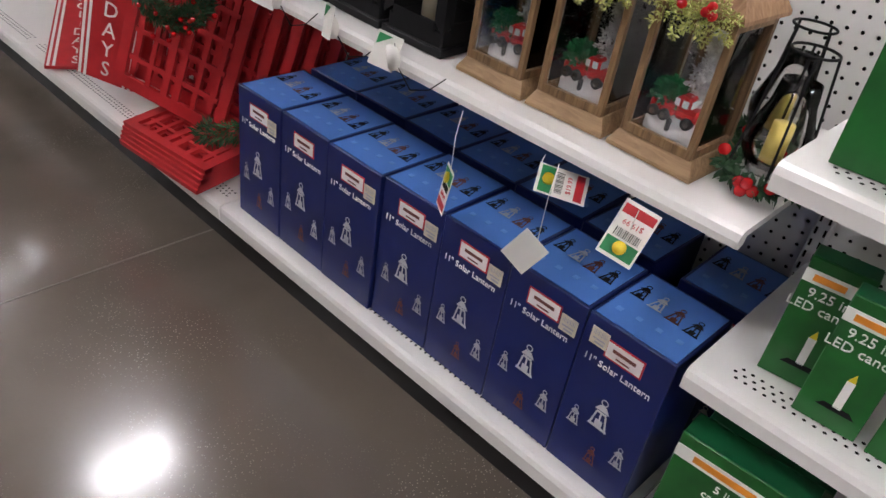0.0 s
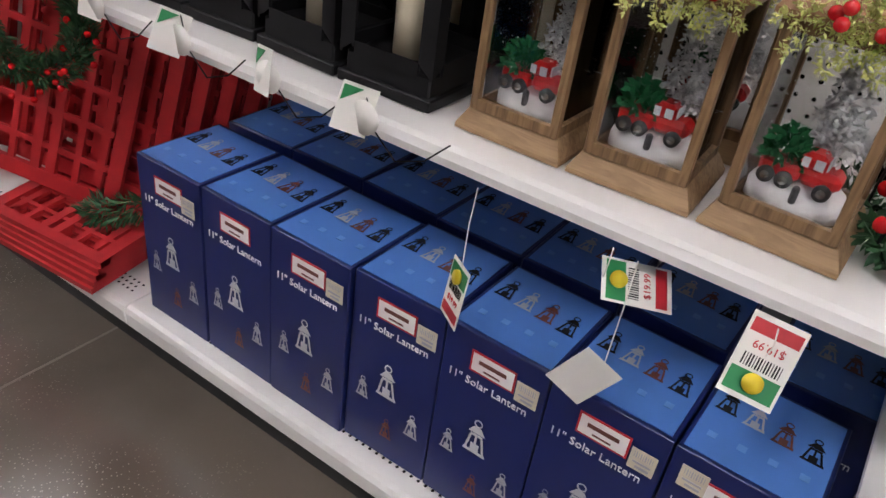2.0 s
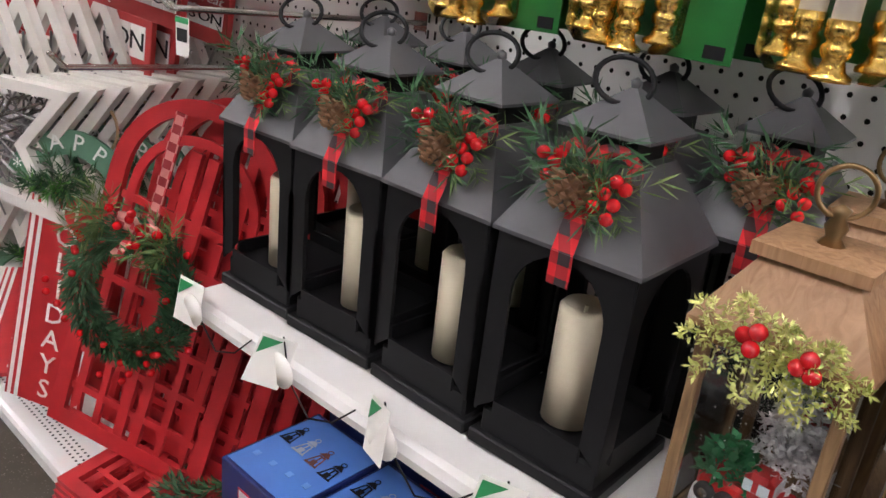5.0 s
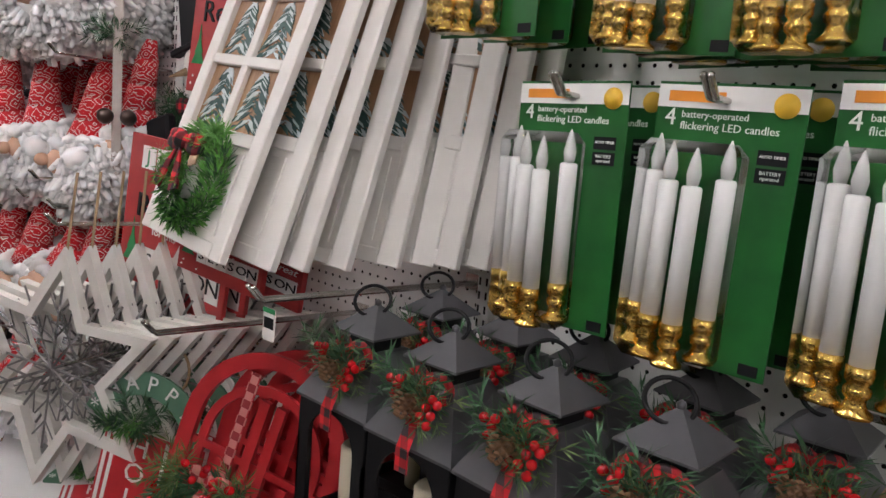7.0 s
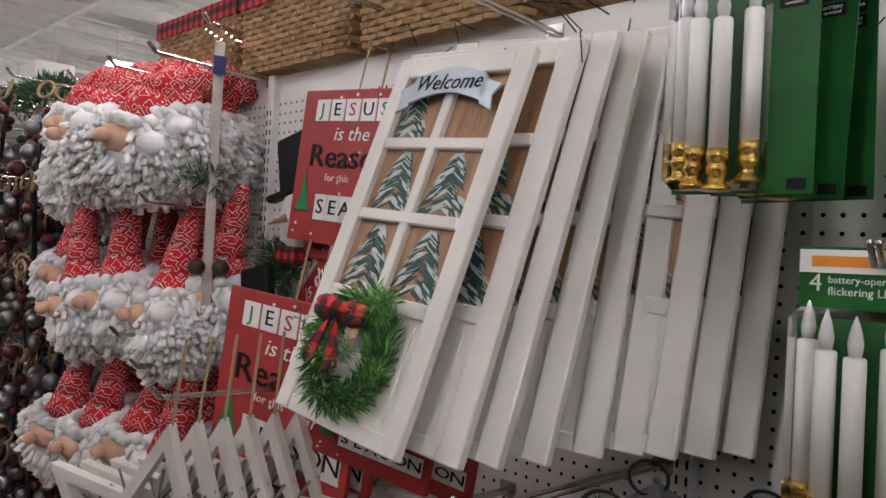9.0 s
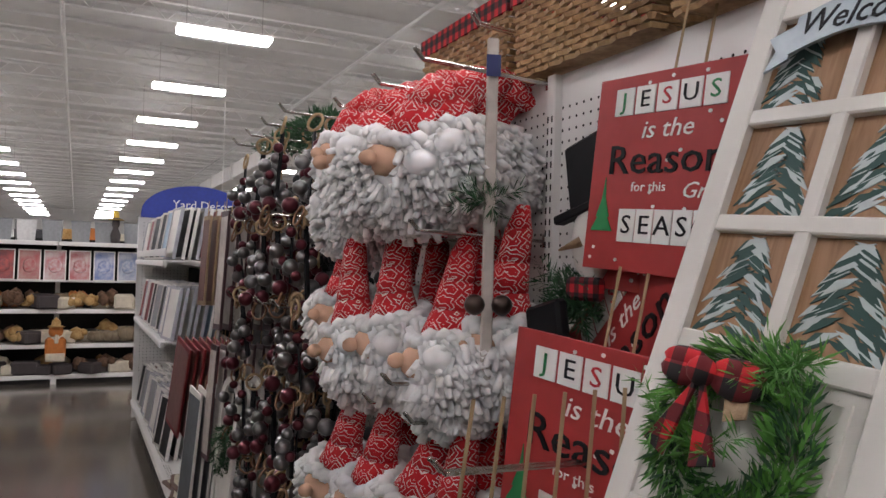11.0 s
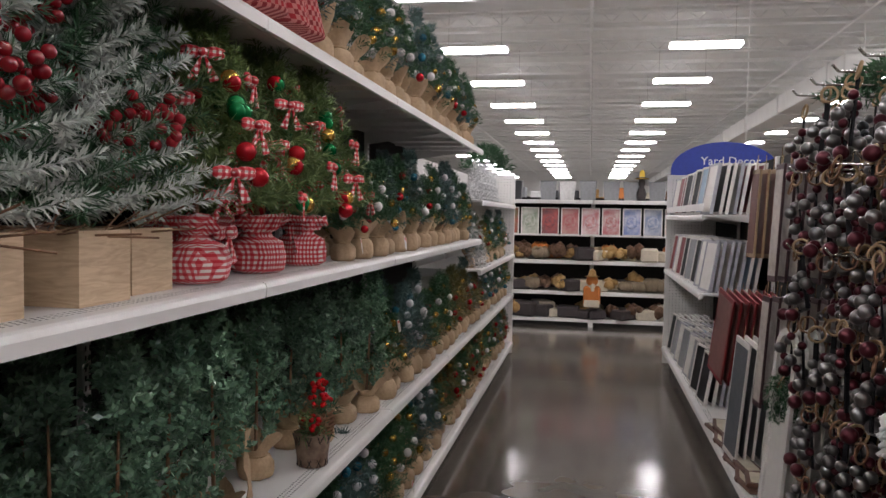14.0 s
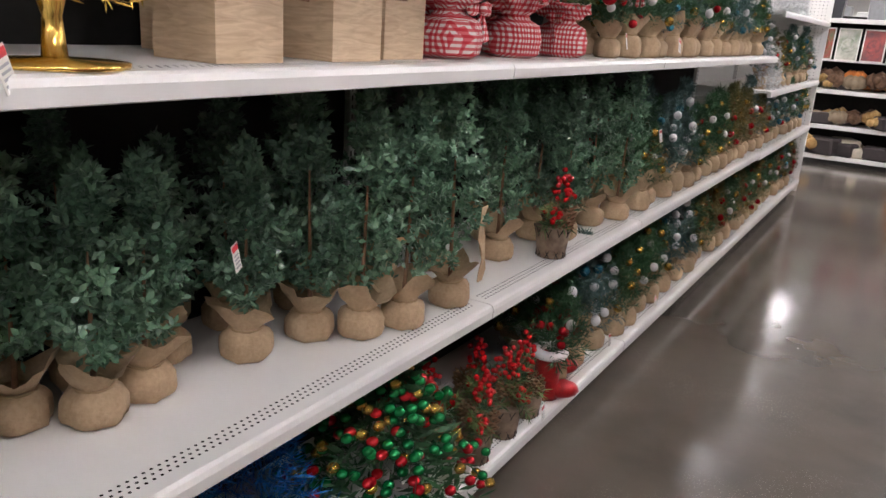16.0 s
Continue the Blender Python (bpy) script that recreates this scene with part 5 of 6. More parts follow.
# ---- bay with gnomes, wooden signs, baskets ----
def gnome(seed, laid_back):
    """A hanging gnome: slim knitted hat, fleece beard of many loose curls, felt face; one plain mesh."""
    rg = random.Random(seed)
    b = nb()
    ball(b, (0, 0, -0.03), 0.085, 2, (1, 0.76, 1.12), mi=1)
    for k in range(1000):
        a, u = rg.uniform(0, 2 * math.pi), rg.uniform(-1, 0.6)
        r = math.sqrt(1 - u * u)
        d = Vector((r * math.cos(a), r * math.sin(a), u))
        if d.y < -0.5 and abs(d.x) < 0.42 and d.z > -0.1:
            continue
        f = rg.uniform(0.9, 1.1)
        p = Vector((d.x * 0.088 * f, d.y * 0.066 * f, d.z * 0.1 * f - 0.03))
        q = Vector((d.x * 0.02 + rg.uniform(-0.012, 0.012), d.y * 0.014 + rg.uniform(-0.012, 0.012), -0.022 + rg.uniform(-0.008, 0.012)))
        rod(b, p - q * 0.2, p + q * 0.75, 0.0075 * rg.uniform(0.7, 1.2), 0.0052, n=5, mi=1)
    ball(b, (0, -0.052, -0.002), 0.034, 2, (1.15, 0.7, 0.9), mi=2)
    ball(b, (0.0, -0.082, 0.004), 0.014, 2, mi=2)
    for q in (-1, 1):
        ball(b, (q * 0.066, -0.035, 0.002), 0.026, 2, mi=1)
    for k in range(46):
        a = 2 * math.pi * k / 46
        ball(b, (0.06 * math.cos(a), 0.054 * math.sin(a), 0.036 + rg.uniform(-0.006, 0.006)), rg.uniform(0.011, 0.016), 1, mi=1)
    if laid_back:
        pts = [(0, 0, 0.035), (0, 0.02, 0.085), (0.005, 0.06, 0.118), (0.01, 0.115, 0.112), (0.014, 0.16, 0.07)]
        rad = [0.046, 0.034, 0.03, 0.027, 0.014]
    else:
        pts = [(0, 0, 0.035), (0.002, 0.008, 0.08), (0.006, 0.02, 0.13), (0.01, 0.034, 0.185), (0.012, 0.046, 0.225)]
        rad = [0.044, 0.031, 0.026, 0.021, 0.01]
    pts = [Vector(p) for p in pts]
    for k in range(4):
        rod(b, pts[k], pts[k + 1] + (pts[k + 1] - pts[k]) * 0.06, rad[k], rad[k + 1], n=14, mi=0)
    for f in b.faces:
        f.smooth = True
    g = part("gnome", b, [KNIT, FLEECE, SKIN])
    return tagged(g, "bearded cloth gnome in a red snowflake knit hat", "gnome", "hanging gnomes")


g1, g2 = gnome(1, False), gnome(2, True)
G = Matrix.Diagonal((1.2, 1.2, 1.12, 1))
g1.matrix_basis = on_right(1.11, 3.42, 1.34, 20, 8, 4) @ G
g2.matrix_basis = on_right(1.08, 3.3, 1.76, 10, 10, 6) @ G
gs = [(1.02, 3.12, 1.72, -8), (1.06, 2.95, 1.68, 5), (1.1, 3.42, 1.66, 25), (1.16, 3.34, 1.8, -5), (1.16, 3.14, 1.79, 8), (1.14, 2.96, 1.76, 14), (1.26, 3.2, 1.78, 20), (1.26, 3.0, 1.75, 0),
      (1.06, 3.3, 1.27, 5), (1.1, 3.1, 1.28, -4), (1.14, 2.92, 1.27, 4), (1.22, 3.4, 1.32, 0), (1.24, 3.18, 1.3, 10), (1.26, 2.98, 1.3, 8), (1.24, 2.8, 1.3, 0),
      (1.07, 3.42, 0.91, 8), (1.09, 3.2, 0.88, -6), (1.12, 3.0, 0.9, 3), (1.15, 2.85, 0.9, 5), (1.24, 3.3, 0.93, 10), (1.26, 3.08, 0.92, 0), (1.26, 2.88, 0.93, 0), (1.1, 3.35, 0.52, 0), (1.12, 3.1, 0.53, 8)]
for k, (x, y, z, a) in enumerate(gs):
    copy_thing(g2 if z > 1.6 else g1, on_right(x + 0.045, y + rng.uniform(-0.03, 0.03), z + rng.uniform(-0.035, 0.035), a + rng.uniform(-14, 14), rng.uniform(-4, 14), rng.uniform(-12, 14)) @ G)
for z in (1.9, 1.54, 1.14):
    for y in (2.85, 3.1, 3.4):
        hook(1.08, 1.4, y, z, 0.01)


def season_sign(m):
    t = thing("season_sign", "red wooden sign with cut letters and a green tree", "sign", "red season signs", m)
    w, h = 0.25, 0.3
    part("board", box(nb(), (0, 0.006, h / 2), (w, 0.012, h), bev=0.001), mat("brick_red_paint", (0.4, 0.03, 0.03), 0.55, vary=0.1), t)
    for k, ch in enumerate("JESUS"):
        p = part("tile", box(nb(), (-0.075 + 0.036 * k, -0.001, 0.26), (0.032, 0.002, 0.042)), WHITEINK, t)
        words("lettering", ch, 0.036, (GREENINK, BLACKINK, REDINK, BLACKINK, GREENINK)[k], p, pose(-0.075 + 0.036 * k, -0.0025, 0.26))
    words("lettering", "is the", 0.038, WHITEINK, t, pose(0, -0.0006, 0.213), shear=0.2)
    words("lettering", "Reason", 0.064, BLACKINK, t, pose(0, -0.0016, 0.168), depth=0.0016)
    words("lettering", "for this", 0.02, WHITEINK, t, pose(-0.02, -0.0006, 0.128))
    words("lettering", "Great", 0.032, WHITEINK, t, pose(0.07, -0.0006, 0.122), shear=0.3)
    for k, ch in enumerate("SEASON"):
        p = part("tile", box(nb(), (-0.05 + 0.03 * k, -0.001, 0.07 if k < 6 else 0), (0.028, 0.002, 0.05)), WHITEINK, t)
        words("lettering", ch, 0.04, BLACKINK, p, pose(-0.05 + 0.03 * k, -0.0025, 0.07))
    b = nb()
    for k in range(3):
        slab(b, [(-0.115 + 0.008 * k, 0.06 + 0.022 * k), (-0.075 - 0.008 * k, 0.06 + 0.022 * k), (-0.095, 0.1 + 0.022 * k)], -0.0018 - 0.0002 * k, -0.0006)
    part("tree_print", b, GREENINK, t)
    b = nb()
    rg = random.Random(2)
    for _ in range(22):
        x, z = rg.uniform(-0.12, 0.12), rg.uniform(0.01, 0.29)
        slab(b, [(x + 0.003 * math.cos(a), z + 0.003 * math.sin(a)) for a in (0, 1, 2, 3, 4, 5)], -0.0009, 0)
    tagged(part("snow_dot", b, WHITEINK, t), kind="stuff")
    part("rope", rod(nb(), (0, 0.005, h), (0, 0.02, h + 0.1), 0.002, n=5), ROPE, t)
    return t


ss = season_sign(on_right(1.3, 2.39, 1.46, 4, -3, 4) @ Matrix.Diagonal((1.4, 1, 1.15, 1)))
for x, y, z, a, l in ((1.34, 2.37, 1.42, 4, 4), (1.17, 2.4, 0.96, 6, 4), (1.21, 2.38, 0.95, 6, 4), (1.3, 2.35, 1.16, -10, -38), (1.05, 1.95, 1.12, 8, 5), (1.11, 1.92, 1.1, 8, 6)):
    o = copy_thing(ss, on_right(x, y, z, a, -3, l) @ Matrix.Diagonal((1.25, 1, 1.12, 1)))
    if y < 2:
        o.scale = (0.95, 1, 0.55)

# snowman board: black hat, white head, scarf
sm = nb()
ball(sm, (0, 0, 0), 0.085, 2, (1, 0.25, 1.15), mi=0)
box(sm, (0, -0.006, 0.075), (0.25, 0.03, 0.02), pose(0, 0, 0, 0, -12, 0), bev=0.004, mi=1)
box(sm, (0.01, -0.004, 0.15), (0.14, 0.03, 0.15), pose(0, 0, 0, 0, -12, 0), bev=0.008, mi=1)
box(sm, (0.0, -0.02, -0.1), (0.12, 0.03, 0.05), bev=0.008, mi=2)
rod(sm, (-0.02, -0.02, 0.0), (-0.045, -0.06, -0.02), 0.012, 0.002, mi=3)
sm = tagged(part("snowman_board", sm, [WPAINT, BLACKINK, BUFFALO, OAK], None, "", on_right(1.33, 2.585, 1.52, 5) @ Matrix.Diagonal((0.72, 1, 0.9, 1))), "white wooden snowman head with a black top hat", "decoration", "snowman boards")
copy_thing(sm, on_right(1.27, 2.62, 1.2, 5))
for k, (y, z, c) in enumerate(((2.62, 1.38, 3), (2.66, 1.42, 5), (2.6, 1.0, 8))):
    t = thing("pine_pick", "dark pine spray hanging on a peg", "greenery", "pine sprays", on_right(1.33, y, z))
    sprig(t, Matrix(), c, 0.08, 16, 40)
jb = thing("jingle_stick", "long whitewashed wooden stick with dark jingle bells", "decoration", "jingle sticks", on_right(1.2, 2.765, 1.2, 70))
part("slat", box(nb(), (0, 0, 0.37), (0.024, 0.012, 0.74), bev=0.003), WPAINTSIDE, jb)
for s in (-1, 1):
    part("bell", ball(nb(), (s * 0.028, -0.015, 0.19), 0.022, 2), mat("bronze_bell", (0.1, 0.07, 0.06), 0.3, metal=0.9), jb)
part("tag", box(nb(), (0.0, -0.012, 0.68), (0.03, 0.001, 0.045)), NAVY, jb)
sprig(jb, pose(0, -0.01, 0.4), 3, 0.08, 8, 30)


# wicker baskets with plaid rims on top of the run
def basket():
    t = thing("wicker_basket", "woven wicker basket with a buffalo plaid cloth rim", "basket", "wicker baskets on the top")
    w, d, h = 0.46, 0.3, 0.2
    n = 13
    rows = []
    for r in range(n):
        b = nb()
        z = 0.008 + r * h / n
        f = 1 + 0.08 * r / n
        for s, (x0, y0, x1, y1) in enumerate(((-w / 2, 0, w / 2, 0), (w / 2, 0, w / 2, d), (w / 2, d, -w / 2, d), (-w / 2, d, -w / 2, 0))):
            q = 16 if s % 2 == 0 else 10
            for k in range(q):
                a, c = k / q, (k + 1) / q
                o = 0.004 * (1 if (k + r) % 2 else -1)
                nx, ny = (y1 - y0), -(x1 - x0)
                l = math.hypot(nx, ny)
                nx, ny = nx / l * o, ny / l * o
                rod(b, ((x0 + (x1 - x0) * a) * f + nx, (y0 + (y1 - y0) * a) * f + ny, z), ((x0 + (x1 - x0) * c) * f - nx, (y0 + (y1 - y0) * c) * f - ny, z), 0.0075, n=5)
        rows.append(part("woven_row", b, WICKER, t))
    b = nb()
    o = [(-w / 2 * 1.1, -0.012), (w / 2 * 1.1, -0.012), (w / 2 * 1.1, d * 1.09), (-w / 2 * 1.1, d * 1.09)]
    m = pose(0, 0, 0, -90)
    ring_slab(b, o, [(x * 0.95, (z - d / 2) * 0.93 + d / 2) for x, z in o], -h - 0.03, -h + 0.02, m)
    part("cloth_rim", b, BUFFALO, t, "red and black plaid rim")
    part("liner", box(nb(), (0, d / 2, 0.02), (w * 0.9, d * 0.9, 0.02)), WICKER, t)
    return t


bk = basket()
bk.matrix_basis = on_right(1.36, 3.22, 1.905, 0)
bk2 = copy_thing(bk, on_right(1.36, 2.7, 1.905, 0))
copy_thing(bk, on_right(1.36, 2.18, 1.905, 0))
copy_thing(bk, on_right(1.36, 1.66, 1.93, 0))
wire = nb()
rg = random.Random(5)
for k in range(40):
    y = rg.uniform(1.3, 2.15)
    x, z = rg.uniform(1.15, 1.36), rg.uniform(1.78, 2.0)
    rod(wire, (x, y, z), (x + rg.uniform(-0.05, 0.05), y + rg.uniform(-0.09, 0.09), z + rg.uniform(-0.09, 0.09)), 0.0012, n=4)
tagged(part("wire_tangle", wire, BLACKMETAL), "tangle of thin dark wire stems hanging from a hook", "wire", kind="stuff")


# ---- bells and slatted signs further on ----
def bell_cluster(seed, metal, metal2):
    t = thing("bell_hanger", "cluster of jingle bells on a jute strap", "bell hanger", "hanging jingle bells")
    rg = random.Random(seed)
    part("strap", box(nb(), (0, 0, -0.06), (0.018, 0.006, 0.22)), BLACKINK if seed % 2 else ROPE, t)
    part("loop", torus(nb(), 0.028, 0.005, pose(0, 0, 0.07, 80, 0, 30)), ROPE, t)
    for k in range(7):
        r = rg.uniform(0.016, 0.028)
        b = nb()
        p = (rg.uniform(-0.045, 0.045), rg.uniform(-0.045, 0.02), -0.01 - 0.03 * k)
        ball(b, p, r, 2)
        part("bell", b, metal if k % 3 else metal2, t)
    b = nb()
    torus(b, 0.03, 0.004, pose(0.01, -0.03, -0.23, 75, 20, 0))
    part("ring", b, CONE, t)
    return t


bcs = [bell_cluster(1, SILVER, DKBELL), bell_cluster(2, DKBELL, SILVER), bell_cluster(3, mat("gunmetal", (0.06, 0.065, 0.07), 0.35, metal=0.8), SILVER)]
n = 0
for z in (1.83, 1.55, 1.27, 0.98, 0.7, 0.42):
    for j in range(8):
        for x in (1.06, 1.19, 1.31):
            y = 3.62 + 0.13 * j + rng.uniform(-0.03, 0.03)
            m = on_right(x + rng.uniform(-0.03, 0.03), y, z + rng.uniform(-0.03, 0.03), rng.uniform(-60, 60), rng.uniform(-6, 6), rng.uniform(-8, 8))
            if n < 3:
                bcs[n].matrix_basis = m
            elif (j < 7 or z > 0.9) and rng.random() < 0.9:
                copy_thing(bcs[n % 3], m)
            n += 1
for y in (3.7, 3.95, 4.2, 4.45):
    for z in (1.93, 1.63, 1.33):
        hook(1.0, 1.4, y, z, 0.01)


def hung_sign(name, label, w, h, material, group, edge=None):
    t = thing(name, label, "sign", group)
    part("board", box(nb(), (0, 0.005, -h / 2), (w, 0.011, h), bev=0.0015), material, t)
    part("face", box(nb(), (0, -0.0012, -h / 2), (w * 0.86, 0.0012, h * 0.9)), edge or BROWNINK, t)
    part("rope", rod(nb(), (0, 0.003, 0), (0, 0.003, 0.07), 0.002, n=4), ROPE, t)
    return t


def stack(tpl, x0, y, z, n, dx, turn, lean=0.0, dz=0.0, dy=0.0, first=True):
    for k in range(n):
        m = on_right(x0 + dx * k, y + dy * k, z + dz * k, turn, -3, lean + rng.uniform(-1.5, 1.5))
        if k == 0 and first:
            tpl.matrix_basis = m
        else:
            copy_thing(tpl, m)


tan = hung_sign("slat_sign", "tan wooden slat sign on a string", 0.1, 0.42, TAN, "tan slat signs")
stack(tan, 0.99, 5.1, 1.68, 12, 0.034, 8, dy=-0.012)
lnk = hung_sign("chain_sign", "dark painted wooden plaque chain on a string", 0.09, 0.5, mat("dark_plum_paint", (0.07, 0.03, 0.035), 0.5), "dark plaque chains", WPAINTSIDE)
stack(lnk, 1.0, 4.68, 1.68, 10, 0.04, 8, dy=-0.012)
stack(lnk, 1.0, 4.85, 1.1, 9, 0.04, 8, first=False)
rw = hung_sign("red_window_sign", "dark red slatted window sign", 0.26, 0.5, DKRED, "dark red window signs", mat("window_print", (0.2, 0.09, 0.08), 0.6))
stack(rw, 0.985, 5.75, 1.02, 8, 0.035, 8, 12, dy=-0.02)
wa = thing("white_arch_board", "white arched wooden board with small green wreath", "sign", "white arched boards")
o = arch_pts(0.22, 0.8, 12)
part("frame", ring_slab(nb(), o, arch_pts(0.15, 0.74, 12, 0, 0.03), 0, 0.016, closed=False), WPAINT, wa)
part("panel", box(nb(), (0, 0.012, 0.22), (0.17, 0.006, 0.4)), WPAINT, wa)
wreath(wa, pose(0, -0.01, 0.5), 0.07, 0.025, 31, PINE, 700, 0.025)
stack(wa, 0.98, 4.62, 0.2, 6, 0.045, 8, 4)
wn = hung_sign("porch_board", "white framed porch board with greenery", 0.2, 0.62, WPAINT, "white porch boards", mat("slate_print", (0.12, 0.13, 0.14), 0.6))
stack(wn, 0.985, 5.25, 0.84, 8, 0.04, 8, 6, dy=0.0)
cn = thing("cone_sign", "small brown carved wooden plaque lying on the deck", "plaque", "brown plaques")
part("board", box(nb(), (0, 0.06, 0.012), (0.2, 0.1, 0.022), bev=0.006), mat("walnut_board", (0.12, 0.05, 0.03), 0.5), cn)
part("face", box(nb(), (0, 0.06, 0.0245), (0.15, 0.06, 0.002)), BEIGEINK, cn)
for k in range(7):
    m = on_right(0.93, 5.9 - 0.16 * k, 0.193 + 0.0, 10 * (-1) ** k)
    if k == 0:
        cn.matrix_basis = m
    else:
        copy_thing(cn, m)
    copy_thing(cn, on_right(0.95, 5.92 - 0.16 * k, 0.218, -8 * (-1) ** k))

# plaques and framed boards standing on the two far bays
cols = [("white", WPAINT), ("grey", mat("grey_board", (0.25, 0.25, 0.26), 0.5)), ("dark red", DKRED), ("black", BLACKINK), ("white", WPAINT), ("pale blue", mat("pale_blue_board", (0.3, 0.42, 0.55), 0.5)), ("brown", mat("brown_board", (0.16, 0.09, 0.06), 0.5))]
tpls = []
for cname, cm in cols:
    t = thing("framed_board", cname + " framed wall board standing on the shelf", "wall board", "framed boards on the shelves")
    part("board", box(nb(), (0, 0.007, 0.17), (0.24, 0.013, 0.34), bev=0.001), cm, t)
    part("frame", ring_slab(nb(), [(-0.122, -0.001), (0.122, -0.001), (0.122, 0.341), (-0.122, 0.341)], [(-0.108, 0.013), (0.108, 0.013), (0.108, 0.327), (-0.108, 0.327)], -0.005, 0.016), WPAINT if cname != "white" else GREYINK, t)
    tpls.append(t)
used = set()
for z in (0.193, 0.952, 1.472):
    for j in range(8):
        y = 6.62 + 0.29 * j
        i = rng.randrange(len(tpls))
        for k in range(7):
            if rng.random() < 0.3:
                i = rng.randrange(len(tpls))
            m = on_right(0.985 + 0.045 * k + rng.uniform(-0.006, 0.006), y + rng.uniform(-0.015, 0.015), z + 0.004, 6 + rng.uniform(-4, 4), -9, rng.uniform(-1, 1))
            if i in used:
                copy_thing(tpls[i], m)
            else:
                tpls[i].matrix_basis = m
                used.add(i)
for i, t in enumerate(tpls):
    if i not in used:
        t.matrix_basis = on_right(1.2, 6.7 + 0.1 * i, 0.197, 62)
fence = part("shelf_fence", box(nb(), (0.95, 7.7, 1.52), (0.006, 2.4, 0.05)), WHITE_METAL)
tagged(fence, "low white fence along the shelf edge", "shelf fence", kind="structure")
ds = thing("department_sign", "blue half-round department sign above the shelving", "sign", at=pose(1.43, 8.7, 1.85))
part("board", slab(nb(), [(0.48 * math.cos(math.pi * k / 16), 0.05 + 0.26 * math.sin(math.pi * k / 16)) for k in range(17)] + [(-0.48, 0), (0.48, 0)], 0, 0.02), STEELB, ds)
words("lettering", "Yard Decor", 0.11, WHITEINK, ds, pose(0.05, -0.001, 0.13))
gt = thing("mini_garland", "dark green garland bundle on top of the shelving", "garland", "garlands on top", on_right(1.2, 4.4, 1.9))
P, D = cone_points(900, 0.08, 0.14, 4, 0.6)
link("greenery", leaves("greenery", P, 0.045, 3, 0.15, D), PINE, gt)
copy_thing(gt, on_right(1.2, 3.95, 1.9, 70))


# ---- stock on the left-hand shelves ----
def burlap_pot(parent, r=0.045, h=0.06, material=None, seed=0):
    rg = random.Random(seed)
    b = nb()
    lathe(b, [(r * 0.86, 0), (r * 1.02, 0.006), (r * 1.08, h * 0.3), (r * 1.06, h * 0.75), (r * 0.9, h * 0.98), (r * 0.68, h * 1.1), (r * 0.6, h * 1.17), (r * 0.78, h * 1.4), (r * 1.1, h * 1.75), (r * 1.25, h * 2.0)], 20)
    b.faces.ensure_lookup_table()
    top = max(b.faces, key=lambda f: f.calc_center_median().z)
    bmesh.ops.delete(b, geom=[top], context="FACES_ONLY")
    lob = [rg.uniform(-1, 1) for _ in range(5)]
    for v in b.verts:
        a = math.atan2(v.co.y, v.co.x)
        fold = 1 + 0.06 * math.sin(a * 6 + seed) + 0.03 * math.sin(a * 11)
        v.co.x *= fold
        v.co.y *= fold
        v.co.x += rg.uniform(-1, 1) * 0.002
        if v.co.z > h * 1.3:
            f = (v.co.z - h * 1.3) / (h * 0.8)
            v.co.z += f * h * (0.3 * math.sin(2 * a + lob[0] * 3) + 0.3 * math.sin(3 * a + lob[1] * 3) + rg.uniform(-0.15, 0.15))
            q = 1 + f * 0.3 * math.sin(3 * a + lob[2] * 3)
            v.co.x *= q
            v.co.y *= q
    ob = part("burlap_wrap", b, material or BURLAP, parent)
    part("twine", torus(nb(), r * 0.64, 0.003, pose(0, 0, h * 1.14), 16, 5), ROPE, parent)
    return ob


def boxwood(seed, h=0.4, r=0.085):
    t = thing("boxwood_tree", "dark green boxwood shrub in a tied burlap sack", "potted tree", "boxwood shrubs on the shelf")
    burlap_pot(t, 0.051, 0.058, seed=seed)
    part("trunk", rod(nb(), (0, 0, 0.05), (0, 0, h * 0.85), 0.006, 0.002), CONE, t)
    rg = np.random.default_rng(seed)
    br = []
    for k in range(96):
        z = 0.1 + h * rg.uniform(0, 0.86)
        f = (z - 0.085) / h
        rr = r * (0.75 + 0.45 * math.sin(math.pi * min(1, f * 1.1 + 0.1))) * (1 - f ** 3) * rg.uniform(0.5, 1.05)
        a = rg.uniform(0, 2 * math.pi)
        br.append(((0.2 * rr * math.cos(a), 0.2 * rr * math.sin(a), z), (rr * math.cos(a), rr * math.sin(a), z + 0.05)))
    P, D = branch_points(br, 34, seed)
    link("crown", leaves("crown", P, 0.021, seed, 0.5, D, 0.8), BOXWOOD, t)
    return t


bws = [boxwood(1, 0.36, 0.084), boxwood(2, 0.46, 0.092), boxwood(3, 0.52, 0.088)]
spots = [(-0.87, 1.9, 0), (-0.9, 2.22, 0), (-0.79, 1.99, 0), (-0.93, 2.42, 1), (-0.93, 2.06, 1), (-0.9, 2.62, 1), (-0.84, 1.72, 0), (-0.8, 2.1, 0), (-0.78, 2.335, 0), (-0.75, 2.5, 1), (-0.67, 2.58, 1), (-0.63, 2.69, 2), (-0.62, 2.89, 2), (-0.72, 3.33, 2), (-0.86, 2.9, 2), (-0.82, 3.1, 2), (-0.92, 1.6, 0), (-0.7, 1.6, 0), (-0.74, 3.62, 2), (-0.66, 3.7, 1), (-0.66, 3.95, 2), (-0.62, 4.12, 2), (-0.85, 3.5, 2), (-0.85, 3.8, 2), (-0.85, 4.1, 2)]
seen = set()
for x, y, k in spots:
    m = pose(x - 0.02, y, 0.656, rng.uniform(-3, 3), rng.uniform(-3, 3), rng.uniform(0, 360))
    if k in seen:
        copy_thing(bws[k], m)
    else:
        bws[k].matrix_basis = m
        seen.add(k)
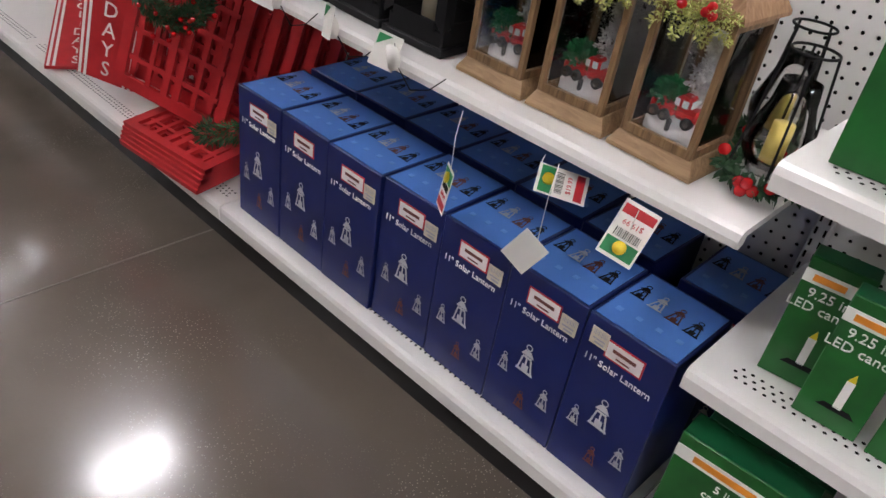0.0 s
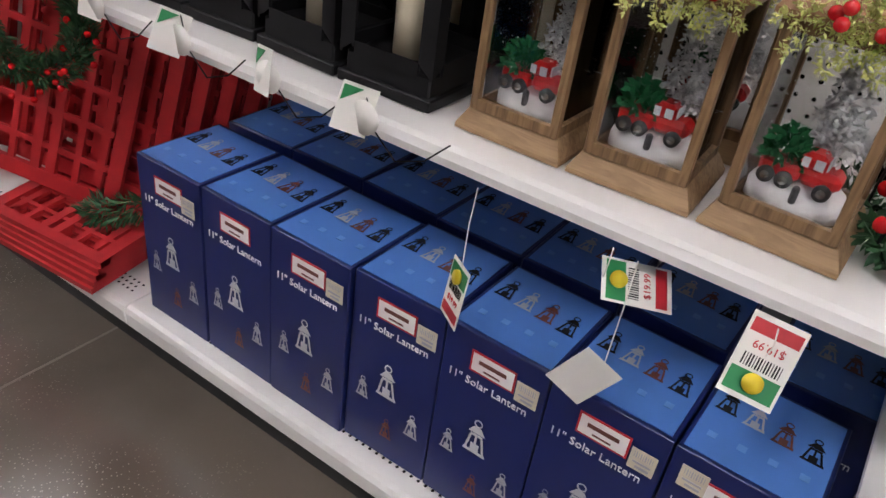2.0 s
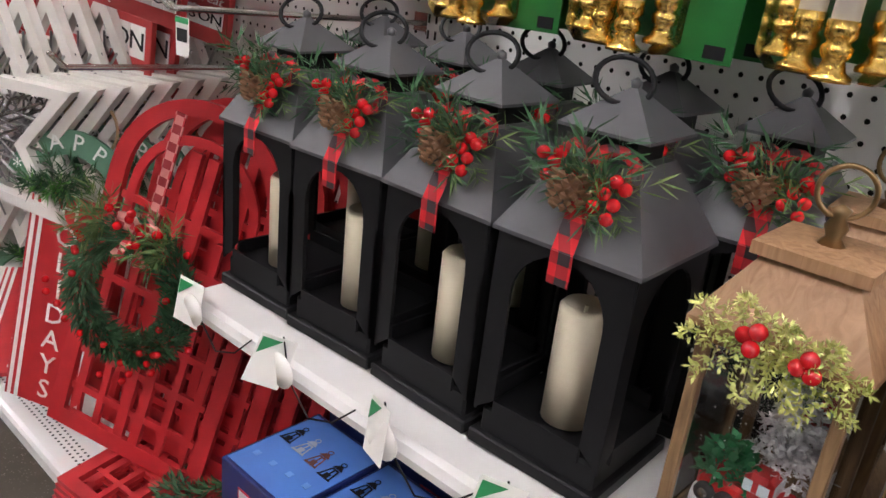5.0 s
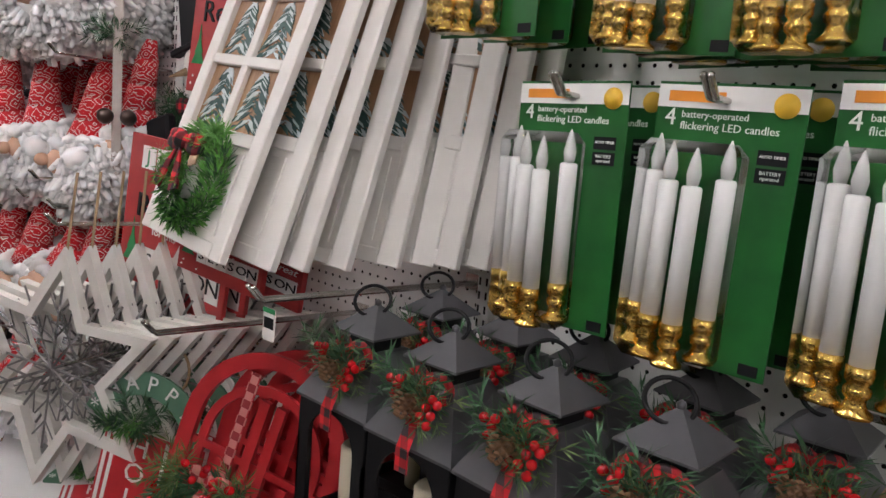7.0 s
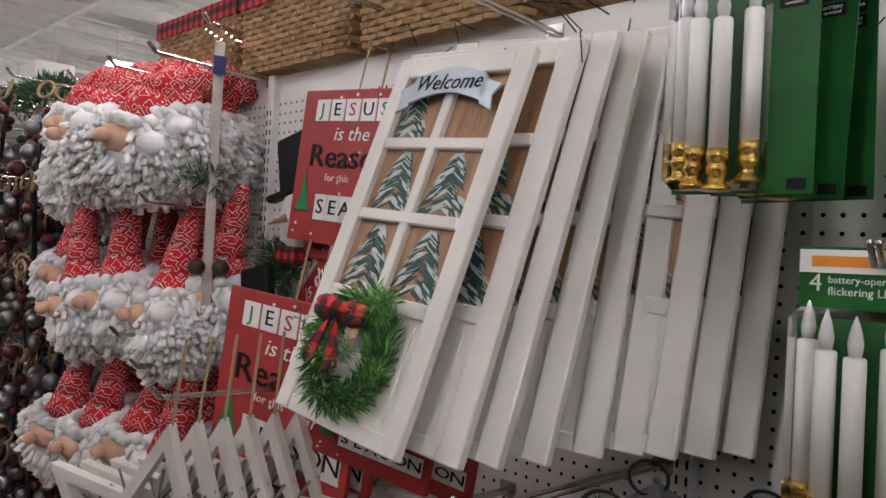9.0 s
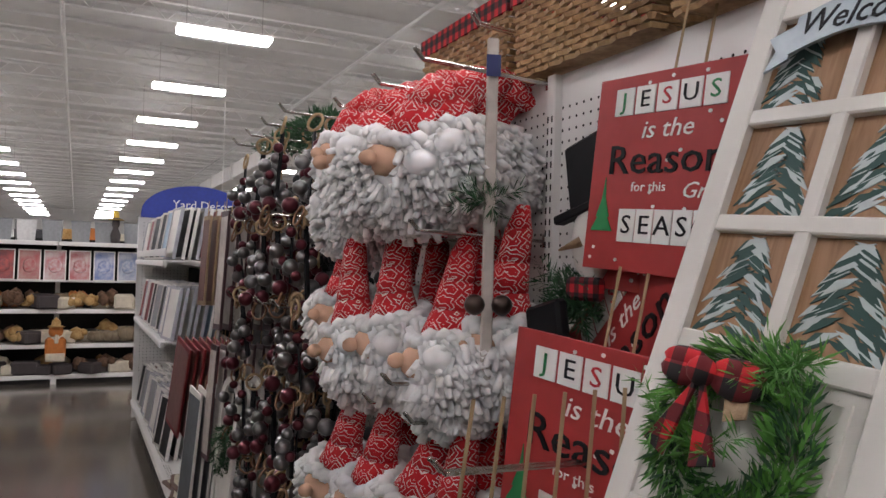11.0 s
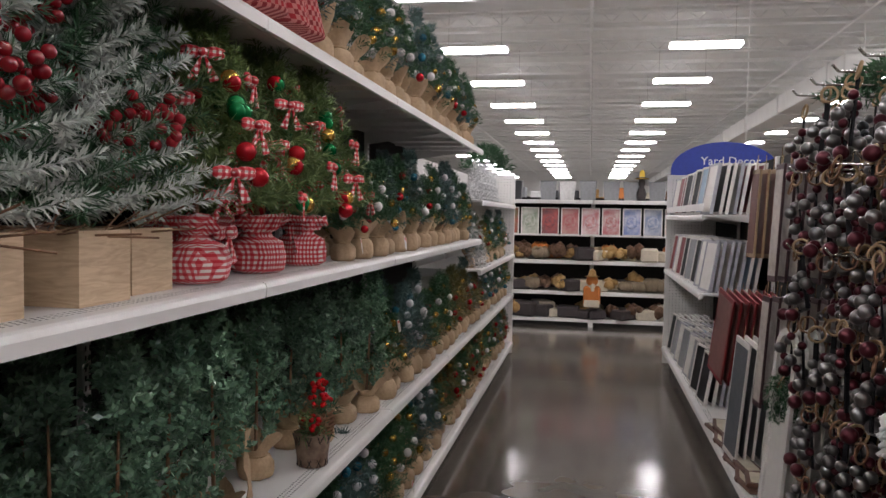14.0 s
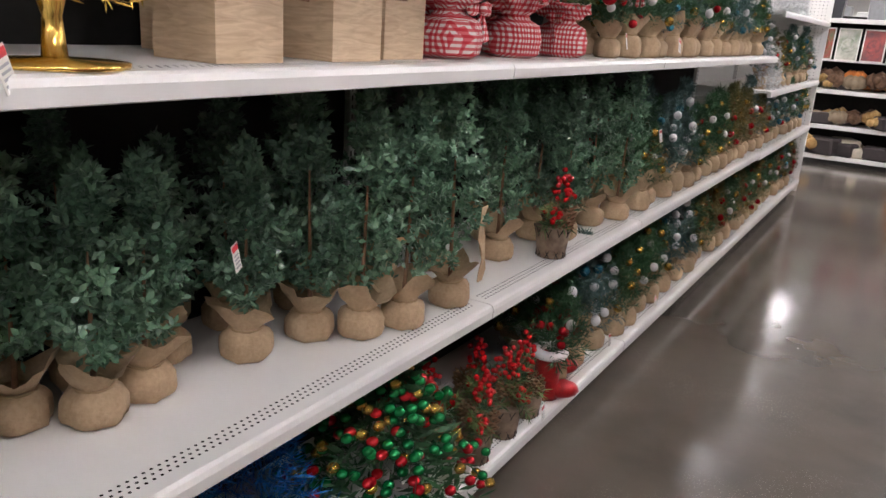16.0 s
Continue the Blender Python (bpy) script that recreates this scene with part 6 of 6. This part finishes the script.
t = thing("burlap_bow", "loose tan burlap strip on a shrub", "ribbon", at=on_left(-0.56, 2.9, 0.73))
b = nb()
for k in range(7):
    w0, w1 = 0.012 + 0.006 * math.sin(k * 1.9), 0.012 + 0.006 * math.sin((k + 1) * 1.9)
    x0, x1 = 0.012 * math.sin(k * 0.9), 0.012 * math.sin((k + 1) * 0.9)
    slab(b, [(x0 - w0, 0.028 * k), (x0 + w0, 0.028 * k), (x1 + w1, 0.028 * (k + 1)), (x1 - w1, 0.028 * (k + 1))], 0, 0.002)
part("strip", b, BURLAP, t)


def tagcard(m):
    t = thing("price_tag", "small white printed price tag", "price tag", "small price tags", m)
    part("card", box(nb(), (0, 0, 0), (0.034, 0.001, 0.05)), PAPER, t)
    part("red_band", box(nb(), (0, -0.001, 0.017), (0.03, 0.0008, 0.01)), REDINK, t)
    b = nb()
    for k in range(4):
        box(b, (0, -0.001, 0.004 - 0.007 * k), (0.024, 0.0006, 0.003))
    part("print", b, GREYINK, t)


for x, y, z, a in ((-0.56, 4.33, 0.97, 0), (-0.68, 2.2, 0.93, 30), (-0.555, 3.02, 0.13, -10), (-0.53, 3.35, 0.17, 10), (-0.54, 3.72, 1.33, 15), (-0.53, 4.3, 1.32, 0), (-0.56, 2.6, 0.33, 0), (-0.56, 2.45, 0.25, 10), (-0.545, 1.75, 1.278, 40), (-0.55, 4.0, 0.2, 5), (-0.55, 4.6, 0.19, 5)):
    tagcard(on_left(x, y, z, a, -10, rng.uniform(-20, 20)))


def berry_basket(m):
    t = thing("pinecone_basket", "wire basket of pine cones, red berries and pine", "basket", "pine cone baskets", m)
    part("pot", lathe(nb(), [(0.036, 0), (0.036, 0.003), (0.047, 0.08), (0.043, 0.08)], 16), mat("birch_brown", (0.24, 0.17, 0.12), 0.8, color2=(0.1, 0.06, 0.04), scale=50), t)
    b = nb()
    for k in range(10):
        a, c = 2 * math.pi * k / 10, 2 * math.pi * (k + 1.5) / 10
        rod(b, (0.038 * math.cos(a), 0.038 * math.sin(a), 0), (0.049 * math.cos(c), 0.049 * math.sin(c), 0.08), 0.0011, n=4)
        rod(b, (0.038 * math.cos(c), 0.038 * math.sin(c), 0), (0.049 * math.cos(a), 0.049 * math.sin(a), 0.08), 0.0011, n=4)
    part("wire", b, BLACKMETAL, t)
    part("pine_cone", cone_scales(nb(), (0.0, -0.02, 0.105), 0.034), CONE, t)
    part("pine_cone", cone_scales(nb(), (0.03, 0.02, 0.1), 0.026, seed=4), CONE, t)
    sprig(t, pose(0.03, -0.01, 0.1), 3, 0.08, 10, 36, PINE)
    sprig(t, pose(-0.03, 0.0, 0.1), 5, 0.07, 8, 30, PINEL)
    rg = random.Random(9)
    pts = []
    for cx, cz in ((-0.045, 0.12), (0.0, 0.17), (0.012, 0.21), (0.04, 0.14)):
        pts += [(cx + rg.uniform(-0.016, 0.016), rg.uniform(-0.03, 0.01), cz + rg.uniform(-0.022, 0.022)) for _ in range(11)]
    berries(t, Matrix(), pts, 0.0068, BERRY)
    return t


pb = berry_basket(on_left(-0.615, 3.47, 0.656))
pb.scale = (1.25, 1.25, 1.25)
for x, y, a in ((-0.6, 3.02, 20), (-0.6, 3.2, 80), (-0.72, 2.98, 140), (-0.6, 3.36, 200), (-0.72, 3.2, 30)):
    copy_thing(pb, on_left(x, y, 0.142, a, 0, 0))


def ornament_tree(seed, h, r, needle, balls, pot=None, group="small decorated trees", label="small decorated pine tree in a burlap sack", count=7):
    t = thing("mini_tree", label, "tree", group)
    burlap_pot(t, 0.04, 0.055, pot, seed)
    rg = np.random.default_rng(seed)
    br = []
    for k in range(70):
        z = 0.09 + h * rg.uniform(0, 1) ** 1.2
        f = (z - 0.09) / h
        a = rg.uniform(0, 2 * math.pi)
        rr = r * (1 - f) + 0.015
        br.append(((0, 0, z), (rr * math.cos(a), rr * math.sin(a), z + 0.02)))
    P, D = branch_points(br, 42, seed)
    link("crown", leaves("crown", P, 0.022, seed, 0.12, D * 1.4, 0.5), needle, t)
    me = {}
    for k in range(count):
        z = 0.1 + h * 0.8 * (k + 0.5) / count
        f = (z - 0.09) / h
        a = 2.4 * k + seed
        rr = r * (1 - f) + 0.008
        mm = balls[k % len(balls)]
        at = pose(rr * math.cos(a), rr * math.sin(a), z)
        if mm.name in me:
            link("ornament", me[mm.name], mm, t, "", at)
        else:
            me[mm.name] = part("ornament", ball(nb(), (0, 0, 0), 0.015, 2), mm, t, "", at).data
    return t


FROSTG = mat("frosted_blue_green", (0.11, 0.18, 0.17), 0.6, color2=(0.02, 0.055, 0.045), scale=40)
ots = [ornament_tree(1, 0.2, 0.075, PINE, [BALL_R, BALL_Y, BALL_W]), ornament_tree(2, 0.24, 0.08, FROSTG, [BALL_B, BALL_W, BALL_W], count=8), ornament_tree(3, 0.22, 0.07, PINE, [BALL_Y, BALL_Y, BALL_W], count=8), ornament_tree(4, 0.2, 0.075, mat("gold_spruce", (0.22, 0.18, 0.06), 0.4, metal=0.3, color2=(0.05, 0.07, 0.02), scale=60), [BALL_R, BALL_Y, BALL_R], count=8)]
placed = set()


def put_tree(i, m):
    if i in placed:
        return copy_thing(ots[i], m)
    ots[i].matrix_basis = m
    placed.add(i)


for z, y0, y1, s in ((1.273, 3.78, 6.5, 1.15), (0.656, 4.35, 8.9, 1.25), (0.141, 3.65, 8.9, 1.25), (1.906, 3.55, 6.5, 1.3), (1.052, 6.8, 8.9, 1.1)):
    y = y0
    while y < y1:
        for x in (-0.62, -0.8) if y < 5.2 and z != 1.906 else (-0.64,):
            i = rng.choice((0, 1, 2, 3) if z < 1.2 else (0, 1, 2))
            o = put_tree(i, pose(x + rng.uniform(-0.02, 0.02), y + rng.uniform(-0.03, 0.03), z, 0, 0, rng.uniform(0, 360)))
            if o is not None:
                o.scale = (s, s, s * rng.uniform(0.95, 1.2))
        y += rng.uniform(0.16, 0.2)

# gingham bags with pines, ribbons and balls on the third shelf
gb = thing("gingham_tree", "pine tree with red gingham bows in a gingham cloth bag", "tree", "pines in gingham bags")
b = nb()
lathe(b, [(0.055, 0), (0.075, 0.012), (0.08, 0.05), (0.07, 0.085), (0.042, 0.1), (0.038, 0.11), (0.065, 0.13), (0.085, 0.145)], 22)
rg = random.Random(3)
for v in b.verts:
    a = math.atan2(v.co.y, v.co.x)
    q = 1 + 0.07 * math.sin(a * 7 + v.co.z * 20)
    v.co.x *= q
    v.co.y *= q
    if v.co.z > 0.12:
        v.co.z += rg.uniform(-0.02, 0.02)
part("bag", b, GINGHAM, gb, "red and white gingham bag")
bow(gb, pose(0.05, -0.05, 0.115), 0.055, GINGHAM, "bag_bow")
part("trunk", rod(nb(), (0, 0, 0.1), (0, 0, 0.5), 0.008, 0.003), CONE, gb)
rn = np.random.default_rng(6)
br = []
for k in range(56):
    f = (k + 0.5) / 56
    z = 0.14 + 0.4 * f
    a = k * 2.4
    rr = 0.215 * (1 - f) ** 0.7 + 0.03
    base = np.array([0, 0, z])
    end = np.array([rr * math.cos(a), rr * math.sin(a), z + 0.05 + 0.05 * f])
    br.append((base, end))
    for s in (-0.6, 0.6):
        mid = base + (end - base) * 0.5
        br.append((mid, mid + 0.5 * rr * np.array([math.cos(a + s), math.sin(a + s), 0.25])))
P, D = branch_points(br, 62, 8)
link("crown", leaves("crown", P, 0.034, 5, 0.11, D * 1.3, 0.45), PINEL, gb)
mes = {}
for k in range(22):
    f = rn.uniform(0.05, 0.85)
    a = k * 2.1
    rr = 0.21 * (1 - f) ** 0.7 + 0.04
    mm = (BALL_G, BALL_Y, BALL_R, BALL_G, BALL_R)[k % 5]
    at = pose(rr * math.cos(a), rr * math.sin(a), 0.15 + 0.42 * f)
    if mm.name in mes:
        link("ornament", mes[mm.name], mm, gb, "", at)
    else:
        mes[mm.name] = part("ornament", ball(nb(), (0, 0, 0), 0.023, 2), mm, gb, "", at).data
for k in range(15):
    f = 0.08 + 0.055 * k
    a = k * 2.6 - 1.2
    rr = 0.2 * (1 - f) ** 0.7 + 0.05
    bow(gb, pose(rr * math.cos(a), rr * math.sin(a), 0.17 + 0.4 * f, 0, 0, math.degrees(a) + 90), 0.046, GINGHAM)
gb.matrix_basis = pose(-0.68, 2.87, 1.273, 0, 0, 90)
for y, a in ((3.2, 200), (3.52, 320)):
    copy_thing(gb, pose(-0.68, y, 1.273, 0, 0, a))
copy_thing(gb, pose(-0.86, 3.05, 1.273, 0, 0, 40))
copy_thing(gb, pose(-0.86, 3.4, 1.273, 0, 0, 140))

# wooden crates with flocked pines
cr = thing("crate_tree", "flocked pine with crimson berries in a pale wooden crate", "tree", "flocked pines in crates")
part("crate", ring_slab(nb(), [(-0.072, -0.072), (0.072, -0.072), (0.072, 0.072), (-0.072, 0.072)], [(-0.06, -0.06), (0.06, -0.06), (0.06, 0.06), (-0.06, 0.06)], -0.13, 0, pose(0, 0, 0, -90)), CRATEW, cr, "pale wooden crate")
part("soil", box(nb(), (0, 0, 0.1), (0.119, 0.119, 0.02)), CONE, cr)
br, br2 = [], []
for k in range(64):
    f = (k + 0.5) / 64
    z = 0.13 + 0.5 * f
    a = k * 2.4
    rr = 0.2 * (1 - f) ** 0.7 + 0.03
    (br if k % 2 else br2).append(((0, 0, z), (rr * math.cos(a), rr * math.sin(a), z + 0.05)))
P, D = branch_points(br, 140, 4)
link("green_crown", leaves("green_crown", P, 0.034, 5, 0.08, D * 1.2, 0.4), PINE, cr)
P, D = branch_points(br2, 200, 6)
link("flocked_crown", leaves("flocked_crown", P, 0.027, 7, 0.15, D * 1.2, 0.4), SNOWLEAF, cr, "snow flocked branches")
rg = random.Random(12)
pts = []
for k in range(8):
    f, a = rg.uniform(0.1, 0.8), k * 2.0
    rr = 0.18 * (1 - f) ** 0.7 + 0.03
    pts += [(rr * math.cos(a) + rg.uniform(-0.025, 0.025), rr * math.sin(a) + rg.uniform(-0.025, 0.025), 0.17 + 0.48 * f + rg.uniform(-0.03, 0.03)) for _ in range(7)]
berries(cr, Matrix(), pts, 0.0115, DBERRY)
b = nb()
for k in range(14):
    a = rg.uniform(0, 6.28)
    rod(b, (0.05 * math.cos(a), 0.05 * math.sin(a), 0.12), (0.15 * math.cos(a + 0.8), 0.15 * math.sin(a + 0.8), 0.14 + rg.uniform(-0.04, 0.05)), 0.002, n=4)
part("twig", b, CONE, cr)
cr.matrix_basis = pose(-0.69, 2.18, 1.273)
for x, y in ((-0.69, 2.45), (-0.72, 2.645), (-0.88, 2.3), (-0.88, 2.6)):
    copy_thing(cr, pose(x, y, 1.273, 0, 0, rng.choice((0, 90, 180))))

gd = thing("tinsel_tree", "gold tinsel tabletop tree on a gold stand", "tree", "gold tinsel trees", pose(-0.63, 1.86, 1.273))
part("stand", lathe(nb(), [(0.09, 0), (0.09, 0.006), (0.016, 0.01), (0.012, 0.06), (0.02, 0.09), (0.01, 0.1)], 18), GOLD, gd)
P, D = cone_points(2600, 0.4, 0.13, 8, base=0.08)
link("crown", leaves("crown", P, 0.03, 6, 0.12, D), mat("gold_tinsel", (0.75, 0.5, 0.12), 0.3, metal=0.9, color2=(0.3, 0.2, 0.04), scale=150), gd)
copy_thing(gd, pose(-0.8, 1.72, 1.273))

# bead garland tree and blue tinsel on the deck
bg = thing("bead_tree", "bushy tree of red, green and gold bead balls", "tree", at=pose(-0.66, 2.66, 0.141, 0, 0, 0) @ Matrix.Diagonal((1.15, 1.35, 1.0, 1)))
P, D = cone_points(1500, 0.42, 0.2, 4, 0.7)
link("crown", leaves("crown", P, 0.05, 6, 0.2, D), PINE, bg)
P, D = cone_points(330, 0.4, 0.22, 14, 0.6, shell=0.85)
mes = {}
for k, p in enumerate(P):
    mm = (BALL_R, BALL_G, BALL_Y, BALL_G)[k % 4]
    at = pose(p[0], p[1], p[2] + 0.03)
    if mm.name in mes:
        link("bead", mes[mm.name], mm, bg, "", at)
    else:
        mes[mm.name] = part("bead", ball(nb(), (0, 0, 0), 0.0125, 2), mm, bg, "", at).data
bt = thing("tinsel_tree", "shiny blue tinsel tree on the lowest shelf", "tree", "blue tinsel trees", pose(-0.7, 2.25, 0.141))
P, D = cone_points(3000, 0.45, 0.2, 9, 0.6)
link("crown", leaves("crown", P, 0.04, 6, 0.08, D), BLUETINSEL, bt)
copy_thing(bt, pose(-0.72, 1.92, 0.141, 0, 0, 60))

bo = thing("santa_boot", "red glitter boot with white fur cuff and greenery", "boot", "red glitter boots", on_left(-0.6, 3.52, 0.141, -60))
GL = mat("red_glitter", (0.55, 0.015, 0.02), 0.35, metal=0.3, vary=0.25, scale=260, bump=0.4)
b = nb()
lathe(b, [(0.045, 0.0), (0.048, 0.02), (0.042, 0.07), (0.05, 0.15), (0.05, 0.155)], 18)
ball(b, (0.055, 0, 0.03), 0.045, 2, (1.35, 0.95, 0.7))
part("boot", b, GL, bo)
part("cuff", torus(nb(), 0.048, 0.018, pose(0, 0, 0.165), 20, 8), FLEECE, bo)
sprig(bo, pose(0, 0, 0.19), 5, 0.12, 14, 40, PINE)
berries(bo, pose(0, 0, 0.21), [(rng.uniform(-0.06, 0.06), rng.uniform(-0.06, 0.06), rng.uniform(-0.02, 0.07)) for _ in range(9)], 0.016, BALL_R)
copy_thing(bo, on_left(-0.66, 3.68, 0.141, -40))

# plaid cone trees on the top shelf
pc = thing("fabric_cone_tree", "plaid fabric cone tree on a wooden peg", "tree", "fabric cone trees")
part("cone", lathe(nb(), [(0.07, 0.05), (0.075, 0.055), (0.05, 0.16), (0.02, 0.28), (0.002, 0.32)], 18), PLAID, pc)
part("peg", rod(nb(), (0, 0, 0), (0, 0, 0.06), 0.008), OAK, pc)
pc.matrix_basis = pose(-0.63, 2.96, 1.906)
for y in (3.12, 3.28, 3.4):
    copy_thing(pc, pose(-0.64, y, 1.906, 0, 0, rng.uniform(0, 90)))
# silver cones on the far bays
sc = thing("silver_tree", "pale silver tinsel cone tree", "tree", "silver cone trees")
P, D = cone_points(1300, 0.32, 0.07, 8)
link("crown", leaves("crown", P, 0.03, 6, 0.15, D), FROST, sc)
sc.matrix_basis = pose(-0.63, 6.85, 1.552)
for z, ys in ((1.552, (7.05, 7.25, 7.45, 7.65)), (1.052, (6.75, 7.0))):
    for y in ys:
        copy_thing(sc, pose(-0.62, y, z))
tp = thing("mini_garland", "dark green wreath bundle on top of the shelving", "greenery", at=pose(-0.75, 8.3, 1.86))
P, D = cone_points(1600, 0.22, 0.24, 5, 0.5)
link("greenery", leaves("greenery", P, 0.06, 3, 0.15, D), PINE, tp)


# ---- goods on the cross run ----
pics = [((0.7, 0.68, 0.66), (0.5, 0.03, 0.04)), ((0.45, 0.02, 0.04), (0.7, 0.66, 0.62)), ((0.05, 0.12, 0.42), (0.7, 0.7, 0.72)), ((0.6, 0.6, 0.62), (0.05, 0.12, 0.3)), ((0.5, 0.03, 0.05), (0.05, 0.2, 0.08)), ((0.7, 0.66, 0.6), (0.12, 0.2, 0.1)), ((0.06, 0.05, 0.06), (0.6, 0.1, 0.08)), ((0.5, 0.35, 0.3), (0.45, 0.03, 0.05))]
for k, (a, c) in enumerate(pics * 3):
    j = k % 8
    x = -1.9 + 0.265 * k
    t = thing("picture_pack", "bright printed holiday picture pack on the shelf", "picture", "printed picture packs", pose(x, CY + 0.12, 1.2, -4))
    part("card", box(nb(), (0, 0, 0.18), (0.235, 0.01, 0.36)), mat("card_%d" % j, a, 0.35, color2=c, scale=9), t)
    b = nb()
    ball(b, (0.0, -0.006, 0.17), 0.075, 2, (1, 0.05, 1.1))
    part("motif", b, mat("motif_%d" % j, c, 0.4, color2=a, scale=20), t)
    part("border", ring_slab(nb(), [(-0.118, 0), (0.118, 0), (0.118, 0.36), (-0.118, 0.36)], [(-0.105, 0.014), (0.105, 0.014), (0.105, 0.346), (-0.105, 0.346)], -0.008, 0), PAPER, t)
rail = part("shelf", box(nb(), (0.25, CY + 0.3, 1.19), (8, 0.35, 0.014)), WHITE_METAL, cross)
earth = [mat("straw", (0.5, 0.33, 0.14), 0.9, color2=(0.3, 0.16, 0.05), scale=40), mat("rust_orange", (0.5, 0.16, 0.03), 0.7), mat("cream_gourd", (0.65, 0.58, 0.45), 0.6), mat("bark_brown", (0.18, 0.1, 0.06), 0.8, color2=(0.08, 0.04, 0.02), scale=50), mat("tan_gourd", (0.26, 0.2, 0.13), 0.6), mat("dark_goods", (0.05, 0.04, 0.04), 0.6)]
tp = []
for k, mm in enumerate(earth):
    b = nb()
    if k % 3 == 0:
        for q in range(7):
            ball(b, (rng.uniform(-0.07, 0.07), rng.uniform(-0.04, 0.04), 0.04 + rng.uniform(0, 0.05)), rng.uniform(0.03, 0.05), 1)
    elif k % 3 == 1:
        for q in range(8):
            a = q * math.pi / 4
            ball(b, (0.045 * math.cos(a), 0.045 * math.sin(a), 0.06), 0.05, 1, (1, 1, 1.15))
    else:
        box(b, (0, 0, 0.045), (0.2, 0.14, 0.09), bev=0.012)
    o = part("harvest_decor", b, mm, None, "", pose(-1.5 + 0.2 * k, CY + 0.13, 0.872))
    tp.append(tagged(o, ("bundle of dried straw coloured stems", "ribbed rust orange fabric pumpkin", "cream boxed cushion", "brown bundle of bark", "ribbed tan brown pumpkin", "dark wrapped package")[k] + " on the shelf", "decoration", "autumn decorations"))
for z in (0.872, 0.467, 0.112):
    x = -2.6
    while x < 3.4:
        for y in (0.1, 0.28):
            o = copy_thing(rng.choice(tp if z > 0.5 else tp[2:] + tp[:1]), pose(x + rng.uniform(-0.03, 0.03), CY + y, z, 0, 0, rng.uniform(0, 360)))
            s = rng.uniform(1.1, 1.8)
            o.scale = (s, s, s * rng.uniform(0.8, 1.3))
        x += rng.uniform(0.14, 0.22)
fx = thing("fabric_figure", "orange fabric autumn wall hanging in front of the shelf", "decoration", at=pose(0.26, CY - 0.05, 0.2))
b = nb()
box(b, (0, 0, 0.22), (0.22, 0.05, 0.26), bev=0.03)
ball(b, (0, 0, 0.42), 0.08, 2, (1, 0.5, 1))
part("body", b, earth[1], fx)
part("hat", lathe(nb(), [(0.1, 0.47), (0.05, 0.49), (0.045, 0.54), (0.002, 0.58)], 12), earth[0], fx)
part("sign_plate", box(nb(), (0, -0.03, 0.12), (0.2, 0.02, 0.09), bev=0.004), earth[2], fx)
gm = [mat("grey_bin", (0.3, 0.31, 0.32), 0.5), mat("white_bin", (0.7, 0.7, 0.68), 0.5), mat("black_bin", (0.03, 0.03, 0.035), 0.4)]
bins = []
for k, mm in enumerate(gm):
    o = part("storage_bin", lathe(nb(), [(0.13, 0), (0.15, 0.24), (0.16, 0.25), (0.14, 0.25), (0.12, 0.02)], 4, pose(0, 0, 0, 0, 0, 45), smooth=False), mm, None, "", pose(-1.6 + 0.4 * k, CY + 0.25, 1.662))
    bins.append(tagged(o, ("grey", "white", "black")[k] + " plastic storage bin on the top shelf", "storage bin", "storage bins"))
x = -0.35
while x < 3.2:
    copy_thing(rng.choice(bins), pose(x, CY + 0.25 + rng.uniform(-0.05, 0.05), 1.662, 0, 0, rng.uniform(-8, 8)))
    x += rng.uniform(0.24, 0.34)
ff = thing("scarecrow_figure", "small cloth figure standing on the top shelf", "decoration", at=pose(0.86, CY + 0.1, 1.662))
part("body", lathe(nb(), [(0.05, 0), (0.06, 0.1), (0.03, 0.18), (0.045, 0.22), (0.04, 0.28), (0.09, 0.29), (0.03, 0.31), (0.01, 0.36)], 12), earth[5], ff)
part("hat", lathe(nb(), [(0.1, 0.28), (0.04, 0.3), (0.03, 0.38), (0.002, 0.4)], 12), mat("mustard_cloth", (0.6, 0.4, 0.05), 0.8), ff)
# far runs of shelving beyond the cross run
far = thing("far_shelving", "distant white shelving run full of goods", "shelving", "distant shelving", pose(0, 17, 0))
part("body", box(nb(), (0, 0, 0.85), (30, 0.9, 1.7)), WHITE_METAL, far)
for q in range(60):
    part("goods", box(nb(), (-14.5 + q * 0.49, 0.0, 1.7 + 0.12), (0.34 + 0.1 * (q % 3), 0.5, 0.24 + 0.06 * (q % 4)), bev=0.01), (gm + earth)[q % 9], far)
for k in range(1, 3):
    copy_thing(far, pose(0.4 * k, 17 + 6 * k, 0))
for x in (-8.5, 7.5):
    sr = copy_thing(far, pose(x, 8, 0, 0, 0, 90))
